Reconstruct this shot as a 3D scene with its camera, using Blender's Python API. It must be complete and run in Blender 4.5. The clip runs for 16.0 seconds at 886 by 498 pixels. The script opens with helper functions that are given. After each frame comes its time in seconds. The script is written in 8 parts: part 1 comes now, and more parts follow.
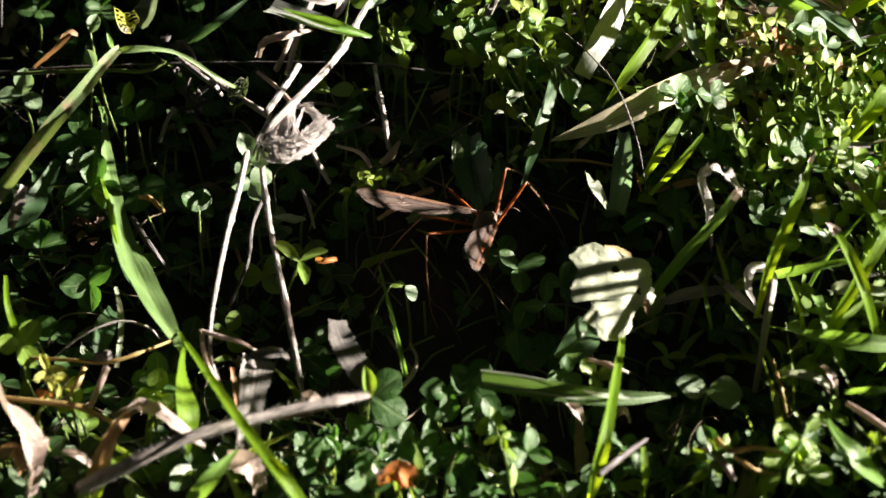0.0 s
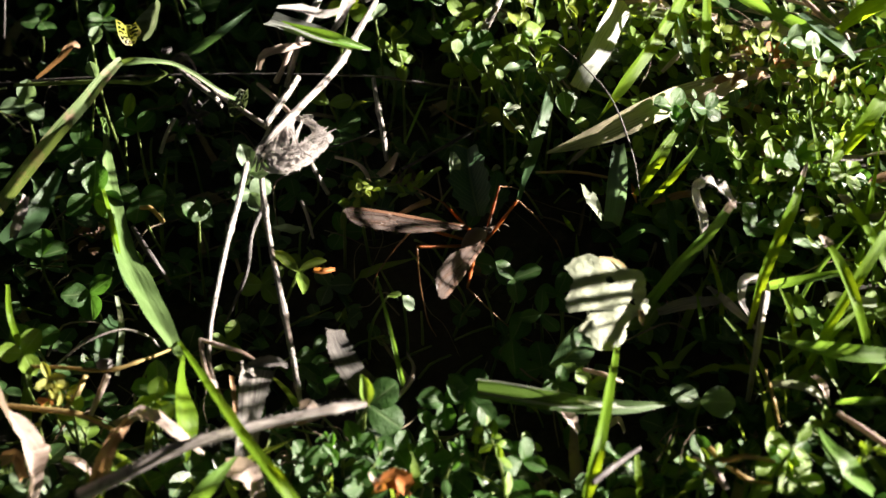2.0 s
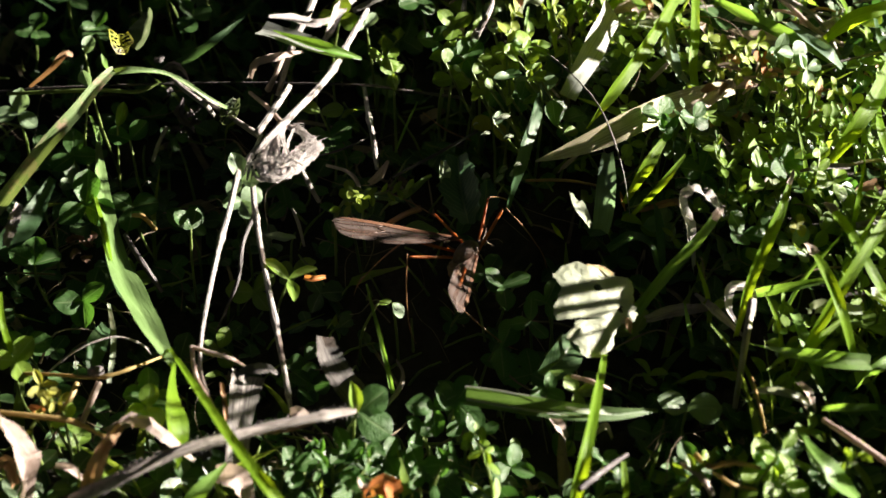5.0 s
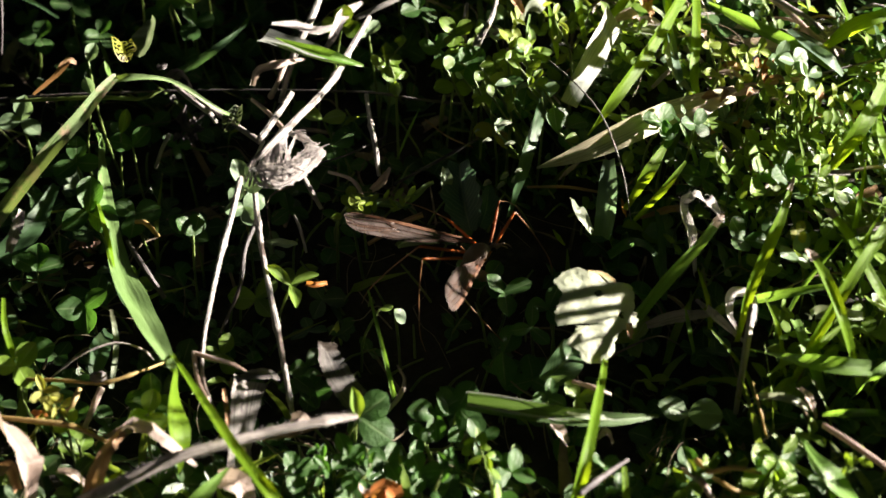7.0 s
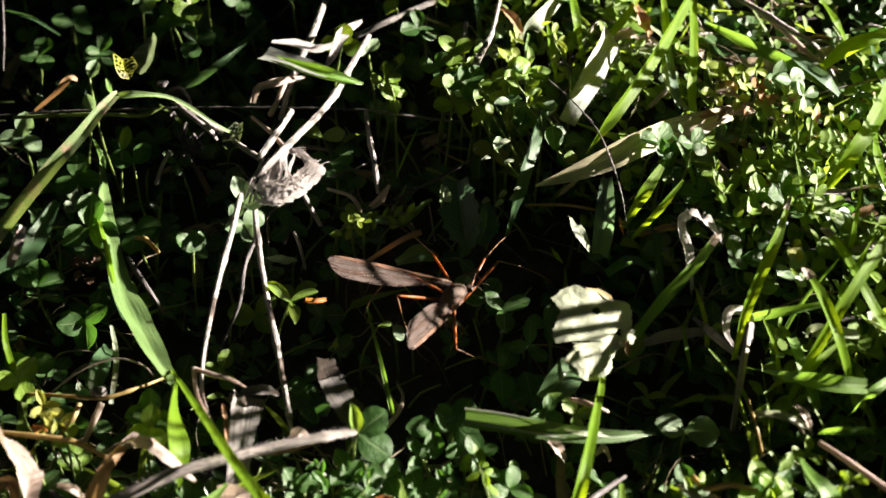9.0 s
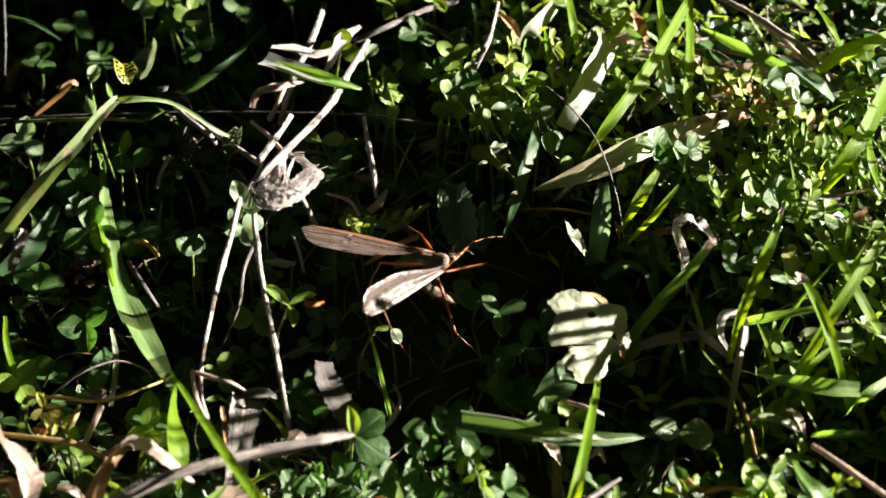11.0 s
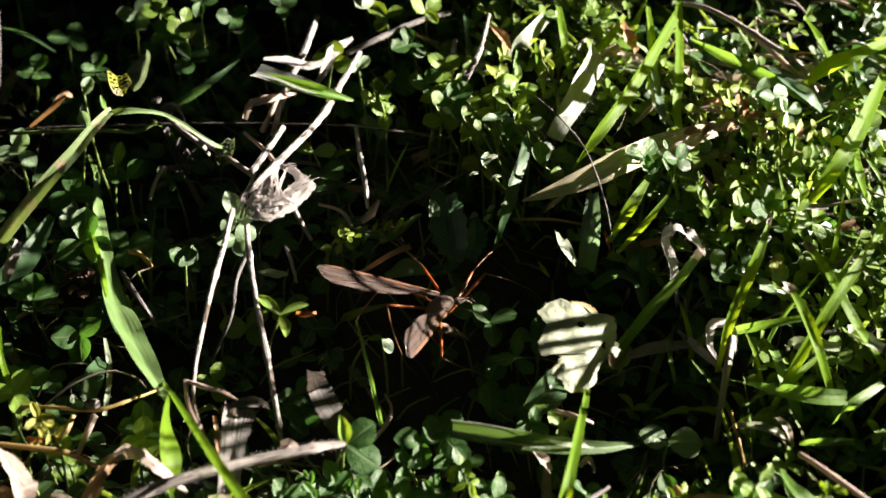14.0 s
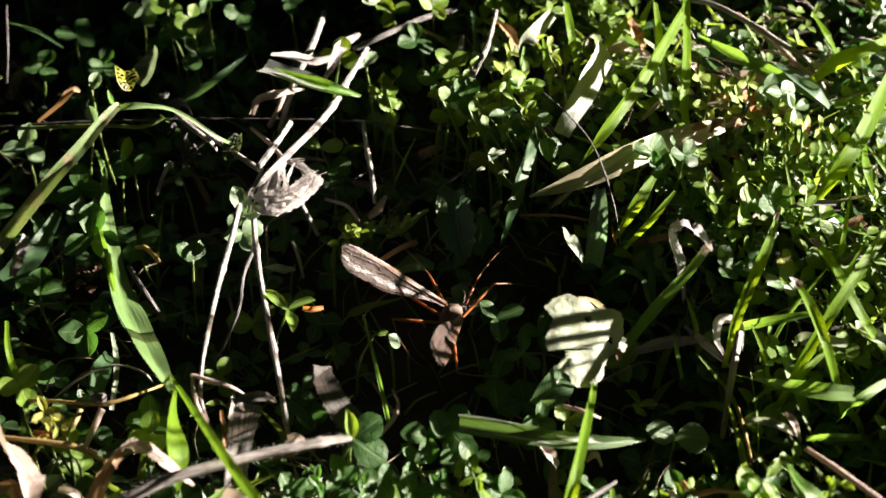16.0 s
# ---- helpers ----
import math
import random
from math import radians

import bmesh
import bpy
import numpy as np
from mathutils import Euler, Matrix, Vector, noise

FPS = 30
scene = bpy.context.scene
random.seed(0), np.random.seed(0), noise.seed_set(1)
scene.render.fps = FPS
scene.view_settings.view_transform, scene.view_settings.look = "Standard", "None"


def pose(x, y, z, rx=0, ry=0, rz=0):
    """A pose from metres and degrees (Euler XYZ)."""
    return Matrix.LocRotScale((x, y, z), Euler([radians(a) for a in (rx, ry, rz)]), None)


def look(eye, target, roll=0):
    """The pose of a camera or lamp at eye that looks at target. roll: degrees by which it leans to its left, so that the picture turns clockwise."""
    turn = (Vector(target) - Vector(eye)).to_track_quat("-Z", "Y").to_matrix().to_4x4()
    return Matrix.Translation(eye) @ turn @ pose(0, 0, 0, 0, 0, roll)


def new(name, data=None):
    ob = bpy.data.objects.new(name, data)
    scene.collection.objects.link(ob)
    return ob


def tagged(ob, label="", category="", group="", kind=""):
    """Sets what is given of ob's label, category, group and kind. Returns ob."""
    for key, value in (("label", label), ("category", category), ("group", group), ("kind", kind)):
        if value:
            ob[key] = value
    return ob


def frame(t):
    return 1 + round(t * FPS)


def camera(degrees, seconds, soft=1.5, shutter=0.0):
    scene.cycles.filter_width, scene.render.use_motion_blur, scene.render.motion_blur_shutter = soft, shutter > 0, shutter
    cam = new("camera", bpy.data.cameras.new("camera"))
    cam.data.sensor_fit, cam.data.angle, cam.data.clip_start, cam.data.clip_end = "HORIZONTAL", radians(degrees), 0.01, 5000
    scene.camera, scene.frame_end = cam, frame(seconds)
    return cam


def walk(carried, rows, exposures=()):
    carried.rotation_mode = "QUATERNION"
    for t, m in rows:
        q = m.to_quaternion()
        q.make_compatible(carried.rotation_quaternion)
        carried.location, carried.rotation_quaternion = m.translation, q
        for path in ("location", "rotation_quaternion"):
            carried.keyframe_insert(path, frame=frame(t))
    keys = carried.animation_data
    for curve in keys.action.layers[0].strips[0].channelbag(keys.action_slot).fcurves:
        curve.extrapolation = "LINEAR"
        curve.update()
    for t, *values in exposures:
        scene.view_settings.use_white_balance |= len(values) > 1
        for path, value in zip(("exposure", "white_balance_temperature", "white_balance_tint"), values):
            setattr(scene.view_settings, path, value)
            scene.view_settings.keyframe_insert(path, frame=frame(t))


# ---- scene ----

# All builders below take millimetres.
MM = 0.001

# ---- camera ----
cam = camera(30, 16.0)
cam.data.dof.use_dof = True
cam.data.dof.focus_distance = 0.296
cam.data.dof.aperture_fstop = 26
walk(cam, [
    (0, pose(-0.00305, -0.19649, 0.21432, 43.032, 0.055, -0.284)),
    (0.5, pose(-0.00311, -0.19737, 0.21468, 43.180, -0.013, -0.285)),
    (1, pose(-0.00291, -0.19714, 0.21580, 43.165, -0.011, -0.278)),
    (1.5, pose(-0.00234, -0.19811, 0.21600, 43.416, 0.004, -0.132)),
    (2, pose(-0.00250, -0.19859, 0.21673, 43.374, -0.050, -0.153)),
    (2.5, pose(-0.00199, -0.19883, 0.21615, 43.316, -0.102, -0.308)),
    (3, pose(-0.00218, -0.19886, 0.21653, 43.510, -0.160, -0.315)),
    (3.5, pose(-0.00178, -0.19897, 0.21761, 43.401, -0.103, -0.249)),
    (4, pose(-0.00154, -0.19971, 0.21906, 43.561, -0.138, -0.167)),
    (6.5, pose(-0.00058, -0.19984, 0.21770, 43.552, 0.047, -0.261)),
    (7, pose(-0.00054, -0.20080, 0.21871, 43.905, 0.030, -0.098)),
    (7.5, pose(-0.00059, -0.20109, 0.22017, 44.157, -0.082, -0.110)),
    (8, pose(0.00000, -0.20092, 0.22006, 44.000, -0.000, 0.000)),
    (8.5, pose(-0.00054, -0.20121, 0.21999, 44.112, -0.110, 0.040)),
    (9, pose(-0.00091, -0.20188, 0.21993, 44.489, -0.207, -0.025)),
    (11.5, pose(-0.00005, -0.20341, 0.22231, 44.613, -0.208, 0.075)),
    (12, pose(-0.00009, -0.20338, 0.22243, 44.718, -0.248, -0.011)),
    (12.5, pose(-0.00017, -0.20383, 0.22130, 44.671, -0.237, -0.056)),
    (13, pose(0.00046, -0.20348, 0.22163, 44.541, -0.199, -0.089)),
    (13.5, pose(0.00120, -0.20400, 0.22283, 44.610, -0.158, -0.053)),
    (14, pose(0.00095, -0.20480, 0.22367, 44.873, -0.215, -0.062)),
    (14.5, pose(0.00026, -0.20453, 0.22359, 44.702, -0.185, 0.032)),
    (15, pose(0.00097, -0.20530, 0.22322, 44.872, -0.147, 0.098)),
    (15.5, pose(0.00010, -0.20588, 0.22436, 44.846, -0.310, 0.011)),
    (16, pose(0.00070, -0.20550, 0.22301, 44.899, -0.155, 0.153)),
])

# ---- sky and sun ----
SUN_AZIMUTH, SUN_ELEVATION = 14, 13.5          # degrees from +x towards +y, degrees above the ground
world = bpy.data.worlds.new("sky")
scene.world = world
world.use_nodes = True
sky = world.node_tree.nodes.new("ShaderNodeTexSky")
sky.sky_type, sky.sun_disc = "NISHITA", False
sky.sun_elevation, sky.sun_rotation = radians(SUN_ELEVATION), radians(90 - SUN_AZIMUTH)
world.node_tree.links.new(sky.outputs[0], world.node_tree.nodes["Background"].inputs[0])
world.node_tree.nodes["Background"].inputs[1].default_value = 0.0013
SUN_WAY = Vector((math.cos(radians(SUN_AZIMUTH)) * math.cos(radians(SUN_ELEVATION)),
                  math.sin(radians(SUN_AZIMUTH)) * math.cos(radians(SUN_ELEVATION)), math.sin(radians(SUN_ELEVATION))))
sun = new("sun", bpy.data.lights.new("sun", "SUN"))
sun.data.energy, sun.data.angle, sun.data.color = 9.4, radians(0.53), (1.0, 0.905, 0.80)
sun.matrix_world = look(SUN_WAY * 3, (0, 0, 0))
scene.view_settings.exposure = 1.80


# ---- materials ----
class Nodes:
    """A material's node tree, with short ways to add nodes."""

    def __init__(self, name):
        self.mat = bpy.data.materials.new(name)
        self.mat.use_nodes = True
        self.tree = self.mat.node_tree
        self.tree.nodes.clear()
        self.out = self.add("ShaderNodeOutputMaterial")

    def add(self, kind, **inputs):
        node = self.tree.nodes.new(kind)
        for key, value in inputs.items():
            self.put(node.inputs[key.replace("_", " ")], value)
        return node

    def put(self, socket, value):
        if isinstance(value, bpy.types.NodeSocket):
            self.tree.links.new(value, socket)
        elif isinstance(value, tuple) and len(value) == 3 and socket.type == "RGBA":
            socket.default_value = (*value, 1)
        else:
            socket.default_value = value

    def mix(self, fac, a, b, blend="MIX"):
        node = self.tree.nodes.new("ShaderNodeMix")
        node.data_type, node.blend_type = "RGBA", blend
        self.put(node.inputs[0], fac), self.put(node.inputs[6], a), self.put(node.inputs[7], b)
        return node.outputs[2]

    def math(self, op, a, b=0.0):
        node = self.tree.nodes.new("ShaderNodeMath")
        node.operation = op
        self.put(node.inputs[0], a), self.put(node.inputs[1], b)
        return node.outputs[0]

    def noise(self, scale, detail=3.0, coords=None, rough=0.55):
        node = self.add("ShaderNodeTexNoise", Scale=scale, Detail=detail, Roughness=rough)
        if coords is not None:
            self.put(node.inputs["Vector"], coords)
        return node.outputs["Fac"]

    def ramp(self, value, low, high):
        node = self.add("ShaderNodeMapRange")
        self.put(node.inputs["Value"], value), self.put(node.inputs["From Min"], low), self.put(node.inputs["From Max"], high)
        return node.outputs["Result"]


def surface(name, light, dark, through_colour=None, through_share=0.0, rough=0.5, stripes=0.0, spots=None, spot_share=0.0,
            islands=False, relief=0.3, grain=900.0, spread=1.0, sheen=0.4, unit=1.0, veins=False, streaks=1.0, spot_scale=330.0):
    """A dead or living plant surface: colour between light and dark, streaks along its length, spots of decay, light let through."""
    n = Nodes(name)
    place = n.add("ShaderNodeTexCoord").outputs["Object"]
    chance = n.add("ShaderNodeNewGeometry").outputs["Random Per Island"] if islands else n.add("ShaderNodeObjectInfo").outputs["Random"]
    chance = n.math("MULTIPLY", chance, spread)
    broad = n.ramp(n.noise(170.0 * unit, 3.0, place), 0.3, 0.7)
    fine = n.noise(grain * unit, 4.0, place, 0.65)
    colour = n.mix(n.math("ADD", n.math("MULTIPLY", chance, 0.6), n.math("MULTIPLY", broad, 0.4)), light, dark)
    colour = n.mix(n.ramp(fine, 0.25, 0.75), n.mix(0.35, colour, dark), colour)
    height = fine
    if stripes:
        uv = n.add("ShaderNodeUVMap").outputs[0]
        stretch = n.add("ShaderNodeMapping", Vector=uv)
        stretch.inputs["Scale"].default_value = (stripes / 4, 1.1, 1)
        streak = n.ramp(n.noise(1.0, 3.0, stretch.outputs[0], 0.6), 0.3, 0.7)
        colour = n.mix(n.math("MULTIPLY", streak, min(1.0, 0.5 * streaks)), colour, n.mix(0.5, colour, light))
        colour = n.mix(n.math("MULTIPLY", n.math("SUBTRACT", 1.0, streak), min(1.0, 0.5 * streaks)), colour, dark)
        deep = n.ramp(n.noise(1.0, 2.0, stretch.outputs[0], 0.5), 0.5, 0.3)
        colour = n.mix(n.math("MULTIPLY", deep, min(1.0, 0.45 * streaks)), colour, n.mix(0.65, colour, (0.02, 0.018, 0.015)))
        if through_share > 0.4:
            across = n.add("ShaderNodeSeparateXYZ", Vector=uv).outputs[0]
            rib = n.ramp(n.math("ABSOLUTE", n.math("SUBTRACT", across, 0.5)), 0.07, 0.01)
            colour = n.mix(n.math("MULTIPLY", rib, 0.45), colour, light)
        height = n.math("ADD", n.math("MULTIPLY", fine, 0.5), streak)
    if veins:
        uv = n.add("ShaderNodeUVMap").outputs[0]
        parts = n.add("ShaderNodeSeparateXYZ", Vector=uv).outputs
        off = n.math("ABSOLUTE", n.math("SUBTRACT", parts[0], 0.5))
        rib = n.ramp(off, 0.05, 0.0)
        side = n.math("SINE", n.math("MULTIPLY", n.math("SUBTRACT", parts[1], n.math("MULTIPLY", off, 0.7)), 62.0))
        side = n.math("MULTIPLY", n.ramp(side, 0.6, 1.0), 0.5)
        lines = n.math("MAXIMUM", rib, side)
        colour = n.mix(n.math("MULTIPLY", lines, 0.45), colour, n.mix(0.6, colour, (0.45, 0.55, 0.3)))
        height = n.math("SUBTRACT", n.math("MULTIPLY", fine, 0.6), n.math("MULTIPLY", lines, 0.6))
    if spots:
        patch = n.ramp(n.noise(spot_scale * unit, 5.0, place, 0.7), 0.62 - 0.25 * spot_share, 0.74 - 0.25 * spot_share)
        colour = n.mix(n.math("MULTIPLY", patch, 0.85), colour, spots)
    bump = n.add("ShaderNodeBump", Strength=relief, Distance=0.0003 if unit == 1.0 else 0.06, Height=height).outputs[0]
    gloss = n.ramp(fine, 0.0, 1.0)
    body = n.add("ShaderNodeBsdfPrincipled", Base_Color=colour, Normal=bump)
    n.put(body.inputs["Roughness"], n.math("ADD", rough - 0.08, n.math("MULTIPLY", gloss, 0.16)))
    n.put(body.inputs["Specular IOR Level"], sheen)
    shader = body.outputs[0]
    if through_share:
        tint = n.mix(0.5, colour, through_colour)
        glow = n.add("ShaderNodeBsdfTranslucent", Color=tint, Normal=bump).outputs[0]
        blend = n.add("ShaderNodeMixShader", Fac=through_share)
        n.put(blend.inputs[1], shader), n.put(blend.inputs[2], glow)
        shader = blend.outputs[0]
    n.put(n.out.inputs[0], shader)
    return n.mat


LEAF = dict(through_share=0.4, rough=0.37, relief=0.2, unit=0.0045, veins=True)
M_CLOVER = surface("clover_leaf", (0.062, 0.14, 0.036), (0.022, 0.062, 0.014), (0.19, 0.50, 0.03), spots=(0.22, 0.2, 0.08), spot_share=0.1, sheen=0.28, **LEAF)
# Lighter, yellower copy of M_CLOVER: sunlight on the leaf put into its colour.
M_CLOVER_BRIGHT = surface("sun_lightened_clover_leaf", (0.19, 0.30, 0.035), (0.08, 0.155, 0.02), (0.56, 0.78, 0.02), sheen=0.4, **LEAF)
M_CLOVER_PALE = surface("pale_clover_leaf", (0.23, 0.32, 0.19), (0.11, 0.19, 0.09), (0.32, 0.5, 0.12), sheen=0.45, spots=(0.12, 0.12, 0.07), spot_share=0.1, **LEAF)
# Clover leaf darkened further: shade low among the stems put into its colour.
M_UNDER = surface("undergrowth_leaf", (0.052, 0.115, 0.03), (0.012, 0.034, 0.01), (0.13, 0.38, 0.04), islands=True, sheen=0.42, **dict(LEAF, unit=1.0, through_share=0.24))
# Lighter copy of the undergrowth leaf: the bank's sunlight put into yellow-green.
M_TREFOIL_LIT = surface("lit_trefoil_leaf", (0.21, 0.31, 0.06), (0.08, 0.15, 0.025), (0.50, 0.66, 0.03), islands=True, sheen=0.15, **dict(LEAF, unit=1.0, rough=0.5))
M_BROAD = surface("broad_green_leaf", (0.09, 0.16, 0.07), (0.035, 0.08, 0.03), (0.28, 0.45, 0.08), sheen=0.55, **dict(LEAF, unit=1.0))
# Blue-green leaf darkened in colour to stand for the shade it lies in.
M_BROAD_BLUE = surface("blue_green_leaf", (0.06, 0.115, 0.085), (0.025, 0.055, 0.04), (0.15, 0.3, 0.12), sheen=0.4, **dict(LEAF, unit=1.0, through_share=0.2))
M_BROAD_DARK = surface("worn_dark_leaf", (0.055, 0.07, 0.04), (0.022, 0.03, 0.018), (0.12, 0.16, 0.04), spots=(0.25, 0.24, 0.18), spot_share=0.05, sheen=0.4, **dict(LEAF, unit=1.0))
M_BROAD_WORN = surface("worn_grey_leaf", (0.085, 0.10, 0.07), (0.035, 0.048, 0.028), (0.2, 0.26, 0.1), spots=(0.24, 0.24, 0.2), spot_share=0.25, sheen=0.3, **dict(LEAF, unit=1.0))
M_BROAD_PALE = surface("broad_pale_leaf", (0.36, 0.42, 0.31), (0.20, 0.27, 0.16), (0.36, 0.48, 0.18), **dict(LEAF, unit=1.0))
M_BROAD_BRIGHT = surface("broad_bright_leaf", (0.18, 0.27, 0.07), (0.10, 0.17, 0.04), (0.45, 0.62, 0.06), **dict(LEAF, unit=1.0))
M_YELLOW = surface("yellowed_leaf", (0.36, 0.36, 0.05), (0.2, 0.22, 0.03), (0.6, 0.6, 0.05), through_share=0.4, rough=0.5, spots=(0.1, 0.07, 0.03), spot_share=0.5)
BLADE = dict(through_share=0.46, rough=0.42, stripes=120.0, streaks=1.1, relief=0.25)
M_GRASS = surface("grass_blade", (0.23, 0.37, 0.09), (0.08, 0.19, 0.025), (0.37, 0.64, 0.04), sheen=0.5, **BLADE)
M_GRASS_STREAKED = surface("streaked_grass_blade", (0.30, 0.36, 0.19), (0.055, 0.13, 0.02), (0.40, 0.52, 0.08), spots=(0.36, 0.23, 0.17), spot_share=0.5, sheen=0.6, **dict(BLADE, through_share=0.22, streaks=2.0, stripes=170.0))
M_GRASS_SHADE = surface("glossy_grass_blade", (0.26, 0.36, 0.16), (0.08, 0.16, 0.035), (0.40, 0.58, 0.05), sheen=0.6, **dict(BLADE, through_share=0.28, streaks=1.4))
# Palest clover copy: full sun on the bank's tufts painted as leaf colour.
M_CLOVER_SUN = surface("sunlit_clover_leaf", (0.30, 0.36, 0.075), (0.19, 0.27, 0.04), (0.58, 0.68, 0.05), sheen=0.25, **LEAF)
# Yellower, more translucent grass copy: sun on and through blades put into colour.
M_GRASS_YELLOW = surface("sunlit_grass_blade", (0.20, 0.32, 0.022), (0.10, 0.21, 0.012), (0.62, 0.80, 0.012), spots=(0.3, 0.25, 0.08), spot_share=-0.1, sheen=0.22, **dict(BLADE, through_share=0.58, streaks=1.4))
M_GRASS_DULL = surface("blue_green_grass_blade", (0.21, 0.29, 0.21), (0.085, 0.15, 0.09), (0.25, 0.42, 0.14), spots=(0.3, 0.3, 0.2), spot_share=0.0, **BLADE)
# Darkened grass copy: shade on the blade put into its colour.
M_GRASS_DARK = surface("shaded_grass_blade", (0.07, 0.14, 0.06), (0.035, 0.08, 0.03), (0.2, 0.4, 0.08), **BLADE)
M_GRASS_PALE = surface("silvery_grass_blade", (0.38, 0.40, 0.315), (0.19, 0.24, 0.15), (0.5, 0.55, 0.3), through_share=0.25, rough=0.4, stripes=110.0, streaks=1.4, relief=0.3, spots=(0.38, 0.28, 0.16), spot_share=0.0)
M_GRASS_SILVER = surface("white_dried_blade", (0.44, 0.455, 0.42), (0.26, 0.28, 0.245), (0.5, 0.52, 0.42), through_share=0.25, rough=0.42, stripes=110.0, streaks=1.2, relief=0.35, spots=(0.5, 0.36, 0.3), spot_share=0.0)
M_GRASS_DRY = surface("dying_grass_blade", (0.76, 0.66, 0.50), (0.36, 0.36, 0.20), (0.6, 0.6, 0.28), through_share=0.35, rough=0.45, stripes=110.0, streaks=1.8, relief=0.3, spots=(0.38, 0.24, 0.12), spot_share=0.1)
M_GRASS_FLAT = surface("cut_grass_blade", (0.20, 0.27, 0.13), (0.035, 0.08, 0.02), (0.2, 0.36, 0.04), spots=(0.4, 0.38, 0.28), spot_share=0.0, **dict(BLADE, through_share=0.3, streaks=2.2, stripes=90.0))
M_GRASS_STUFF = surface("fine_grass", (0.19, 0.27, 0.05), (0.08, 0.14, 0.02), (0.45, 0.6, 0.05), islands=True, **BLADE)
M_STRAW = surface("bleached_straw", (0.66, 0.615, 0.585), (0.24, 0.21, 0.20), rough=0.55, stripes=56.0, streaks=2.0, relief=1.0, spots=(0.17, 0.14, 0.13), spot_share=0.45, spot_scale=800.0)
M_STRAW_GREY = surface("weathered_straw", (0.58, 0.525, 0.49), (0.24, 0.205, 0.19), (0.3, 0.25, 0.2), 0.12, rough=0.6, stripes=75.0, streaks=1.6, relief=0.7, spots=(0.08, 0.07, 0.07), spot_share=0.2)
M_STUB = surface("weathered_stub", (0.52, 0.48, 0.45), (0.12, 0.105, 0.098), rough=0.7, stripes=140.0, streaks=2.0, relief=1.0, spots=(0.05, 0.045, 0.045), spot_share=0.2)
# Darkened copy of M_STUB: the stub's unlit side put into its colour.
M_STUB_DARK = surface("shade_darkened_stub", (0.20, 0.178, 0.165), (0.06, 0.052, 0.047), rough=0.7, stripes=140.0, streaks=2.0, relief=1.0, spots=(0.03, 0.026, 0.025), spot_share=0.2)
M_STRAW_PINK = surface("dry_leaf", (0.68, 0.585, 0.54), (0.38, 0.28, 0.235), (0.6, 0.45, 0.3), 0.25, rough=0.55, stripes=90.0, streaks=1.3, relief=0.5, spots=(0.18, 0.11, 0.07), spot_share=0.1)
M_STRAW_BROWN = surface("brown_straw", (0.46, 0.30, 0.18), (0.28, 0.15, 0.07), (0.5, 0.25, 0.06), 0.2, rough=0.55, stripes=24.0, relief=0.6)
M_TWIG = surface("dark_twig", (0.12, 0.10, 0.10), (0.04, 0.035, 0.035), rough=0.6, stripes=18.0, relief=0.8, spots=(0.4, 0.37, 0.35), spot_share=0.0)
M_CRUMB = surface("withered_crumb", (0.16, 0.09, 0.06), (0.05, 0.028, 0.02), (0.3, 0.12, 0.05), 0.15, rough=0.6, relief=0.9)
M_STEM = surface("green_stem", (0.22, 0.28, 0.09), (0.12, 0.17, 0.045), (0.4, 0.5, 0.1), 0.25, rough=0.45, stripes=20.0, relief=0.3)
M_STEM_YELLOW = surface("yellow_stem", (0.48, 0.35, 0.15), (0.30, 0.21, 0.08), (0.6, 0.5, 0.1), 0.25, rough=0.5, stripes=20.0, relief=0.4, spots=(0.3, 0.14, 0.05), spot_share=0.0)
M_CREAM = surface("cream_leaf", (0.43, 0.44, 0.32), (0.25, 0.31, 0.21), (0.55, 0.64, 0.4), 0.3, rough=0.55, relief=0.7, spots=(0.45, 0.44, 0.28), spot_share=0.2)
M_TUFT = surface("dried_flower_head", (0.92, 0.86, 0.84), (0.56, 0.50, 0.48), (0.95, 0.9, 0.87), 0.5, rough=0.65, stripes=140.0, streaks=1.4, relief=0.9, spots=(0.32, 0.28, 0.26), spot_share=0.1, spot_scale=900.0)
M_LITTER = surface("leaf_litter", (0.34, 0.27, 0.19), (0.10, 0.07, 0.045), (0.3, 0.2, 0.1), 0.1, rough=0.65, islands=True, relief=0.7, spots=(0.05, 0.04, 0.03), spot_share=0.3)
M_ORANGE = surface("orange_leaf", (0.50, 0.20, 0.05), (0.30, 0.10, 0.03), (0.7, 0.3, 0.05), 0.35, rough=0.5, relief=0.4)


def soil_material():
    n = Nodes("soil")
    place = n.add("ShaderNodeTexCoord").outputs["Object"]
    crumbs = n.noise(420.0, 6.0, place, 0.7)
    mottle = n.ramp(n.noise(40.0, 4.0, place), 0.35, 0.65)
    colour = n.mix(mottle, (0.008, 0.006, 0.005), (0.022, 0.016, 0.011))
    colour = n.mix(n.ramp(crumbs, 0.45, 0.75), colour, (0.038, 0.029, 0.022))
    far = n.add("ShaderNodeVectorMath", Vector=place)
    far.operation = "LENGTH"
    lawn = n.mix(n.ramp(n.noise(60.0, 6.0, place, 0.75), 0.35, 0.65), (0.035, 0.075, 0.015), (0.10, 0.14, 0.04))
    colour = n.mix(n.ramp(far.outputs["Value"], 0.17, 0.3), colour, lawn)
    bump = n.add("ShaderNodeBump", Strength=0.9, Distance=0.002, Height=crumbs).outputs[0]
    body = n.add("ShaderNodeBsdfPrincipled", Base_Color=colour, Roughness=0.9, Normal=bump)
    n.put(n.out.inputs[0], body.outputs[0])
    return n.mat


M_SOIL = soil_material()


# ---- builders ----
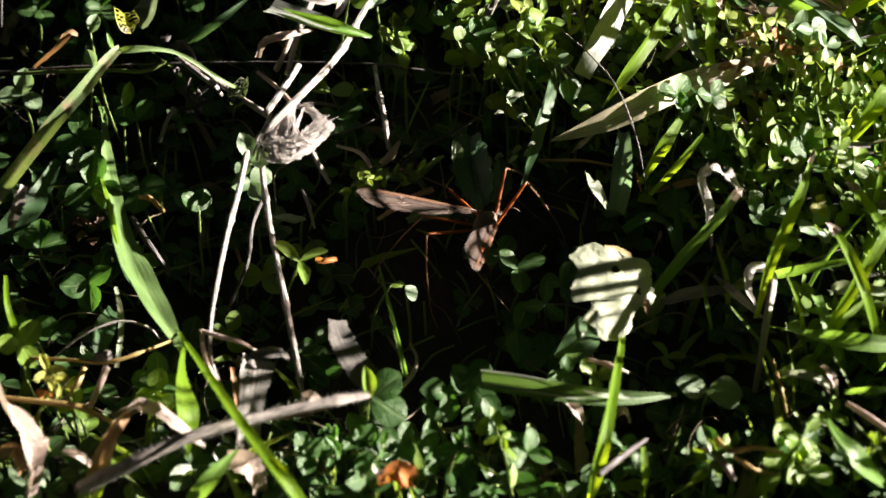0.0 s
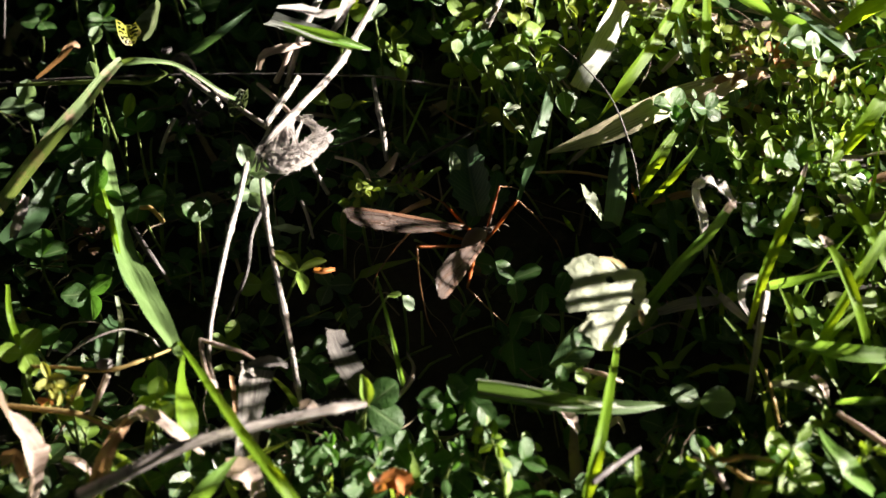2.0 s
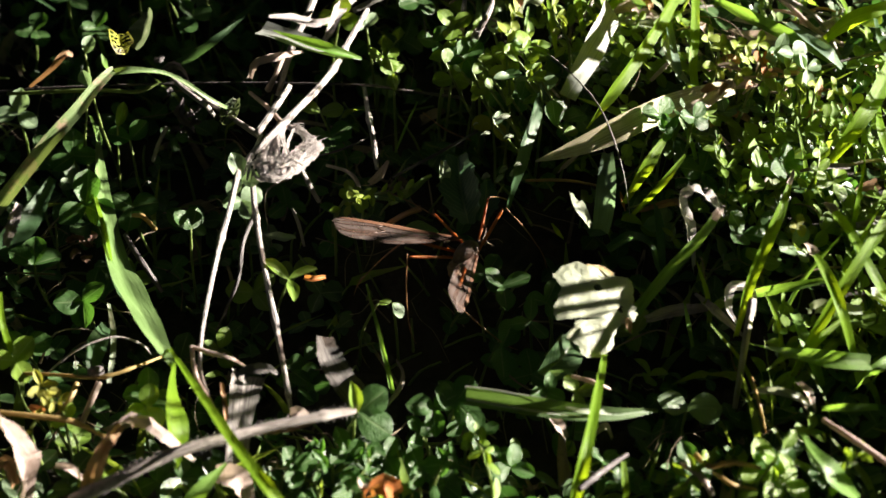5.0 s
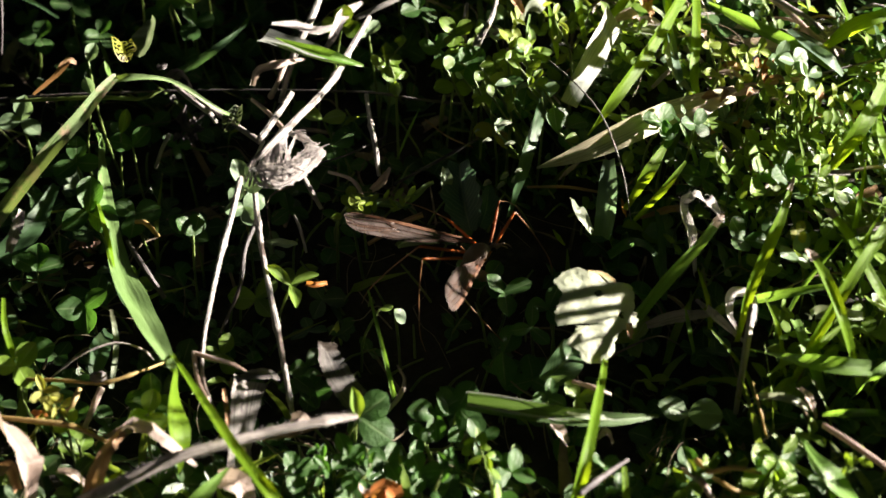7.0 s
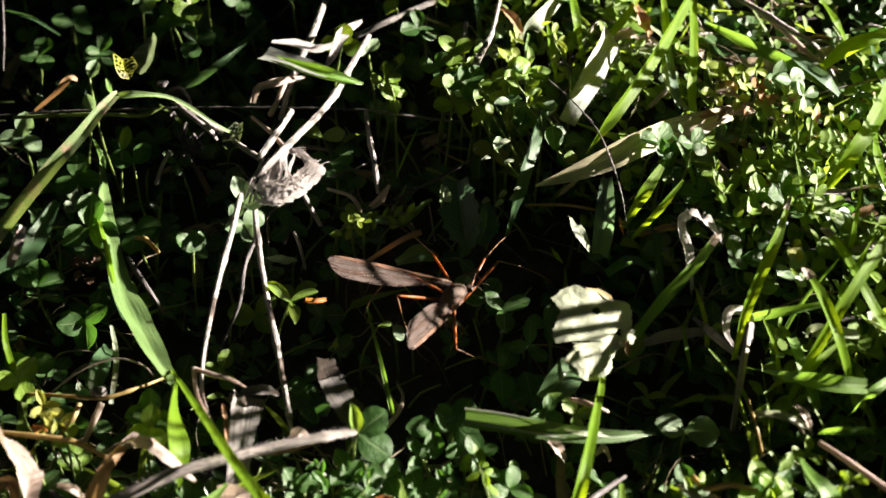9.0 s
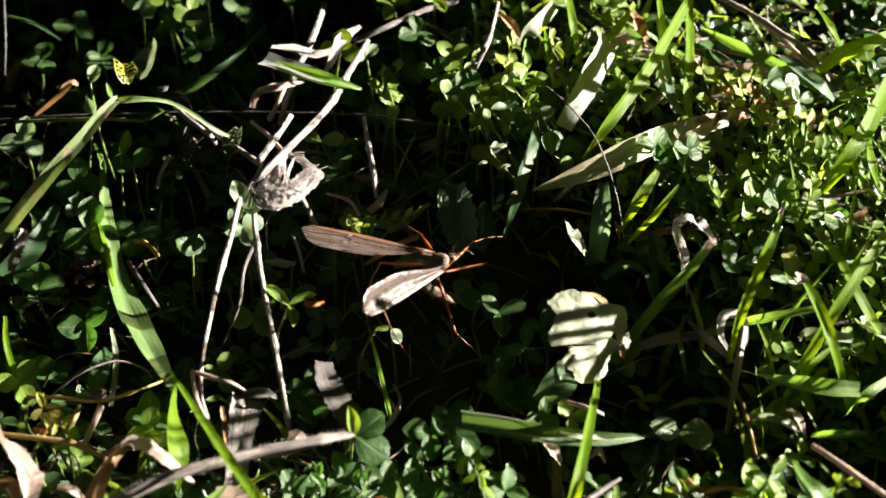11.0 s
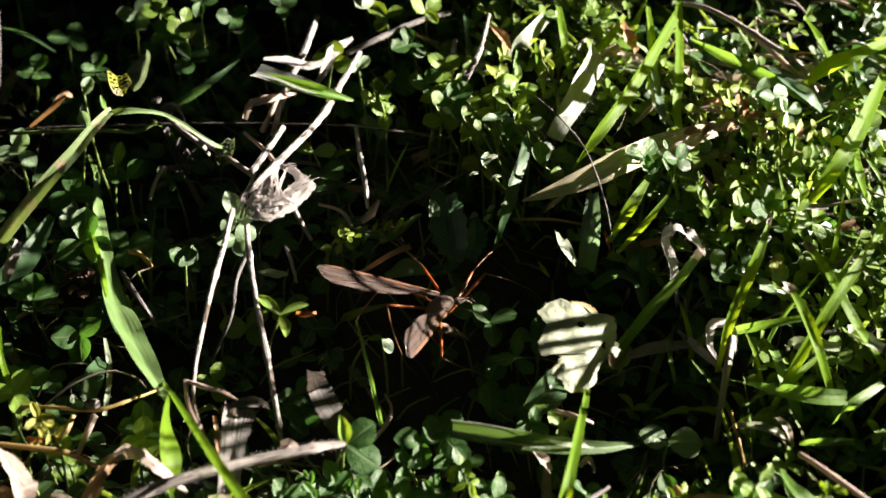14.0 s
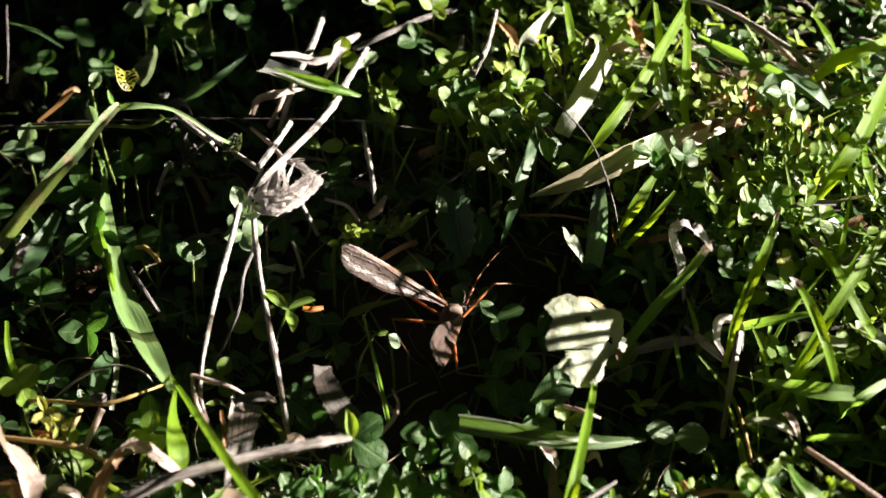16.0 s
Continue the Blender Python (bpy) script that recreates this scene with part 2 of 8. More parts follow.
def part(name, bm, material, parent=None, label=""):
    """One mesh object from a bmesh, under a thing or a part if one is given."""
    mesh = bpy.data.meshes.new(name)
    bm.to_mesh(mesh)
    bm.free()
    mesh.polygons.foreach_set("use_smooth", [True] * len(mesh.polygons))
    if material:
        mesh.materials.append(material)
    ob = new(name, mesh)
    if parent:
        ob.parent = parent
    return tagged(ob, label)


def spline(points, steps):
    """Evenly numbered places on a smooth line through points of any dimension."""
    p = [np.array(q, float) for q in points]
    p = [2 * p[0] - p[1], *p, 2 * p[-1] - p[-2]]
    made = []
    for k in range(steps + 1):
        s = k / steps * (len(p) - 3)
        i = min(int(s), len(p) - 4)
        f = s - i
        a, b, c, d = p[i:i + 4]
        made.append(0.5 * (2 * b + (c - a) * f + (2 * a - 5 * b + 4 * c - d) * f ** 2 + (3 * b - a - 3 * c + d) * f ** 3))
    return made


def line(points, sizes, steps):
    """Centres, directions and sizes along a smooth line, in metres."""
    sizes = np.interp(np.linspace(0, 1, len(points)), np.linspace(0, 1, len(sizes)), sizes)
    got = np.array(spline([(*p, s) for p, s in zip(points, sizes)], steps)) * MM
    ways = np.gradient(got[:, :3], axis=0)
    return [Vector(g[:3]) for g in got], [Vector(w).normalized() for w in ways], [max(g[3], 0.00005) for g in got]


def ribbon_into(bm, points, widths, face=(0.4, -0.45, 0.8), fold=0.18, steps=18, cols=4, twist=0.0, ragged=0.0, seed=0):
    """A blade: a strip along a line, folded along its middle and turned by twist degrees towards its end."""
    uv = bm.loops.layers.uv.verify()
    rnd = random.Random(seed)
    centres, ways, sizes = line(points, widths, steps)
    rows, run = [], 0.0
    for k, (c, w, s) in enumerate(zip(centres, ways, sizes)):
        normal = Vector(face) - w * w.dot(Vector(face))
        normal.normalize()
        normal = (Matrix.Rotation(radians(twist) * k / steps, 3, w) @ normal)
        side = w.cross(normal)
        run += (centres[k] - centres[k - 1]).length if k else 0
        row = []
        for j in range(cols + 1):
            u = j / cols * 2 - 1
            edge = 1 + (rnd.uniform(-ragged, ragged) if abs(u) == 1 else 0)
            lift = (abs(u) - 0.5) * fold * s + 0.035 * s * math.sin(run / MM * 0.55 + u * 2 + seed)
            row.append((bm.verts.new(c + side * (u * s / 2 * edge) + normal * lift), (j / cols, run / MM / 10)))
        rows.append(row)
    for a, b in zip(rows, rows[1:]):
        for j in range(cols):
            quad = (a[j], a[j + 1], b[j + 1], b[j])
            f = bm.faces.new([q[0] for q in quad])
            for loop, q in zip(f.loops, quad):
                loop[uv].uv = q[1]
    return bm


def tube_into(bm, points, widths, steps=20, sides=8, flat=1.0, knots=(), rough=0.04, seed=0):
    """A stalk: a closed tube along a line, with thicker knots at shares of its length."""
    uv = bm.loops.layers.uv.verify()
    rnd = random.Random(seed)
    centres, ways, sizes = line(points, widths, steps)
    rings, run = [], 0.0
    side = None
    for k, (c, w, s) in enumerate(zip(centres, ways, sizes)):
        hint = side if side is not None else Vector((0.31, -0.5, 0.8))
        side = (hint - w * w.dot(hint)).normalized()
        other = w.cross(side)
        run += (centres[k] - centres[k - 1]).length if k else 0
        r = s / 2 * (1 + sum(0.45 * math.exp(-((k / steps - q) * steps / 0.8) ** 2) for q in knots))
        ring = []
        for j in range(sides):
            a = j / sides * math.tau
            q = r * (1 + rnd.uniform(-rough, rough))
            ring.append(bm.verts.new(c + side * math.cos(a) * q + other * math.sin(a) * q * flat))
        rings.append((ring, run / MM / 10))
    for (a, va), (b, vb) in zip(rings, rings[1:]):
        for j in range(sides):
            i = (j + 1) % sides
            f = bm.faces.new((a[j], a[i], b[i], b[j]))
            for loop, q in zip(f.loops, ((j / sides, va), ((j + 1) / sides, va), ((j + 1) / sides, vb), (j / sides, vb))):
                loop[uv].uv = q
    bm.faces.new(rings[0][0][::-1])
    bm.faces.new(rings[-1][0])
    return bm


count = [0]


def hairs_on(thing, points, widths, material, number=160, length=1.1, seed=3):
    """Fine hairs standing off a stalk or an edge, joined as one part of it."""
    rnd = random.Random(seed)
    bm = bmesh.new()
    centres, ways, sizes = line(points, widths, 60)
    for _ in range(number):
        k = rnd.randrange(len(centres))
        w = ways[k]
        out = Vector((rnd.gauss(0, 1), rnd.gauss(0, 1), rnd.gauss(0.3, 1)))
        out = (out - w * w.dot(out)).normalized()
        start = centres[k] / MM + out * sizes[k] / MM * 0.45
        tip = start + (out + w * rnd.uniform(-0.5, 0.5)) * length * rnd.uniform(0.5, 1.1)
        tube_into(bm, [tuple(start), tuple((start + tip) / 2 + Vector((0, 0, rnd.uniform(-0.1, 0.1)))), tuple(tip)], (0.07, 0.03), steps=2, sides=3, rough=0)
    return part("hairs", bm, material, thing, "fine pale hairs")


def grass(points, widths, material=None, label="long green grass blade arching over the clover", name="grass_blade", group="grass blades", **kw):
    count[0] += 1
    if material == M_GRASS_YELLOW:
        widths = [w * 0.88 for w in widths]
    ob = part(name, ribbon_into(bmesh.new(), points, widths, seed=count[0], **kw), material or M_GRASS)
    return tagged(ob, label, "grass", group)


def straw(points, widths, material=None, label="bleached dry grass stalk lying in the clover", name="dry_stalk", group="dry stalks", **kw):
    count[0] += 1
    ob = part(name, tube_into(bmesh.new(), points, widths, seed=count[0], **kw), material or M_STRAW)
    return tagged(ob, label, "dry grass", group)


def dry_leaf(points, widths, material=None, label="curled dead grass leaf among the clover", name="dead_leaf", group="dead leaves", **kw):
    count[0] += 1
    kw = dict(dict(ragged=0.12, fold=0.35, cols=6), **kw)
    ob = part(name, ribbon_into(bmesh.new(), points, widths, seed=count[0], **kw), material or M_STRAW_PINK)
    return tagged(ob, label, "dead leaf", group)


def leaflet_bm(bm, m, length=1.0, width=0.85, cup=0.12, seed=0, notch=0.05, rings=4):
    """One leaflet from its base at the origin along +y, its upper side +z, placed by the matrix m."""
    uv = bm.loops.layers.uv.verify()
    rnd = random.Random(seed)
    bend = rnd.uniform(-0.12, 0.12)
    mid, left, right = [], [], []
    n = rings + 3
    for k in range(n + 1):
        v = k / n
        half = width / 2 * math.sin(math.pi * min(1, v ** 1.2 * 0.985 + 0.008)) ** 0.62
        y = length * v
        droop = -0.16 * length * v * v
        wave = 0.02 * math.sin(9 * v + seed)
        mid.append(bm.verts.new(m @ Vector((bend * v * v, y - (notch * length if k == n else 0), droop))))
        for sign, row in ((-1, left), (1, right)):
            row.append([bm.verts.new(m @ Vector((bend * v * v + sign * half * q, y, droop + cup * width * q ** 1.5 * half / (width / 2) + wave * q * sign))) for q in (0.55, 1.0)])
    for k in range(n):
        for sign, row in ((-1, left), (1, right)):
            for a, b, c, d, ua, ub in ((mid[k], row[k][0], row[k + 1][0], mid[k + 1], 0.5, 0.5 + 0.25 * sign),
                                       (row[k][0], row[k][1], row[k + 1][1], row[k + 1][0], 0.5 + 0.25 * sign, 0.5 + 0.5 * sign)):
                quad = [a, b, c, d] if sign > 0 else [d, c, b, a]
                us = [ua, ub, ub, ua] if sign > 0 else [ua, ub, ub, ua]
                f = bm.faces.new(quad)
                for loop, u, v in zip(f.loops, us, (k, k, k + 1, k + 1)):
                    loop[uv].uv = (u, v / n)


LEAFLETS = []
for form in range(6):
    b = bmesh.new()
    leaflet_bm(b, Matrix(), 1.0, (0.88, 0.8, 0.95, 0.7, 0.85, 0.78)[form], (0.14, 0.2, 0.05, 0.25, -0.05, 0.1)[form], seed=form)
    mesh = bpy.data.meshes.new("leaflet")
    b.to_mesh(mesh)
    b.free()
    mesh.polygons.foreach_set("use_smooth", [True] * len(mesh.polygons))
    LEAFLETS.append(mesh)
LEAFLET_MESHES = {}


def leaflet_mesh(form, material):
    key = (form, material.name)
    if key not in LEAFLET_MESHES:
        LEAFLET_MESHES[key] = LEAFLETS[form].copy()
        LEAFLET_MESHES[key].materials.append(material)
    return LEAFLET_MESHES[key]


def turned_to(normal, spin):
    """A turn that takes +z to the normal, and +y to the spin in degrees seen along it."""
    z = Vector(normal).normalized()
    y = Vector((math.cos(radians(spin)), math.sin(radians(spin)), 0))
    y = (y - z * z.dot(y)).normalized()
    return Matrix((y.cross(z), y, z)).transposed().to_4x4()


def clover(heart, size, spin=90, normal=(0, -0.4, 0.9), material=None, leaves=3, spread=112, base=None, seed=None, slim=1.0,
           label="small three-part green clover leaf on a thin stem", open_up=18, sizes=(1, 1, 1)):
    """A clover leaf of size millimetres a leaflet, its heart at the given place, its first leaflet towards spin (degrees from +x)."""
    count[0] += 1
    rnd = random.Random(count[0] if seed is None else seed)
    heart = Vector(heart)
    base = Vector(base) if base else Vector((heart.x + rnd.uniform(-4, 4), heart.y + rnd.uniform(-1, 5), ground_height(heart.x, heart.y) - 0.5))
    lean = 0.2 + 0.3 * bank(heart.x, heart.y)
    normal = Vector(normal) + Vector((lean, lean * 0.3, 0))      # leaves lean towards the sun
    root = new("clover_leaf")
    root.location = base * MM
    tagged(root, label, "clover", "clover leaves")
    mid = (heart + base) / 2 + Vector((rnd.uniform(-1.5, 1.5), rnd.uniform(-1.5, 1.5), 1))
    stem = [(0, 0, 0), tuple(mid - base), tuple(heart - base)]
    part("stem", tube_into(bmesh.new(), stem, (0.55, 0.45), steps=5, sides=5, seed=count[0]), M_STEM, root)
    for k in range(leaves):
        form = rnd.randrange(6)
        leaf = new("leaflet", leaflet_mesh(form, material or M_CLOVER))
        leaf.parent = root
        m = turned_to(normal, spin + spread * (0, 1, -1, 2)[k] + rnd.uniform(-8, 8))
        tip = pose(0, 0, 0, open_up + rnd.uniform(-14, 14), rnd.uniform(-16, 16), 0)
        s = size * sizes[k % len(sizes)] * rnd.uniform(0.92, 1.06) * MM
        leaf.matrix_local = Matrix.Translation((heart - base) * MM) @ m @ tip @ Matrix.Diagonal((s * slim, s, s, 1))
    return root


def sprig(points, number, size, material, label="leafy green sprig with small oval leaves", slim=0.65, seed=0, name="sprig"):
    """A thin stem with small oval leaves in loose pairs along its upper part."""
    rnd = random.Random(seed)
    base = Vector(points[0])
    foot = Vector((base.x + rnd.uniform(-1.5, 1.5), base.y + rnd.uniform(0, 2), ground_height(base.x, base.y) - 0.5))
    root = new(name)
    root.location = foot * MM
    tagged(root, label, "plant", "leafy sprigs")
    way = [tuple(foot), *points]
    part("stem", tube_into(bmesh.new(), [tuple(Vector(p) - foot) for p in way], (0.6, 0.5, 0.45, 0.3), steps=14, sides=5, seed=seed), M_STEM, root)
    places = spline(points, 40)
    for k in range(number):
        share = (k + 0.5) / number
        at = Vector(places[round(share * 40)]) + Vector((rnd.gauss(0, 0.25), rnd.gauss(0, 0.25), rnd.uniform(0, 0.5)))
        spin = (70 if k % 2 else -110) + rnd.gauss(0, 35) + 20 * share
        leaf = new("leaflet", leaflet_mesh(rnd.randrange(6), material))
        leaf.parent = root
        m = turned_to((0.35 + rnd.gauss(0, 0.3), -0.35 + rnd.gauss(0, 0.3), 0.85), spin) @ pose(0, 0, 0, rnd.uniform(-10, 35), rnd.uniform(-20, 20), 0)
        s = size * (1.1 - 0.35 * share) * rnd.uniform(0.8, 1.15) * MM
        leaf.matrix_local = Matrix.Translation((at - foot) * MM) @ m @ Matrix.Diagonal((s * slim, s, s, 1))
    return root


# ---- ground ----
def bank(x, y):
    """0 down in the shady hollow, 1 up on the sunny bank and its front lip."""
    edge = 45 - 0.58 * max(0.0, y)
    side = 1 / (1 + math.exp(-(x - edge) / 6)) / (1 + math.exp((x - 108) / 6))
    front = 1 / (1 + math.exp((y + 42) / 4))
    return max(side, 0.7 * front)


def ground_height(x, y):
    """Height of the soil in millimetres: a hollow in the middle, a bank on the sunny side."""
    # The rise behind lies out of view, added to shade the far left.
    shade_rise = 12 / (1 + math.exp(-(y - 112) / 3))
    near = 1 / (1 + math.exp(min(60.0, (math.hypot(x, y) - 200) / 10)))
    return near * (16 * bank(x, y) + shade_rise - 8) - near * 5 / (1 + math.exp((x + 32) / 8)) / (1 + math.exp(-(y + 30) / 4)) + 2.0 * near * noise.noise((x * 0.05, y * 0.05, 0.3)) + 0.9 * noise.noise((x * 0.25, y * 0.25, 1.3))


def build_ground():
    bm = bmesh.new()
    n = 130
    ticks = [math.copysign(abs(k / n) * 230 + 1.25e8 * max(0, abs(k / n) - 0.8) ** 5, k) for k in range(-n, n + 1)]
    rows = []
    for y in ticks:
        rows.append([bm.verts.new(Vector((x, y, ground_height(x, y) if abs(x) < 400 and abs(y) < 400 else 0)) * MM) for x in ticks])
    for a, b in zip(rows, rows[1:]):
        for k in range(2 * n):
            bm.faces.new((a[k], a[k + 1], b[k + 1], b[k]))
    return tagged(part("ground", bm, M_SOIL), "dark crumbly soil under clover and grass", "soil", kind="structure")


build_ground()


# ---- undergrowth ----
def undergrowth():
    """Low clover that nobody could count, its leaflets and stems in one mesh."""
    rnd = random.Random(11)
    bm, made = bmesh.new(), 0
    while made < 3000:
        x, y = rnd.uniform(-125, 125), rnd.uniform(-85, 135)
        high = bank(x, y)
        made += 1
        deep = math.exp(-((x - 2) / 34) ** 4 - ((y + 6) / 36) ** 4)
        if rnd.random() < (1 - high) * (0.5 + 0.4 * deep):
            continue
        z = ground_height(x, y) + rnd.uniform(1.5, 5.5 + (3.0 * high if y > 0 else 0.0))
        size = rnd.uniform(2.6, 4.8)
        normal = (rnd.gauss(0.4, 0.35), rnd.gauss(-0.1, 0.35), 1)
        spin = rnd.uniform(0, 360)
        for k in range(3):
            m = Matrix.Translation(Vector((x, y, z)) * MM) @ turned_to(normal, spin + 118 * k) @ pose(0, 0, 0, rnd.uniform(-5, 40), rnd.uniform(-15, 15), 0)
            s = size * rnd.uniform(0.85, 1.1) * MM
            leaflet_bm(bm, m @ Matrix.Diagonal((s, s, s, 1)), width=rnd.uniform(0.65, 0.95), cup=rnd.uniform(0, 0.25), seed=made * 3 + k, rings=1)
    return tagged(part("undergrowth", bm, M_UNDER), "dense low carpet of small green clover leaves, darkened for shade", "clover", kind="stuff")


def young_trefoils():
    """Small yellow-green trefoils, coloured lighter to brighten the sunny bank, too many to count."""
    rnd = random.Random(29)
    bm, made = bmesh.new(), 0
    while made < 470:
        x, y = rnd.uniform(2, 100), rnd.uniform(-32, 85)
        if rnd.random() > bank(x, y) ** 2 or noise.noise((x * 0.09, y * 0.09, 3.0)) < -0.1 or (x > 36 and y > 46 and rnd.random() < 0.65):
            continue
        made += 1
        z = ground_height(x, y) + rnd.uniform(5, 11)
        size, spin = rnd.uniform(2.1, 3.7), rnd.uniform(0, 360)
        normal = (rnd.gauss(0.5, 0.3), rnd.gauss(-0.3, 0.3), 0.8)
        for k in range(3):
            m = Matrix.Translation(Vector((x, y, z)) * MM) @ turned_to(normal, spin + 118 * k) @ pose(0, 0, 0, rnd.uniform(0, 40), rnd.uniform(-15, 15), 0)
            q = size * rnd.uniform(0.85, 1.1) * MM
            leaflet_bm(bm, m @ Matrix.Diagonal((q, q, q, 1)), width=rnd.uniform(0.5, 0.8), cup=rnd.uniform(0, 0.25), seed=made * 3 + k, rings=1)
    return tagged(part("young_trefoils", bm, M_TREFOIL_LIT), "crowd of small yellow-green trefoil leaves, coloured lighter as sunlit", "clover", kind="stuff")


def stems_below():
    rnd = random.Random(5)
    bm = bmesh.new()
    for k in range(500):
        x, y = rnd.uniform(-115, 115), rnd.uniform(-75, 125)
        g = ground_height(x, y)
        a = rnd.uniform(0, math.tau)
        r = rnd.uniform(3, 12)
        tube_into(bm, [(x, y, g - 1), (x + r * 0.4 * math.cos(a), y + r * 0.4 * math.sin(a), g + rnd.uniform(2, 5)), (x + r * math.cos(a), y + r * math.sin(a), g + rnd.uniform(2, 9))],
                  (0.6, 0.4), steps=4, sides=4, seed=k)
    return tagged(part("clover_stems", bm, M_STEM), "thin green creeping stems tangled under the clover", "stems", kind="stuff")


def fine_grass():
    """Short narrow grass blades, thickest on the sunny rise."""
    rnd = random.Random(23)
    bm, made = bmesh.new(), 0
    while made < 560:
        x, y = rnd.uniform(-125, 130), rnd.uniform(-80, 130)
        share = 0.1 + 0.8 * bank(x, y)
        if rnd.random() > share:
            continue
        made += 1
        g = ground_height(x, y)
        a, high, far = rnd.uniform(0, math.tau), rnd.uniform(5, 15), rnd.uniform(4, 14)
        dx, dy = far * math.cos(a), far * math.sin(a)
        w = rnd.uniform(0.6, 1.9)
        ribbon_into(bm, [(x, y, g - 1), (x + dx * 0.3, y + dy * 0.3, g + high * 0.6), (x + dx, y + dy, g + high)], (w * 0.8, w, 0.15), steps=6, cols=2, seed=made,
                    face=(rnd.uniform(-1, 1), rnd.uniform(-1, 0.3), 0.8))
    return tagged(part("fine_grass", bm, M_GRASS_STUFF), "thin short green grass blades growing through the clover", "grass", kind="stuff")


def leaf_litter():
    """Scraps of dead leaf and straw on the soil."""
    rnd = random.Random(31)
    bm = bmesh.new()
    for k in range(360):
        x, y = rnd.uniform(-120, 120), rnd.uniform(-75, 130)
        g = ground_height(x, y)
        a, r = rnd.uniform(0, math.tau), rnd.uniform(2, 13)
        dx, dy = r * math.cos(a), r * math.sin(a)
        w = rnd.choice((0.4, 0.5, 0.7, 1.5, 2.2))
        ribbon_into(bm, [(x, y, g + rnd.uniform(0, 2)), (x + dx * 0.5, y + dy * 0.5, g + rnd.uniform(0.5, 4)), (x + dx, y + dy, g + rnd.uniform(0.2, 5))],
                    (w, w, w * 0.5), steps=5, cols=2, seed=k, ragged=0.2, fold=0.4, face=(rnd.uniform(-1, 1), rnd.uniform(-1, 1), 1))
    return tagged(part("leaf_litter", bm, M_LITTER), "brown scraps of dead leaf and straw on the soil", "leaf litter", kind="stuff")


def tall_grass():
    """Unseen grass added on the sunny side to shade the plot: a thick low fringe and a few tall blades with broad
    arching tops.
    """
    rnd = random.Random(47)
    bm = bmesh.new()
    for k in range(24):
        x, y = rnd.uniform(106, 150), rnd.uniform(4, 34)
        g = ground_height(x, y)
        a, far = rnd.uniform(0, math.tau), rnd.uniform(8, 30)
        high = rnd.uniform(44, 60)
        dx, dy = far * math.cos(a) * 0.6, far * math.sin(a)
        w = rnd.uniform(0.9, 1.9)
        ribbon_into(bm, [(x, y, g - 1), (x + dx * 0.1, y + dy * 0.1, g + high * 0.75), (x + dx * 0.4, y + dy * 0.4, g + high * 0.97), (x + dx * 0.8, y + dy * 0.8, g + high), (x + dx * 1.2, y + dy * 1.2, g + high * 0.9)],
                    (0.5, 0.6, w, w, 0.2), steps=12, cols=2, seed=k, face=(rnd.uniform(0.2, 1), rnd.uniform(-0.6, 0.6), 0.5))
    # Upright blades set where their shadows stripe the leaves.
    for x, y, w, lean in ((112, -0.8, 2.2, -0.42), (115, -3.0, 1.5, -0.36), (113, -6.0, 0.6, -0.45), (116, -8.3, 0.6, -0.6), (114, 50.0, 2.0, -0.15), (118, 53.5, 1.6, 0.1), (113, 57.5, 2.4, -0.1)):
        ribbon_into(bm, [(x, y - lean * 52, -8), (x, y - lean * 28, 18), (x, y, 46), (x, y + lean * 20, 66)], (w, w, w, 0.3), steps=14, cols=2, face=(1, 0.25, 0.1))
    for k in range(70):
        x, y = rnd.uniform(106, 150), rnd.uniform(90, 134)
        g, high, w, dy = ground_height(x, y), rnd.uniform(44, 62), rnd.uniform(1.6, 3.0), rnd.uniform(-14, 14)
        ribbon_into(bm, [(x, y, g - 1), (x, y + dy * 0.2, g + high * 0.6), (x + 3, y + dy, g + high)], (w * 0.6, w, 0.3), steps=8, cols=2, seed=k, face=(1, rnd.uniform(-0.7, 0.7), 0.3))
    for k in range(420):
        x, y = rnd.uniform(103, 145), rnd.uniform(-70, 120)
        g = ground_height(x, y)
        a, far = rnd.uniform(0, math.tau), rnd.uniform(2, 9)
        top = (rnd.uniform(24, 38) if y < -8 else rnd.uniform(10, 19)) - g
        dx, dy = far * math.cos(a) * 0.5, far * math.sin(a)
        w = rnd.uniform(2.0, 3.6)
        ribbon_into(bm, [(x, y, g - 1), (x + dx * 0.3, y + dy * 0.3, g + top * 0.6), (x + dx, y + dy, g + top)], (w * 0.8, w, 0.3), steps=5, cols=2, seed=k, face=(1, rnd.uniform(-0.7, 0.7), 0.3))
    return tagged(part("tall_grass", bm, M_GRASS_STUFF), "unseen tall arching grass added to shade the clover", "grass", kind="stuff")


def dry_fibres():
    """Fine pale threads of rootlet and straw caught among the leaves."""
    rnd = random.Random(52)
    bm = bmesh.new()
    for k in range(300):
        x, y = rnd.uniform(-100, 100), rnd.uniform(-55, 100)
        g = ground_height(x, y) + rnd.uniform(1, 9)
        a, r, bow = rnd.uniform(0, math.tau), rnd.uniform(4, 18), rnd.uniform(-3, 3)
        dx, dy = r * math.cos(a), r * math.sin(a)
        pts = [(x, y, g), (x + dx * 0.35 - dy / r * bow, y + dy * 0.35 + dx / r * bow, g + rnd.uniform(0, 3)), (x + dx * 0.7 - dy / r * bow * 0.8, y + dy * 0.7 + dx / r * bow * 0.8, g + rnd.uniform(-1, 3)), (x + dx, y + dy, g + rnd.uniform(-3, 2))]
        w = rnd.choice((0.12, 0.15, 0.2, 0.3, 0.45))
        tube_into(bm, pts, (w, w * 0.6), steps=8, sides=4, seed=k)
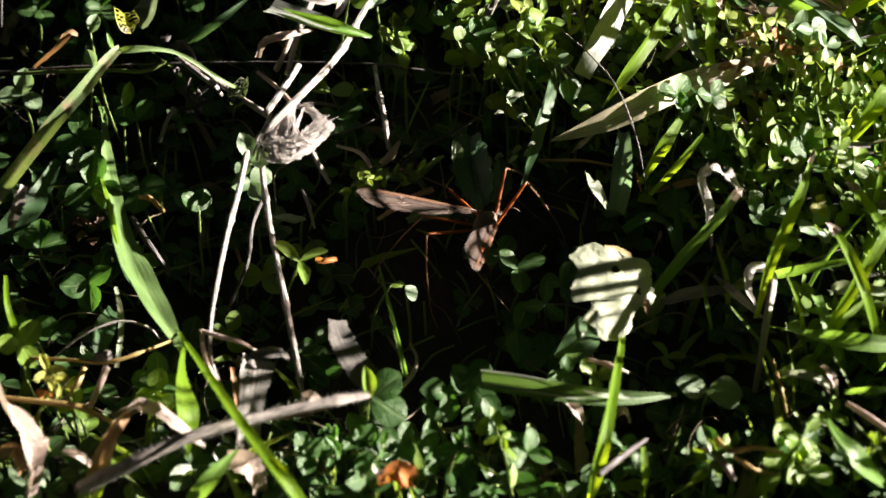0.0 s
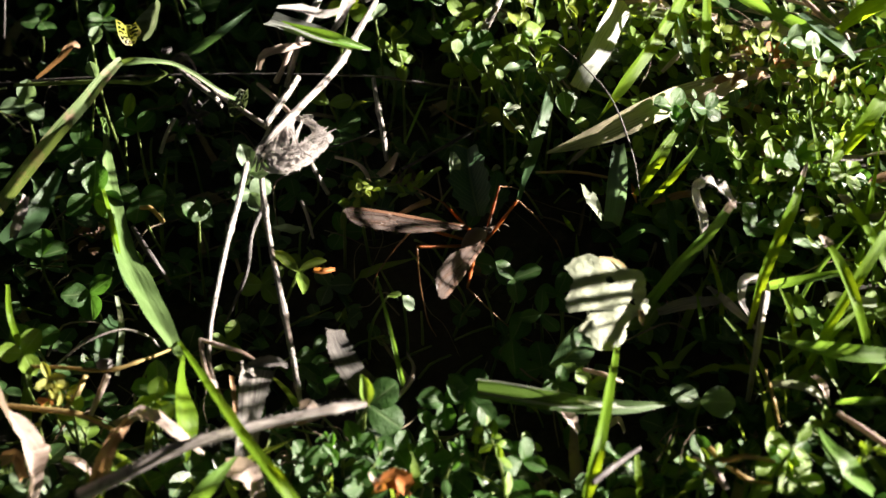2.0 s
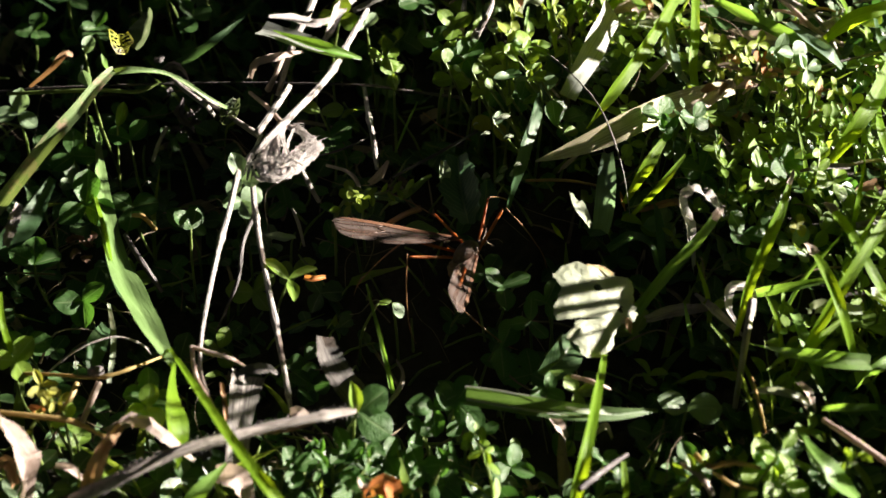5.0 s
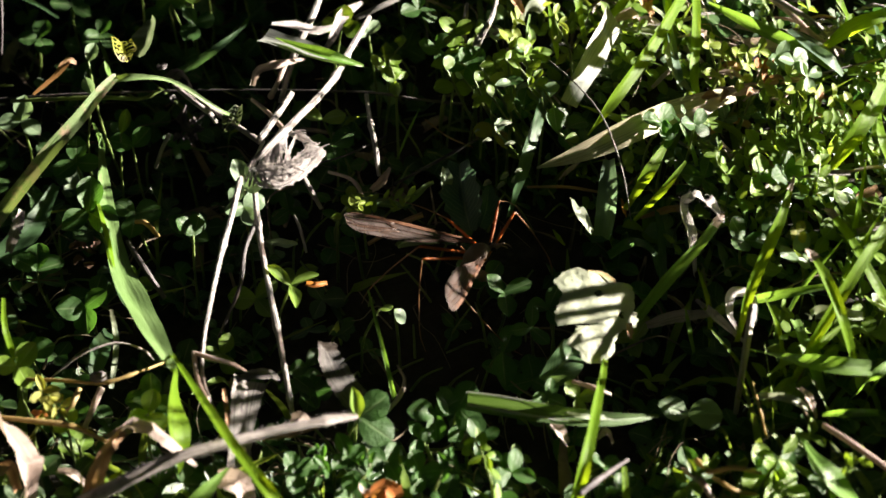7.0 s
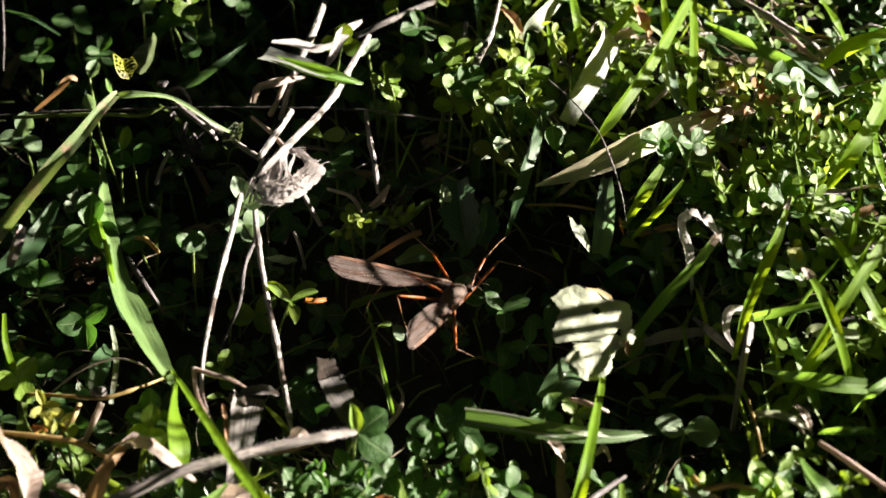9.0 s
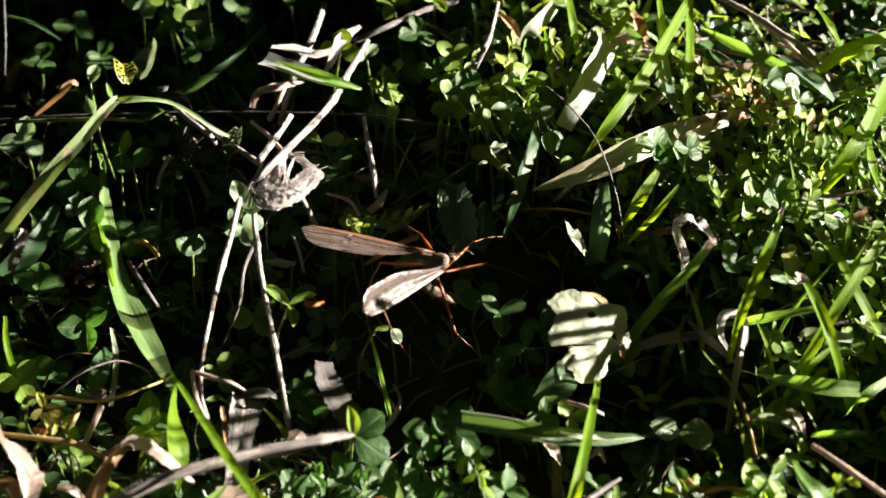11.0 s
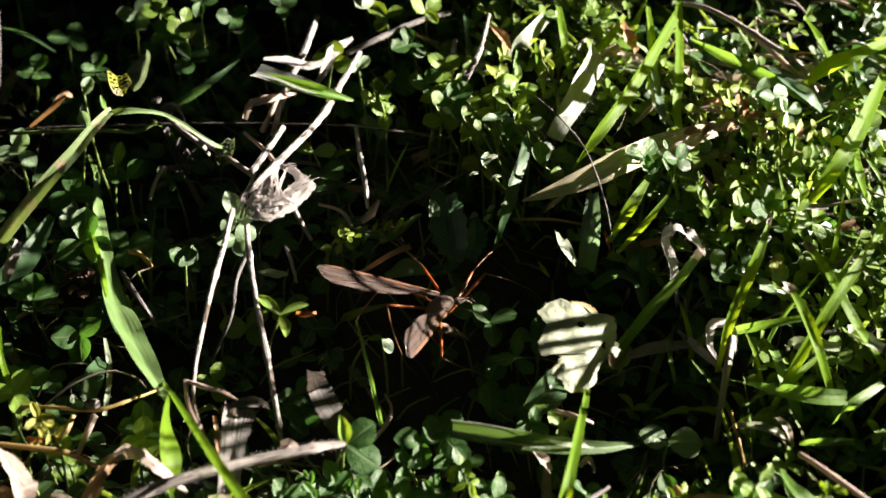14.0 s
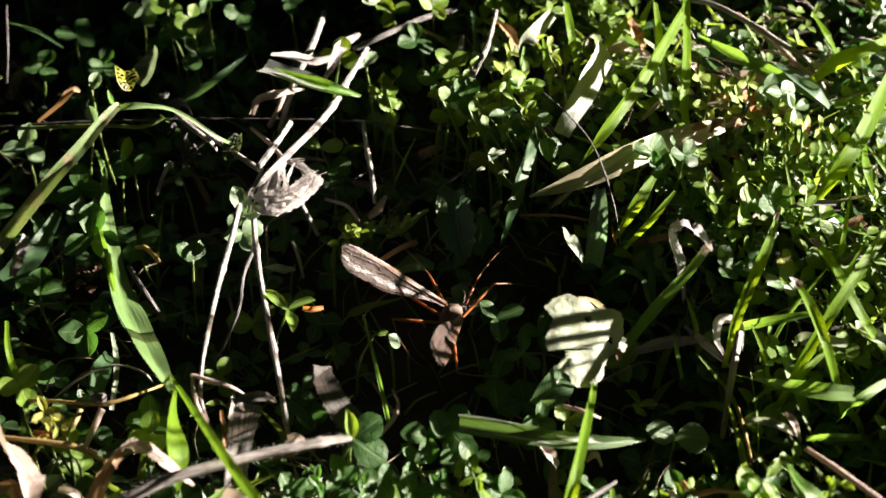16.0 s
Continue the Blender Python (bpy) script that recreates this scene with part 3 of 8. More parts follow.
    return tagged(part("dry_fibres", bm, M_LITTER), "fine dry threads and rootlets tangled in the clover", "straw", kind="stuff")


undergrowth()
young_trefoils()
dry_fibres()
tall_grass()
stems_below()
fine_grass()
leaf_litter()

# ---- long grass blades ----
grass([(-64.6, 30.4, 10.0), (-63.1, 22.5, 11.0), (-60.5, 10.8, 13.0), (-57.4, -1.1, 15.0), (-54.4, -11.0, 17.0), (-50.9, -18.7, 18.0), (-47.3, -26.0, 19.0), (-44.4, -31.3, 19.0), (-42.5, -34.5, 18.0)],
      (0.42, 1.4, 2.6, 3.3, 4.0, 4.6, 3.9, 2.5, 0.8), M_GRASS_SHADE, "long drooping green grass blade crossed by shadows", face=(0.48, -0.45, 0.75), fold=0.16, steps=70, cols=8)
# Bright strip paints the sunlit fold along the drooping blade.
grass([(-62.5, 11.2, 14.4), (-59.8, 3.1, 15.6), (-57.1, -5.4, 17.0), (-55.2, -11.6, 18.0)], (0.5, 1.2, 1.35, 0.47), M_GRASS_YELLOW, "narrow blade edge folded along a drooping leaf, coloured as sunlit", face=(0.7, -0.4, 0.6))
grass([(-42.3, -33.7, 18.2), (-41.9, -39.3, 20.0), (-40.5, -46.6, 21.0), (-39.8, -50.2, 18.0), (-41.2, -48.1, 10.0)], (0.8, 2.4, 4.8, 3.5, 0.8), M_GRASS_YELLOW, "bright green leaf tip twisted on a drooping blade", face=(0.75, -0.5, 0.5), steps=24)
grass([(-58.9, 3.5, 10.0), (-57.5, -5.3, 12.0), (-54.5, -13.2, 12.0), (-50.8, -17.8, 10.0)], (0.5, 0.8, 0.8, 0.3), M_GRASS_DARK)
grass([(-43.8, -30.1, 18.0), (-37.5, -43.4, 24.5), (-29.3, -59.2, 30.0), (-23.6, -68.3, 32.0), (-19.0, -70.5, 22.0)], (0.7, 1.5, 2.0, 2.1, 1.8), M_GRASS_YELLOW, "tall bright green grass blade leaning over dry stalks", steps=26)
grass([(-81.1, 4.3, 10.0), (-73.1, 6.0, 20.0), (-67.5, 8.7, 26.0), (-63.0, 13.2, 29.0), (-60.0, 17.1, 31.0), (-57.7, 20.0, 32.0), (-57.1, 20.6, 32.0)],
      (2.6, 2.55, 2.52, 2.34, 1.96, 1.57, 1.18), M_GRASS_STREAKED, "long green grass blade bent over, with brown streaks", steps=44, fold=0.28, cols=8)
grass([(-58.9, 20.7, 31.0), (-55.3, 20.4, 32.0), (-51.8, 21.1, 31.5), (-48.3, 22.0, 30.0), (-45.0, 21.7, 28.0), (-41.8, 21.5, 25.0), (-39.2, 22.4, 22.0), (-37.6, 25.8, 18.0)],
      (0.9, 1.3, 0.9, 0.75, 0.8, 0.8, 0.7, 0.3), M_GRASS_SHADE, "thin drooping tip of a bent green grass blade", steps=36, fold=0.3)
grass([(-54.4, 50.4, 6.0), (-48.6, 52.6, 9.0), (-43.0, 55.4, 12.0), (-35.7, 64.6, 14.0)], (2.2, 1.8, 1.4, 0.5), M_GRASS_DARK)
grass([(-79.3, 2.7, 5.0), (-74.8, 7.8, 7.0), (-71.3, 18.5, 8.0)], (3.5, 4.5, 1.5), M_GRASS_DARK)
grass([(-33.4, 39.4, 26.0), (-27.6, 36.1, 26.5), (-21.2, 33.5, 26.0), (-15.0, 34.2, 23.0)], (4.3, 4.1, 2.7, 0.31), M_GRASS_SILVER, "short cut grass blade, white with a green midrib", fold=0.12, face=(0.75, -0.4, 0.55), cols=8)
grass([(-31.0, 38.0, 26.7), (-27.5, 35.6, 27.0), (-21.0, 33.0, 26.6), (-14.8, 33.9, 23.4)], (0.3, 1.3, 2.0, 0.5), M_GRASS, "green midrib of a white cut grass blade", face=(0.75, -0.4, 0.55), fold=0.4)
grass([(-8.4, -30.3, 6.0), (-10.0, -26.5, 13.0), (-12.7, -17.0, 18.0)], (0.9, 0.75, 0.4), M_GRASS, "thin upright green grass shoot", fold=0.6, face=(0.5, -0.8, 0.4))
grass([(-57.9, -13.8, 4.0), (-57.9, -22.3, 8.0), (-57.9, -27.6, 7.0)], (2.0, 3.6, 1.0), M_GRASS_DARK)
grass([(-55.4, -27.1, 5.0), (-54.9, -20.7, 9.0), (-56.5, -14.0, 10.0)], (0.8, 1.0, 0.6), M_GRASS_PALE)
grass([(32.4, 50.0, 22.0), (28.8, 39.5, 23.0), (25.5, 32.5, 22.0), (22.8, 29.3, 18.0)], (5.4, 5.5, 5.2, 4.4), M_GRASS_SILVER, "broad silvery dried grass blade with a hairy edge", steps=20, face=(0.72, -0.45, 0.55), fold=0.05, cols=10)
SILVER_EDGE = [(34.8, 48.8, 21.6), (31.3, 38.4, 22.6), (27.9, 31.5, 21.6), (24.8, 28.4, 17.6)]
silver = grass([(22.0, 57.8, 24.7), (17.4, 50.5, 24.3), (14.3, 52.2, 19.6)], (2.4, 3.4, 2.4), M_GRASS_PALE, "broad silvery dried grass blade beyond clover", face=(0.65, -0.45, 0.6))
hairs_on(silver, SILVER_EDGE, (0.4, 0.4), M_GRASS_PALE, 150, 0.7)
dry_leaf([(10.8, 65.0, 17.9), (13.4, 59.1, 19.7), (15.7, 57.1, 17.0)], (1.2, 2.2, 1.0), M_STRAW_BROWN, "brown shrivelled leaf among sunny straws")
grass([(48.2, 59.7, 24.0), (39.7, 38.9, 27.0), (33.6, 27.5, 26.5), (29.1, 21.6, 24.0), (25.7, 19.7, 19.0)], (2.85, 3.12, 3.14, 2.72, 0.41), M_GRASS_YELLOW, "long bright green grass blade glowing in the sun", steps=32, face=(0.75, -0.5, 0.5), fold=0.25)
grass([(50.1, 70.2, 21.0), (47.6, 46.2, 22.9), (46.3, 35.1, 19.8), (48.0, 32.7, 12.8)], (2.0, 2.3, 2.2, 1.8), M_GRASS_YELLOW, steps=20)
grass([(42.5, 59.8, 26.0), (42.5, 47.6, 23.9), (41.2, 41.7, 19.7)], (1.2, 2.0, 0.6), M_GRASS_YELLOW)
grass([(42.8, 49.9, 17.9), (42.9, 40.7, 17.8), (45.9, 35.7, 15.8)], (2.4, 2.2, 1.0), M_GRASS_PALE)
grass([(16.1, 10.1, 20.0), (21.1, 11.4, 21.0), (27.1, 13.7, 22.0), (34.3, 17.5, 23.0), (42.2, 24.1, 21.0), (53.5, 31.2, 19.0)], (0.3, 2.2, 4.0, 4.6, 4.4, 2.9), M_GRASS_DRY, "broad dying grass blade, cream and green, lying flat", steps=36, face=(0.68, -0.52, 0.62), fold=0.12, cols=8)
grass([(18.8, 32.4, 19.0), (16.1, 20.1, 20.0), (13.4, 11.5, 17.0), (11.4, 8.9, 9.0)], (2.3, 3.04, 2.8, 1.22), M_GRASS_DARK, "green grass blade, darkened as shaded, standing before a sunny sprig", steps=24, face=(0.7, -0.5, 0.5))
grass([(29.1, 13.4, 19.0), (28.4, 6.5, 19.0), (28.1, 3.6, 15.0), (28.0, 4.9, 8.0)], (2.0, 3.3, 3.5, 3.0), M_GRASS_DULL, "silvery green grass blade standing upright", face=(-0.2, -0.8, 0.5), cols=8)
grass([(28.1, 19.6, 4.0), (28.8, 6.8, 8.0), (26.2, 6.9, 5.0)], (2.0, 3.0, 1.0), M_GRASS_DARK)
grass([(38.4, 12.3, 22.9), (35.0, 7.2, 21.0), (31.7, 5.8, 14.0)], (1.4, 2.6, 1.2), M_GRASS_YELLOW)
grass([(41.6, 7.5, 24.0), (37.6, 3.6, 21.0), (33.1, 3.0, 14.0)], (0.6, 1.5, 0.8), M_GRASS_YELLOW)
torn = grass([(46.2, -3.8, 21.2), (43.0, -7.3, 19.0), (36.9, -11.8, 14.0), (32.7, -12.3, 6.0)], (1.6, 1.8, 2.2, 2.4), M_GRASS, "upright green grass blade with a torn tip", fold=0.4)
part("torn_tip", ribbon_into(bmesh.new(), [(45.3, -5.1, 20.8), (46.0, -4.6, 21.9), (47.0, -3.4, 22.0)], (1.4, 1.5, 0.6), steps=8, cols=4, ragged=0.3, fold=0.3), M_STRAW_PINK, torn, "pale torn tip")
torn = grass([(57.3, -3.8, 30.0), (54.9, -9.8, 27.6), (51.8, -15.2, 23.9), (49.6, -19.1, 19.3), (48.2, -22.2, 10.8)], (0.5, 2.1, 2.4, 2.2, 1.2), M_GRASS_YELLOW, "tall narrow bright green grass blade standing upright", steps=26, fold=0.3)
part("torn_tip", ribbon_into(bmesh.new(), [(56.5, -5.8, 29.9), (57.1, -4.6, 30.6), (57.7, -2.9, 30.3)], (0.9, 0.8, 0.3), steps=8, cols=4, ragged=0.3, fold=0.3), M_STRAW_PINK, torn, "pale torn tip")
straw([(49.9, -21.7, 19.4), (47.9, -30.0, 15.7), (47.2, -33.7, 6.5)], (1.3, 1.2, 0.9), M_STRAW_GREY, "grey withered sheath at the foot of a grass blade")
torn = grass([(57.4, -21.0, 31.0), (59.2, -26.1, 30.3), (61.2, -32.4, 27.5), (65.3, -33.5, 15.7)], (1.0, 2.4, 2.4, 1.8), M_GRASS_YELLOW, "bright green grass blade with a pale torn tip", fold=0.3)
part("torn_tip", ribbon_into(bmesh.new(), [(57.7, -23.1, 31.5), (57.2, -22.0, 31.8), (56.7, -20.5, 31.3)], (1.9, 1.6, 0.7), steps=8, cols=4, ragged=0.3, fold=0.3), M_STRAW_PINK, torn, "pale torn tip")
torn = grass([(62.4, -10.4, 29.6), (65.1, -16.0, 28.7), (68.4, -23.2, 25.8), (75.0, -25.4, 15.9)], (1.8, 2.2, 2.2, 1.6), M_GRASS_YELLOW)
part("torn_tip", ribbon_into(bmesh.new(), [(62.8, -12.3, 30.0), (62.2, -11.3, 30.3), (61.5, -10.0, 29.7)], (1.9, 1.7, 0.8), steps=8, cols=4, ragged=0.3, fold=0.3), M_STRAW_PINK, torn, "pale torn tip")
grass([(77.2, -4.2, 29.9), (70.2, -15.6, 30.9), (63.7, -24.6, 28.6), (58.4, -30.7, 22.2), (54.7, -32.6, 9.6)], (1.4, 2.2, 2.2, 2.0, 1.0), M_GRASS_YELLOW, "long bright green grass blade crossing others", steps=26)
grass([(87.7, 45.5, 20.7), (78.2, 24.3, 24.9), (72.8, 15.6, 24.0), (69.2, 12.9, 18.9), (66.9, 13.0, 11.9)], (2.6, 3.6, 3.4, 2.4, 0.8), M_GRASS_YELLOW, "broad bright green grass blade lit through by the sun", steps=22)
grass([(51.7, 58.2, 19.0), (57.1, 50.3, 21.0), (63.6, 43.1, 22.0), (68.6, 40.2, 21.0), (76.5, 41.9, 14.0)], (0.5, 2.2, 2.6, 2.4, 1.6), M_GRASS, "broad green grass blade with a silvery upper side", steps=22, face=(-0.3, -0.4, 0.8))
grass([(65.3, 46.9, 21.0), (69.9, 41.8, 21.0), (75.1, 40.0, 17.0)], (2.0, 3.0, 1.8), M_GRASS_PALE)
grass([(90.8, 53.2, 23.5), (81.6, 43.0, 27.9), (75.4, 41.5, 26.0), (70.7, 43.5, 18.0)], (2.0, 2.6, 3.2, 1.6), M_GRASS_YELLOW)
grass([(75.2, 64.2, 20.0), (76.2, 55.2, 22.0), (79.6, 55.9, 15.9)], (1.6, 2.2, 1.2), M_GRASS_YELLOW)
grass([(82.8, 50.0, 19.9), (81.8, 40.7, 21.9), (85.5, 39.8, 15.8)], (1.0, 2.0, 1.8), M_GRASS_DARK)
grass([(78.9, 26.9, 19.9), (76.8, 14.5, 22.9), (80.4, 13.8, 13.9)], (1.2, 2.2, 1.0), M_GRASS_YELLOW)
grass([(46.9, -12.8, 9.4), (53.7, -18.0, 17.4), (63.2, -17.5, 19.6)], (0.8, 1.6, 1.0), M_GRASS, "green grass blade lying level between upright ones")
grass([(56.6, -23.5, 17.9), (58.0, -30.0, 17.1), (60.9, -32.7, 10.4)], (2.0, 2.6, 1.6), M_GRASS)
grass([(49.1, -23.7, 11.1), (54.3, -32.1, 18.5), (60.4, -36.1, 21.4), (66.2, -36.1, 20.7)], (1.0, 2.2, 2.8, 2.4), M_GRASS, "flat cut green grass blade with a dry end")
grass([(56.0, -32.3, 12.8), (57.9, -31.6, 19.1), (63.3, -27.0, 20.6)], (0.8, 1.6, 0.7), M_GRASS_YELLOW)
grass([(72.8, -32.3, 19.9), (66.7, -36.8, 19.8), (64.9, -34.9, 11.7)], (1.2, 1.6, 0.8), M_GRASS)
grass([(59.0, -39.8, 14.0), (62.4, -42.0, 17.0), (67.0, -41.8, 16.9)], (0.8, 1.3, 1.0), M_GRASS)
grass([(3.3, -40.5, 18.0), (8.8, -42.4, 19.0), (14.8, -44.4, 20.0), (20.8, -44.8, 19.5), (27.0, -43.9, 18.0), (33.2, -40.8, 15.0)], (2.8, 3.0, 2.9, 2.6, 1.8, 0.5), M_GRASS_FLAT, "broad cut grass blade lying flat, with white edges", fold=0.3, steps=30, cols=8, face=(0.6, -0.45, 0.7))
grass([(3.2, -39.1, 18.7), (8.7, -40.9, 19.7), (14.7, -43.1, 20.6), (20.6, -43.7, 20.1)], (0.4, 0.55, 0.5, 0.15), M_GRASS_SILVER, "white dried edge of a cut grass blade", face=(0.6, -0.45, 0.7))
grass([(3.4, -41.2, 18.2), (8.9, -43.2, 19.15), (14.9, -45.2, 20.1), (20.8, -45.6, 19.6)], (0.4, 0.55, 0.4, 0.15), M_GRASS_SILVER, "white dried rib of a cut grass blade", face=(0.6, -0.45, 0.7))
grass([(17.4, -43.9, 20.0), (22.1, -45.0, 20.0), (33.4, -40.3, 14.0)], (0.3, 0.8, 0.5), M_GRASS_PALE, "white dried edge of a cut grass blade")
grass([(25.2, -32.7, 19.0), (22.7, -45.0, 23.0), (20.3, -56.7, 26.0), (18.6, -61.4, 20.0), (18.8, -56.9, 6.0)], (1.2, 2.0, 2.2, 2.4, 2.0), M_GRASS_YELLOW, "upright bright green grass stem below a pale leaf", fold=0.4, steps=22)
grass([(26.4, -54.3, 20.0), (26.8, -57.6, 16.0), (27.6, -54.8, 6.0)], (1.0, 1.5, 1.4), M_GRASS_YELLOW)
grass([(52.4, -52.2, 24.1), (53.7, -57.7, 25.4), (56.7, -59.5, 22.9), (61.5, -58.2, 15.5)], (0.6, 3.0, 3.2, 1.2), M_GRASS, "short broad green leaf blade curling over clover")
grass([(-41.2, -59.5, 10.0), (-36.6, -59.0, 18.0), (-32.2, -54.5, 20.0)], (1.6, 2.6, 0.4), M_GRASS, "short green grass blade")
grass([(-54.2, -58.5, 10.0), (-51.6, -55.5, 16.0), (-48.7, -51.9, 16.0)], (1.0, 1.4, 0.4), M_GRASS_YELLOW)
grass([(38.1, 59.8, 23.9), (33.6, 51.3, 23.6), (29.3, 52.4, 17.3)], (1.2, 1.9, 0.6), M_GRASS_YELLOW)
grass([(24.9, 60.6, 25.4), (25.6, 52.0, 23.8), (27.5, 52.3, 13.1)], (1.6, 2.2, 1.6), M_GRASS_YELLOW)
grass([(20.1, 54.5, 21.9), (20.9, 46.4, 20.7), (22.0, 46.4, 13.1)], (0.4, 2.0, 0.8), M_GRASS_YELLOW)
grass([(16.8, 56.8, 17.3), (16.1, 50.7, 15.9), (16.8, 51.4, 10.3)], (0.4, 0.9, 0.6), M_GRASS)
grass([(6.5, 72.7, 15.0), (7.3, 62.1, 13.1), (7.0, 61.0, 6.8)], (0.8, 1.3, 0.8), M_GRASS_DARK)
grass([(-4.6, 30.5, 16.0), (-6.6, 22.7, 17.0), (-8.6, 18.9, 14.0)], (0.25, 0.5, 0.35), M_GRASS, "thin dull green grass shoot")
grass([(-67.7, 37.9, 6.0), (-64.2, 28.2, 9.0), (-64.6, 26.7, 6.0)], (0.5, 1.2, 0.4), M_GRASS)
grass([(-63.6, 39.4, 20.0), (-63.1, 38.8, 18.0), (-63.1, 41.1, 14.0)], (0.3, 1.2, 0.8), M_GRASS)
grass([(-91.6, 73.5, 10.0), (-84.7, 70.7, 10.0), (-78.7, 67.7, 8.0)], (0.6, 0.9, 0.4), M_GRASS_DARK)
grass([(-72.4, -18.6, 18.0), (-70.6, -26.0, 18.0), (-69.5, -27.2, 8.0)], (0.7, 1.2, 1.0), M_GRASS_YELLOW)
grass([(21.8, 2.4, 20.0), (22.5, -0.1, 20.0), (23.9, -0.5, 18.0), (25.6, 0.1, 14.0)], (1.2, 2.5, 2.5, 1.1), M_GRASS_PALE, "small torn pale green leaf tip", face=(0.75, -0.45, 0.5), fold=0.2)
grass([(51.7, 9.1, 15.0), (52.5, 5.1, 14.7), (53.8, 5.6, 10.0)], (0.8, 1.8, 0.8), M_GRASS)
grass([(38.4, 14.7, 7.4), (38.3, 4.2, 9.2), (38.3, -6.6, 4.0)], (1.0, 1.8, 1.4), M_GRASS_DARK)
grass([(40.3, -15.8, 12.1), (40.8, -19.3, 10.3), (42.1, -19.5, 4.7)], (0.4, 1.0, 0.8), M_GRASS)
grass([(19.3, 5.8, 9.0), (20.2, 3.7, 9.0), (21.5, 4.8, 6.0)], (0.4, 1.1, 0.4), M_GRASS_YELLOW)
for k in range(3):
    grass([(29.2, 4.7, 4.0), (32.7, 3.0, 9.0), (35.9, 0.4, 10.0), (38.0, 0.4, 3.0)], (0.6, 1.2 - 0.2 * k, 1.0, 0.6), M_GRASS_DARK, "thin grass blade, darkened as shaded, curving in an arc").location = (0, -0.002 * k, 0.0015 * k)


grass([(64.1, 43.6, 24.0), (67.0, 36.0, 26.0), (70.0, 32.1, 26.0), (73.2, 32.7, 22.0)], (2.2, 2.8, 2.7, 1.0), M_GRASS_DULL, "broad blue-green grass blade beyond a sunlit tuft", steps=22, cols=6)
grass([(43.1, 62.1, 20.0), (42.7, 42.5, 22.0), (43.3, 32.6, 21.0), (44.8, 35.7, 16.0)], (1.3, 1.7, 1.7, 1.0), M_GRASS_DULL, "narrow grey-green grass blade hanging beside others", steps=22)
straw([(50.0, 69.0, 20.0), (54.8, 63.2, 23.0), (60.0, 56.9, 24.0), (65.8, 50.2, 24.0), (71.4, 46.3, 22.0), (76.0, 44.0, 15.0)], (0.9, 1.0, 1.0, 1.0, 0.9, 0.8), M_STRAW_GREY, "long grey stalk leaning over the sunny grass", steps=30, knots=(0.5,))


def bank_blades():
    """Narrow bright blades standing between the broad ones on the sunny bank."""
    rnd = random.Random(19)
    for k in range(22):
        x, y = rnd.uniform(42, 92), rnd.uniform(-38, 34)
        g = ground_height(x, y)
        a, far, high = rnd.choice((rnd.uniform(0.2, 1.4), rnd.uniform(1.8, 2.9))), rnd.uniform(5, 14), rnd.uniform(13, 20)
        dx, dy = far * math.cos(a), far * math.sin(a)
        w = rnd.uniform(0.9, 1.7)
        grass([(x, y, g - 1), (x + dx * 0.35, y + dy * 0.35, g + high * 0.6), (x + dx, y + dy, g + high)], (w * 0.8, w, 0.25), rnd.choice((M_GRASS_YELLOW, M_GRASS_YELLOW, M_GRASS)), "narrow bright green grass blade on the sunny rise", steps=14)


bank_blades()

# ---- dry stalks ----
straw([(-14.4, 52.5, 20.0), (-17.1, 40.2, 23.0), (-20.8, 26.6, 25.0), (-29.1, 7.7, 28.5), (-33.3, 3.6, 26.5)], (1.0, 1.2, 1.3, 1.3, 1.0), knots=(0.33, 0.45), steps=60, rough=0.1, label="thick bleached dry stalk leaning over the clover")
dry_leaf([(-15.9, 57.2, 20.0), (-19.4, 50.5, 22.0), (-20.9, 46.0, 21.0), (-23.2, 45.3, 17.0)], (0.6, 2.2, 1.6, 0.8), M_STRAW, "flat bleached straw with a ragged end")
straw([(-23.9, 69.4, 16.0), (-25.6, 55.9, 18.0), (-28.9, 47.4, 15.0), (-31.4, 39.1, 10.0)], (1.3, 1.5, 1.4, 1.0), steps=26)
dry_leaf([(-32.8, 46.6, 23.0), (-28.0, 43.6, 25.0), (-23.7, 42.2, 25.0), (-20.6, 46.1, 23.0)], (1.2, 1.9, 1.6, 0.8), M_TUFT, "bleached twisted straw leaf", twist=20, face=(0.6, -0.4, 0.7))
dry_leaf([(-36.5, 39.4, 14.0), (-35.2, 40.0, 17.0), (-31.5, 40.8, 18.0), (-26.6, 46.1, 15.0)], (1.0, 1.5, 1.6, 0.5), M_STRAW_PINK)
straw([(-30.2, 43.7, 16.0), (-31.7, 40.2, 14.0), (-33.4, 40.7, 10.0)], (1.0, 0.9, 1.3), M_STRAW_PINK)
straw([(-35.8, 10.3, 18.0), (-36.2, -0.9, 20.0), (-37.2, -10.2, 20.0), (-38.1, -19.5, 19.0), (-38.8, -27.5, 17.0), (-38.5, -33.2, 14.0), (-36.1, -36.6, 8.0)], (0.95, 1.0, 1.0, 0.85, 0.75, 0.65, 0.6), steps=40, knots=(0.3,), label="long bleached stalk standing aslant, streaked with grey")
straw([(-33.8, 11.7, 16.0), (-32.3, 0.7, 17.0), (-30.3, -10.0, 17.0), (-27.7, -21.8, 16.0), (-25.8, -30.1, 13.0), (-24.9, -33.3, 6.0)], (1.0, 1.1, 1.0, 1.1, 1.0, 0.9), steps=40, knots=(0.22, 0.62, 0.93), label="long jointed grey straw standing aslant")
straw([(-32.9, 3.0, 14.0), (-34.5, -2.9, 13.0), (-35.0, -9.7, 11.0), (-38.6, -16.0, 5.0)], (0.8, 0.8, 0.7, 0.5), M_TWIG, "thin grey weathered stalk among straws", steps=26)
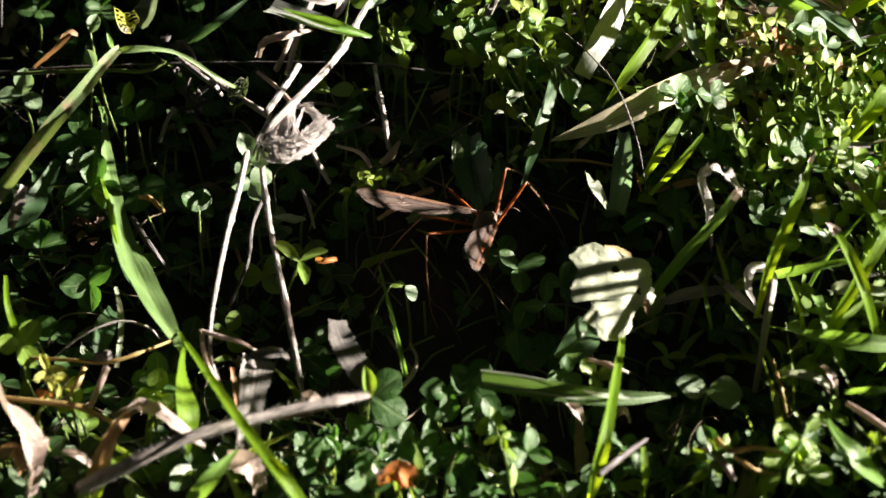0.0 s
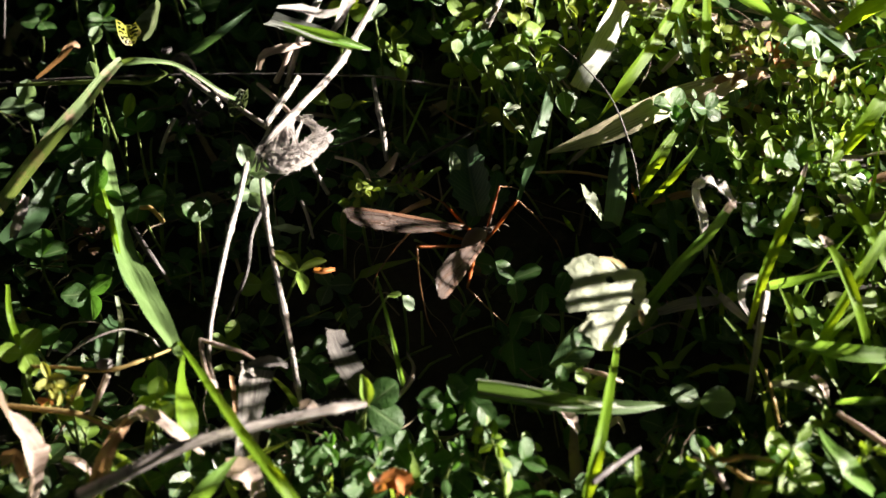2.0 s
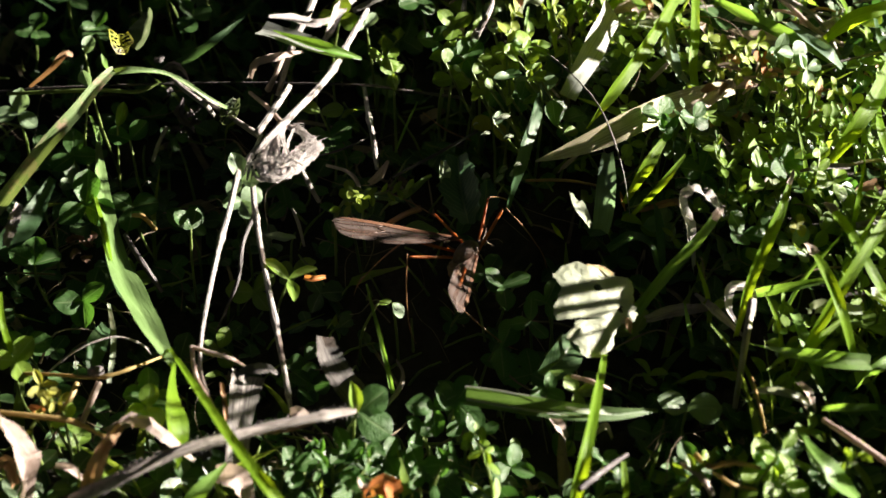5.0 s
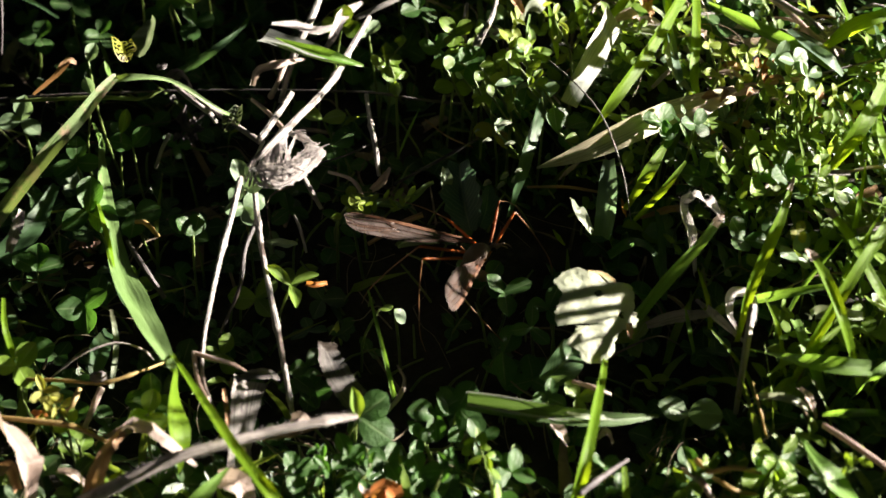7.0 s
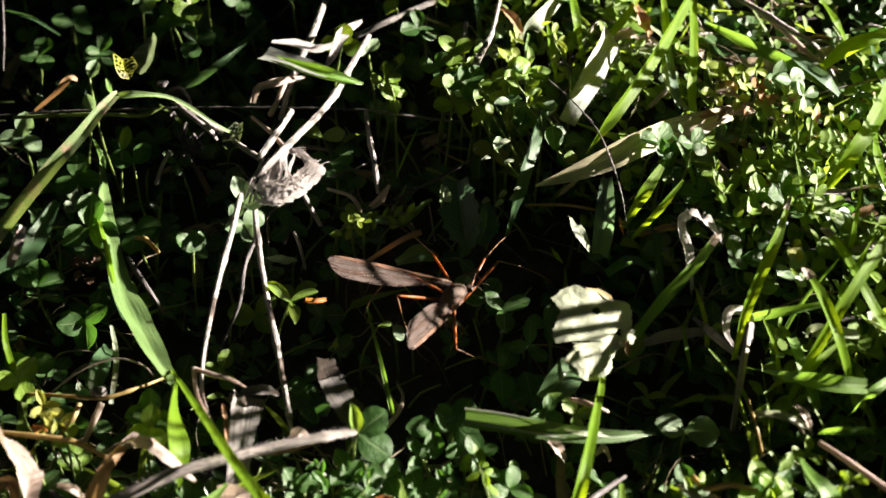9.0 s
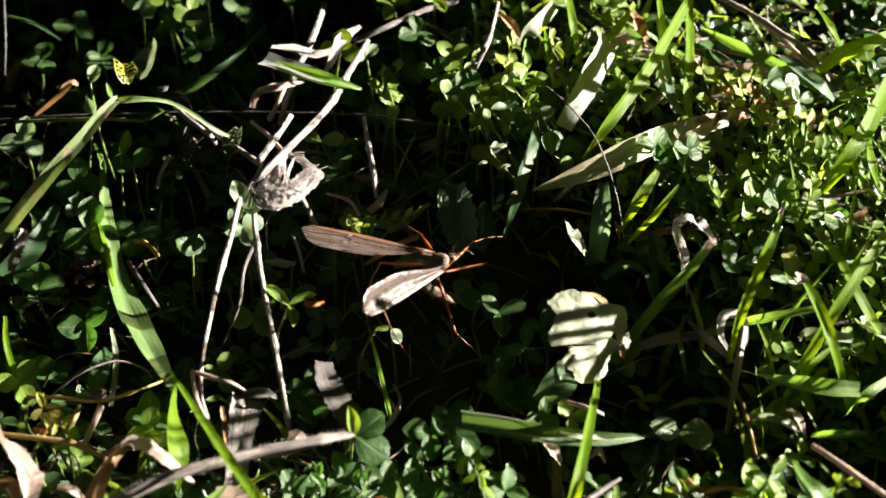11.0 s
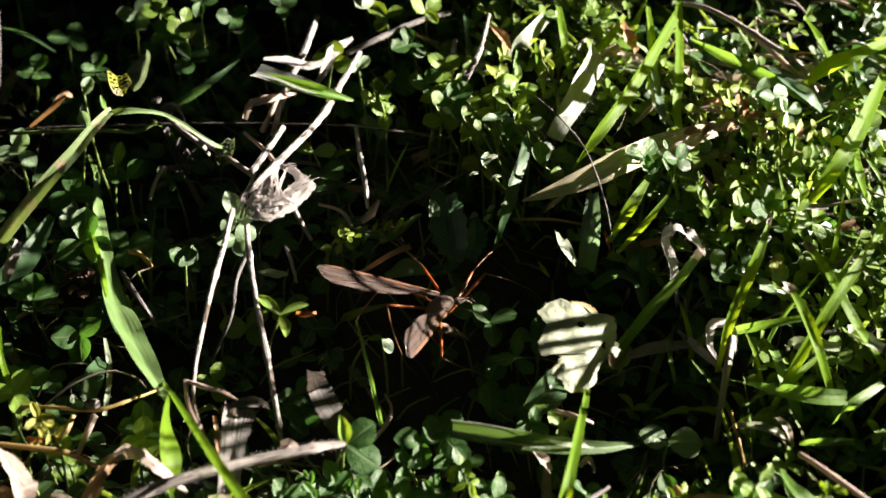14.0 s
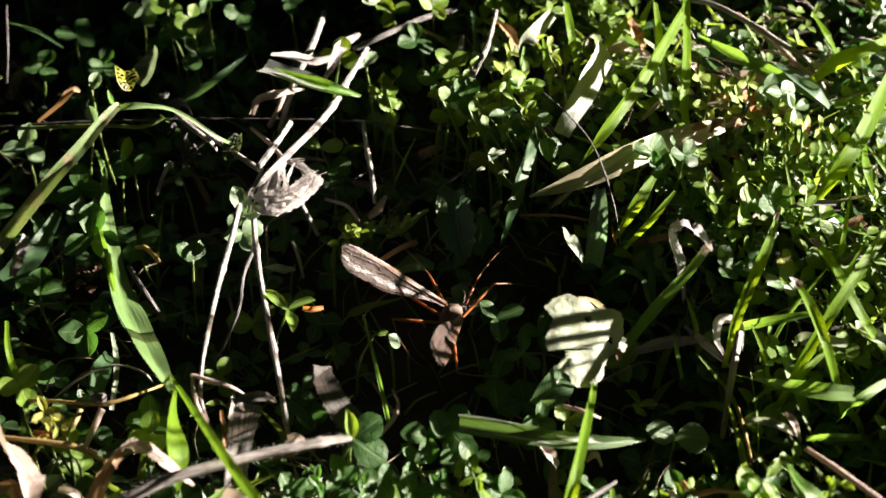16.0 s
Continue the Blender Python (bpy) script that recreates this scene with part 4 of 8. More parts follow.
THICK = [(-54.0, -61.1, 20.0), (-46.4, -60.7, 25.0), (-39.8, -57.5, 26.0), (-33.5, -55.0, 26.0), (-27.3, -52.1, 25.0), (-20.8, -49.5, 24.0), (-16.0, -46.8, 22.0), (-12.5, -42.2, 17.0)]
thick_stem = straw(THICK, (1.9, 1.9, 1.8, 1.6, 1.5, 1.4, 1.3, 0.9), M_STRAW_GREY, "thick hairy grey stem lying across the clover", steps=44, knots=(0.8,))
hairs_on(thick_stem, THICK, (1.9, 1.6, 1.0), M_STRAW, 700, 0.7)
straw([(-40.4, -29.4, 17.0), (-36.9, -30.8, 17.0), (-33.7, -31.2, 16.0), (-30.8, -30.4, 12.0)], (0.6, 0.8, 0.7, 0.3), M_STRAW_PINK)
straw([(-40.2, -29.4, 17.0), (-39.1, -34.1, 15.0), (-36.6, -36.4, 10.0)], (0.8, 0.8, 0.5), M_STRAW_PINK)
straw([(-90.3, 44.5, 6.0), (-72.9, 42.7, 9.0), (-53.2, 43.7, 9.0), (-39.0, 44.0, 9.0), (-24.6, 43.1, 9.5), (-13.6, 41.9, 10.0), (-7.0, 40.4, 10.0), (4.2, 41.7, 7.0)], (0.4, 0.5, 0.5, 0.4, 0.45, 0.55, 0.6, 0.7), M_TWIG, "long thin dark twig lying level in the clover", steps=50)
straw([(-82.3, 37.3, 12.0), (-73.4, 36.8, 13.0), (-63.5, 36.0, 14.0), (-56.8, 34.5, 15.0), (-53.1, 35.9, 16.0)], (0.7, 0.8, 0.8, 0.8, 0.6), M_STEM, "creeping yellow-green clover stem", steps=30)
straw([(-22.4, 15.7, 16.0), (-16.9, 17.1, 17.0), (-10.5, 24.2, 15.0)], (0.3, 0.41, 0.31), M_TWIG, "thin dark twig in the clover")
straw([(-9.0, 13.4, 13.0), (-1.7, 16.9, 15.0), (6.3, 23.4, 15.0)], (0.51, 0.61, 0.52), M_TWIG, "thin dark twig in the clover")
straw([(-3.7, 36.4, 8.0), (0.6, 32.7, 7.0), (5.5, 31.7, 5.0)], (0.3, 0.35, 0.3), M_STRAW_BROWN, "fine brown twig in the clover")
straw([(-14.5, 33.2, 17.0), (-13.5, 24.7, 18.0), (-12.4, 17.8, 18.0), (-11.7, 13.4, 15.0)], (0.84, 0.93, 1.11, 0.81), label="short white stalk standing over the dark clover", knots=(0.4,))
dry_leaf([(-13.6, 20.1, 5.0), (-11.7, 19.2, 8.0), (-10.0, 20.9, 10.0)], (1.0, 1.6, 0.6), M_STRAW_PINK)
straw([(-25.5, 12.4, 17.0), (-23.8, 10.8, 14.0), (-22.2, 10.3, 10.0)], (0.9, 0.9, 0.8))
straw([(-21.2, 19.7, 10.0), (-17.4, 16.1, 12.0), (-15.5, 13.6, 12.0), (-14.9, 14.3, 8.0)], (0.6, 0.7, 0.8, 0.5), M_STRAW_PINK, "thin curved dry stalk")
straw([(-3.9, 6.6, 12.0), (-7.4, 5.6, 11.0), (-13.7, 7.2, 4.0)], (1.1, 1.0, 0.8), M_STRAW_BROWN, "short broken orange-brown stalk")
straw([(-27.3, 12.4, 6.0), (-25.9, 7.8, 7.0), (-25.0, 6.0, 3.0)], (0.6, 0.7, 0.5), M_STRAW_GREY)
straw([(-17.6, 58.5, 15.0), (-10.9, 61.0, 17.0), (-3.1, 67.9, 16.0), (4.0, 75.0, 13.0)], (1.2, 1.2, 1.2, 1.1), M_STUB, "grey-brown stalk lying beyond the clover", steps=26)
straw([(-49.7, 35.7, 16.0), (-46.2, 30.2, 18.0), (-43.3, 28.2, 17.0), (-42.4, 29.0, 14.0)], (0.8, 0.95, 1.0, 0.8), M_STRAW, "short weathered stalk beside a withered leaf")
straw([(-55.4, 8.9, 8.0), (-52.7, 4.6, 12.0), (-51.1, 5.4, 8.0)], (0.8, 0.9, 0.8), M_STEM_YELLOW, "short orange-yellow stalk beside a drooping blade")
straw([(60.7, 66.8, 18.0), (66.9, 53.4, 20.0), (72.4, 47.6, 18.0), (82.9, 46.6, 12.9)], (1.0, 1.0, 1.0, 0.8), M_STRAW_PINK, "long grey-pink stalk beyond the grass", steps=26)
straw([(65.2, 35.6, 18.0), (73.1, 35.6, 21.0), (87.3, 42.0, 19.7)], (0.4, 0.5, 0.5), M_TWIG, "thin dark twig over the sunny grass")
straw([(13.9, 46.5, 19.0), (17.6, 36.6, 24.0), (21.7, 28.6, 26.0), (24.8, 22.0, 27.0), (27.2, 16.7, 27.0), (29.0, 10.9, 26.0), (30.9, 5.5, 22.0), (32.9, 4.9, 12.0)], (0.2, 0.25, 0.26, 0.28, 0.28, 0.3, 0.26, 0.2), M_STUB, "thin jointed brown stalk arching over", steps=44, knots=(0.3, 0.5, 0.75))
dry_leaf([(-71.6, -39.9, 18.0), (-65.3, -49.7, 25.0), (-61.6, -55.7, 26.0), (-60.1, -58.3, 24.0), (-64.5, -55.1, 8.0)], (3.0, 4.0, 4.6, 4.0, 3.2), M_STRAW_PINK, "pale broad dead leaf curling over", steps=26, face=(0.85, -0.4, 0.5))
dry_leaf([(-49.8, -47.6, 18.0), (-47.7, -48.3, 22.0), (-44.0, -50.0, 24.0), (-40.5, -52.4, 23.0), (-37.6, -51.2, 16.0)], (1.8, 2.4, 2.4, 1.8, 0.6), M_STRAW_PINK, "pale pinkish dead leaf curling down", steps=24, fold=-0.15, face=(0.8, -0.4, 0.6))
dry_leaf([(-48.2, -49.0, 22.0), (-50.2, -53.2, 22.0), (-52.2, -54.9, 18.0), (-56.4, -53.7, 6.0)], (1.2, 2.0, 2.6, 2.0), M_STRAW_BROWN, "brown curled dead leaf on clover")
straw([(-70.4, -42.4, 17.0), (-62.9, -44.1, 18.0), (-56.7, -45.2, 18.0), (-51.1, -46.9, 16.0)], (0.8, 0.9, 0.95, 0.6), M_STEM_YELLOW, "yellow withered stem lying level")
straw([(-68.1, -30.8, 12.0), (-61.0, -32.8, 14.0), (-54.4, -34.1, 15.0), (-49.2, -32.0, 15.0), (-45.0, -26.0, 11.0)], (0.6, 0.6, 0.65, 0.5, 0.45), M_STEM_YELLOW, "jointed yellow-green creeping stem", steps=30, knots=(0.55, 0.7))
straw([(-54.4, -35.0, 15.0), (-55.7, -37.6, 13.0), (-58.1, -36.9, 7.0)], (1.1, 1.0, 0.8), M_STRAW_PINK)
straw([(-58.4, -33.6, 13.0), (-59.7, -37.4, 12.0), (-62.4, -36.6, 8.0)], (0.9, 0.9, 0.8), M_STEM_YELLOW, "withered yellow stalk lying aslant")
dry_leaf([(-18.8, -30.0, 20.0), (-18.2, -33.0, 20.0), (-17.1, -34.6, 18.0), (-15.4, -35.6, 15.0), (-13.4, -35.0, 10.0)], (3.0, 3.6, 4.0, 4.2, 4.1), M_STUB_DARK, "grey shredded stub of a cut grass stem", steps=40, cols=14, fold=0.1, face=(0.35, -0.75, 0.5), ragged=0.08)
stub = dry_leaf([(-30.6, -36.0, 18.0), (-31.1, -39.3, 17.0), (-31.9, -42.7, 13.0), (-33.2, -49.2, 4.0)], (5.6, 4.8, 3.8, 3.2), M_STUB, "grey weathered cut grass stem with a curled end", steps=40, cols=14, fold=0.15, face=(0.3, -0.75, 0.55), ragged=0.06)
part("curled_end", ribbon_into(bmesh.new(), [(-32.0, -35.8, 18.2), (-29.7, -36.2, 19.5), (-27.5, -36.4, 19.8), (-25.8, -36.0, 18.0)], (1.0, 1.6, 1.4, 0.3), steps=16, cols=6, fold=0.5, ragged=0.15, face=(0.3, -0.4, 0.8)), M_STUB, stub)
dry_leaf([(-35.1, -35.2, 15.0), (-34.1, -40.1, 14.0), (-33.8, -40.0, 8.0)], (0.6, 1.0, 0.8), M_STRAW_BROWN)
straw([(-7.6, -31.4, 16.0), (-6.5, -33.5, 15.0), (-7.1, -35.8, 14.0), (-9.2, -37.6, 12.0)], (0.5, 1.2, 2.0, 1.4), M_STRAW_PINK, "curled brown dried sepal on clover", flat=0.4)
dry_leaf([(-23.9, -41.9, 16.0), (-22.2, -42.7, 17.0), (-21.1, -42.3, 14.0)], (1.0, 1.8, 1.2), M_STRAW_PINK)
dry_leaf([(-29.3, -46.8, 17.0), (-22.7, -46.7, 19.0), (-16.7, -44.8, 20.0)], (0.8, 1.6, 0.8), M_STRAW_BROWN)
straw([(55.8, -50.4, 24.8), (58.7, -55.6, 27.2), (66.0, -61.5, 25.7)], (0.8, 0.9, 0.9), M_STRAW_PINK, "pinkish dry stalk lying across clover")
straw([(19.1, -62.2, 24.0), (22.3, -58.7, 23.0), (27.6, -50.1, 16.0)], (0.9, 0.9, 0.6), M_TWIG)
HOOK = [(44.5, -0.1, 3.5), (42.0, -4.4, 16.7), (39.6, -5.9, 25.0), (39.5, -5.4, 28.0), (41.3, -6.6, 29.4), (43.6, -8.3, 29.2), (48.2, -0.5, 16.8)]
hook = dry_leaf(HOOK, (1.4, 3.6, 2.8, 2.7, 2.5, 2.0, 0.8), M_TUFT, "white dried grass leaf curled into a hook", steps=34, fold=0.3, face=(0.85, -0.4, 0.5))
hairs_on(hook, HOOK, (1.4, 1.6, 1.0), M_STRAW, 260, 0.9)
dry_leaf([(48.0, -35.1, 8.8), (48.5, -36.6, 13.9), (51.0, -38.4, 16.7), (54.2, -40.0, 17.5), (57.5, -39.2, 14.1)], (0.6, 1.0, 1.2, 1.5, 0.6), M_GRASS_PALE, "silvery dried grass leaf lying level")
dry_leaf([(55.2, -37.6, 17.7), (56.4, -39.6, 17.9), (58.2, -40.0, 13.1)], (1.0, 1.5, 0.5), M_STRAW_PINK)
dry_leaf([(48.7, -19.6, 11.0), (46.9, -19.1, 14.4), (47.4, -16.7, 16.6), (50.4, -18.2, 17.5), (51.5, -19.4, 11.8)], (0.6, 1.4, 1.8, 1.6, 0.6), M_TUFT, "white withered leaf curled round a grass foot", steps=24)
dry_leaf([(34.5, -14.3, 6.0), (39.0, -15.0, 9.0), (44.7, -14.9, 9.6)], (1.2, 2.2, 1.2), M_STRAW_GREY)
dry_leaf([(42.6, -11.9, 9.9), (44.9, -15.8, 10.7), (50.2, -19.3, 7.5)], (0.8, 1.8, 0.6), M_STRAW_GREY)
dry_leaf([(62.0, 7.7, 19.8), (65.6, 7.7, 20.9), (70.5, 7.7, 20.9)], (0.5, 1.0, 1.2), M_STRAW, "bleached straw leaf on green grass")
dry_leaf([(58.5, -24.0, 19.2), (60.3, -25.1, 21.4), (67.1, -24.5, 19.8)], (1.0, 2.2, 1.4), M_GRASS_PALE, "small silvery leaf in the sun")
dry_leaf([(70.6, -22.7, 19.9), (68.9, -23.6, 22.8), (74.2, -25.2, 19.9)], (1.4, 2.4, 2.0), M_GRASS_PALE, "small silvery leaf in the sun")
dry_leaf([(69.1, -6.4, 20.8), (71.7, -6.5, 21.9), (74.1, -3.5, 19.9)], (1.0, 1.2, 0.6), M_STRAW)
straw([(-66.2, -26.7, 6.0), (-60.4, -25.4, 11.0), (-54.5, -23.2, 12.0), (-50.2, -22.8, 10.0), (-48.9, -21.8, 6.0)], (0.3, 0.35, 0.35, 0.4, 0.3), M_STRAW_GREY, "fine arching dry stalk", steps=26)
straw([(11.2, 59.7, 24.0), (9.2, 48.3, 24.0), (7.2, 42.3, 24.0), (5.5, 42.5, 18.0)], (0.7, 1.0, 1.1, 0.8), label="broken bleached straw standing in clover")
dry_leaf([(7.0, 42.3, 24.0), (5.7, 40.2, 23.0), (6.2, 42.5, 17.0)], (0.9, 1.3, 0.5), M_STRAW)
straw([(9.1, 48.6, 21.0), (10.4, 48.1, 20.0), (6.1, 49.3, 17.0)], (0.5, 0.6, 0.5))
straw([(4.4, 54.0, 22.0), (3.9, 47.4, 22.0), (3.6, 49.5, 14.0)], (0.8, 1.2, 0.9), M_STRAW_GREY)
straw([(-4.2, 72.0, 10.0), (-1.6, 69.8, 10.0), (1.3, 71.1, 7.8)], (0.6, 0.7, 0.6), M_STRAW_PINK)
straw([(-3.4, 72.6, 9.0), (-3.7, 68.0, 7.0), (-3.3, 66.5, 3.0)], (0.5, 0.5, 0.4), M_STRAW_GREY)
dry_leaf([(-80.6, 46.2, 6.0), (-75.3, 44.2, 12.0), (-72.3, 45.4, 15.0), (-70.9, 46.1, 14.0)], (0.6, 1.0, 1.4, 0.6), M_STRAW_BROWN, "brown curled dead leaf tip")
straw([(-90.7, 74.0, 14.0), (-88.0, 61.0, 14.0), (-88.3, 55.9, 8.0)], (0.5, 0.6, 0.5), M_TWIG)
straw([(-52.2, 40.2, 14.0), (-46.4, 33.0, 16.0), (-40.1, 27.5, 16.0), (-33.2, 20.2, 17.0)], (0.7, 0.8, 0.9, 1.2), M_STRAW_GREY, "grey dry stalk leading to a dried tuft", steps=20)
straw([(-51.6, 30.2, 10.0), (-53.1, 27.7, 8.0), (-54.6, 27.3, 4.0)], (0.8, 0.8, 0.7), M_STRAW_GREY)
straw([(-36.5, 37.6, 12.0), (-32.5, 30.2, 15.0), (-29.3, 23.7, 17.0)], (0.7, 0.9, 0.9), M_STRAW_PINK)
straw([(-28.0, 30.1, 20.0), (-29.7, 22.7, 22.0), (-32.7, 15.3, 22.0)], (1.1, 1.3, 1.2), M_STRAW)
straw([(-57.1, 6.9, 5.0), (-53.4, -0.6, 7.0), (-49.3, -5.1, 3.0)], (0.9, 1.1, 0.9), M_TWIG)
straw([(12.4, 53.8, 11.2), (17.2, 47.5, 10.6), (22.5, 40.5, 8.1)], (0.5, 0.6, 0.5), M_STRAW_PINK)
straw([(39.3, 38.0, 14.5), (41.3, 38.8, 16.6), (43.7, 41.9, 16.8)], (0.7, 0.9, 0.6), M_STRAW_PINK)
straw([(15.5, 21.9, 4.0), (22.7, 19.8, 6.0), (29.2, 20.9, 3.5)], (0.5, 0.6, 0.5), M_STRAW_BROWN)
dry_leaf([(21.0, 19.7, 8.0), (22.4, 18.7, 11.0), (24.7, 20.3, 12.0)], (0.5, 1.0, 0.5), M_STRAW_PINK)
dry_leaf([(35.8, 12.6, 5.1), (40.7, 9.7, 10.2), (43.5, 10.6, 9.3)], (0.6, 1.4, 0.6), M_STRAW_BROWN)
dry_leaf([(49.8, 28.3, 11.8), (51.6, 19.8, 14.6), (53.4, 19.2, 11.7)], (0.6, 1.6, 0.6), M_STRAW_PINK)
dry_leaf([(71.0, 4.4, 11.9), (73.4, 7.0, 14.9), (76.6, 8.8, 15.9)], (2.0, 3.0, 2.0), M_STRAW_BROWN, "brown dead leaf under bright grass")
dry_leaf([(31.4, 9.7, 13.0), (31.7, 6.8, 13.0), (32.4, 7.7, 10.0)], (0.3, 1.0, 0.4), M_ORANGE, "small orange tip of a dead leaf")
dry_leaf([(-12.0, -59.4, 18.0), (-10.1, -60.0, 21.0), (-8.3, -60.1, 22.0), (-6.6, -58.9, 18.0)], (1.2, 3.4, 3.8, 1.6), M_ORANGE, "crumpled orange withered leaf among clover", steps=20, ragged=0.25, fold=0.4, face=(0.6, -0.5, 0.6))
dry_leaf([(-12.6, -56.8, 19.0), (-11.8, -59.9, 22.0), (-11.1, -60.5, 20.0)], (0.8, 1.6, 0.8), M_STRAW_PINK, "pale curled scrap beside an orange leaf", steps=12)
dry_leaf([(-68.5, -51.0, 14.0), (-65.6, -52.1, 17.0), (-65.1, -52.7, 12.0)], (1.4, 2.0, 1.4), M_STRAW_BROWN)
dry_leaf([(-34.4, -53.5, 16.0), (-30.6, -55.9, 18.0), (-29.9, -54.1, 8.0)], (2.4, 3.6, 2.4), M_STRAW_PINK, "brown crumpled dead leaf under straw")
dry_leaf([(15.9, -37.8, 11.0), (17.8, -42.1, 13.0), (19.4, -41.8, 9.0)], (1.4, 2.0, 1.0), M_STRAW_PINK)
dry_leaf([(23.6, -43.0, 12.0), (25.0, -43.2, 14.0), (26.5, -41.8, 9.0)], (0.8, 1.2, 0.6), M_STRAW_PINK)
dry_leaf([(-76.3, -0.7, 10.0), (-74.3, -0.7, 15.0), (-73.5, 3.8, 16.0)], (1.2, 2.0, 1.2), M_STRAW_GREY, "crumpled grey-brown dead flower head", ragged=0.25, steps=26)


for curl in ([(-51.9, 38.2, 15.0), (-49.5, 37.2, 18.0), (-47.7, 35.9, 17.0), (-47.6, 35.3, 14.0)], [(-48.3, 33.7, 14.0), (-48.2, 27.0, 16.0), (-46.2, 25.5, 15.0), (-45.6, 29.3, 13.0)], [(-47.1, 36.5, 13.0), (-44.5, 31.3, 15.0), (-46.0, 30.8, 13.0)],
             [(-48.5, 26.1, 12.0), (-46.6, 25.8, 14.0), (-46.0, 27.2, 11.0)], [(-53.0, 39.5, 16.0), (-50.3, 38.8, 18.0), (-48.7, 39.5, 16.0)]):
    dry_leaf(curl, (0.4, 1.6, 1.0, 0.4), M_TWIG, "dark withered leaf curled on a dry stalk", steps=20, ragged=0.3, fold=0.6, twist=60)

for k, (x, y, z) in enumerate(((-54.1, 44.0, 15), (-52.1, 40.7, 15), (-47.9, 27.0, 15), (-46.5, 28.6, 15), (-48.9, 25.0, 14), (-45.5, 26.2, 15), (-46.6, 24.4, 14), (-51.2, 35.7, 14),
                               (-66.0, 4.1, 7), (-64.4, 3.1, 8), (-62.7, 2.0, 8), (-62.0, 4.1, 8), (-64.8, 0.6, 7), (-62.8, -0.5, 7))):
    a = 2.4 * k
    dry_leaf([(x - math.cos(a), y - math.sin(a), z - 0.6), (x, y, z), (x + 1.3 * math.cos(a + 0.7), y + 1.3 * math.sin(a + 0.7), z - 0.2)], (0.4, 1.3, 0.4), M_TWIG if k < 8 else M_CRUMB, "dark brown withered crumb of leaf", steps=12, ragged=0.4, fold=0.7, twist=50)

# ---- dried tuft ----
def dried_tuft(heart):
    """A bleached, crumpled flower head of many curled scales on a stalk."""
    rnd = random.Random(77)
    heart = Vector(heart)
    root = new("dried_tuft")
    root.location = heart * MM
    tagged(root, "bleached crumpled dried flower head on dry stalks", "dried flower")
    bowl = (-31.4, 2.5, 26.5), (-30.3, 0.6, 26.5), (-28.5, 0.2, 26.2), (-25.8, 2.4, 25.6), (-23.6, 6.1, 25.0), (-22.0, 9.2, 24.5)
    rim = (-31.1, 1.8, 27.6), (-29.6, 1.4, 27.6), (-27.3, 2.1, 27.2), (-25.1, 4.0, 26.6), (-23.4, 6.7, 26.0), (-22.1, 8.6, 25.4)
    sheet = (-28.2, 10.9, 27.5), (-29.3, 7.2, 27.5), (-30.1, 3.6, 27.2), (-30.3, 0.4, 26.6)
    fold = (-26.9, 10.7, 27.5), (-27.7, 7.2, 27.5), (-28.0, 3.8, 27.0), (-27.6, 0.0, 26.4)
    strand = (-27.0, 11.7, 27.0), (-25.1, 11.1, 26.5), (-23.4, 8.9, 26.0), (-22.6, 7.1, 25.0)
    thread = (-27.9, 8.4, 28.0), (-27.0, 5.8, 28.0), (-25.9, 3.6, 27.5), (-24.8, 3.0, 26.5)
    torn = (-30.7, 9.0, 27.5), (-31.6, 5.4, 27.5), (-32.2, 2.5, 27.0), (-32.8, -0.3, 26.0)
    kinds = (bowl, 1.9, 6, 0.5), (bowl, 0.8, 7, 0.8), (rim, 0.8, 8, 0.5), (sheet, 1.7, 4, 0.45), (fold, 1.2, 4, 0.45), (strand, 0.9, 5, 0.3), (thread, 0.6, 3, 0.25), (torn, 0.7, 4, 0.45), (sheet, 0.6, 5, 0.7)
    made = 0
    for arc, width, number, loose in kinds:
        for k in range(number):
            made += 1
            shift = Vector((rnd.gauss(0, 1), rnd.gauss(0, 1), rnd.gauss(0, 0.7))) * loose
            p = [Vector(q) - heart + shift + Vector((rnd.gauss(0, 0.2), rnd.gauss(0, 0.2), rnd.gauss(0, 0.2))) for q in arc]
            p[-1] = p[-2].lerp(p[-1], rnd.uniform(0.7, 1.1))
            w = width * rnd.uniform(0.6, 1.15)
            part("shred", ribbon_into(bmesh.new(), [tuple(q) for q in p], (w * 0.6, w, w, w, w * 0.7), steps=30, cols=6, ragged=0.4, fold=rnd.uniform(-0.6, 0.6), twist=rnd.uniform(-35, 35), seed=made,
                                      face=(rnd.uniform(0.6, 1.1), rnd.uniform(-0.9, -0.3), rnd.uniform(0.3, 0.8))), M_TUFT, root)
    for k in range(170):
        arc = (bowl, rim, rim, strand)[k % 4]
        i = rnd.randrange(len(arc) - 1)
        a0, b0 = Vector(arc[i]), Vector(arc[i + 1])
        start = a0.lerp(b0, rnd.random()) - heart + Vector((rnd.gauss(0, 0.5), rnd.gauss(0, 0.5), rnd.uniform(0.2, 0.9)))
        way = (b0 - a0).normalized() * rnd.uniform(0.6, 1.8) + Vector((rnd.gauss(0.1, 0.6), rnd.gauss(0, 0.6), rnd.gauss(0.3, 0.4)))
        part("fibre", tube_into(bmesh.new(), [tuple(start), tuple(start + way * 0.5 + Vector((0, 0, 0.15))), tuple(start + way)], (0.22, 0.08), steps=4, sides=4, seed=k), M_TUFT, root)
    for k in range(12):
        a = rnd.uniform(-0.5, 0.9)
        out = Vector((math.cos(a), math.sin(a), rnd.uniform(-0.2, 0.5))).normalized()
        start = Vector(rim[-1]) - heart + Vector((rnd.uniform(-1.4, 0), rnd.gauss(0, 0.7), rnd.gauss(0, 0.4)))
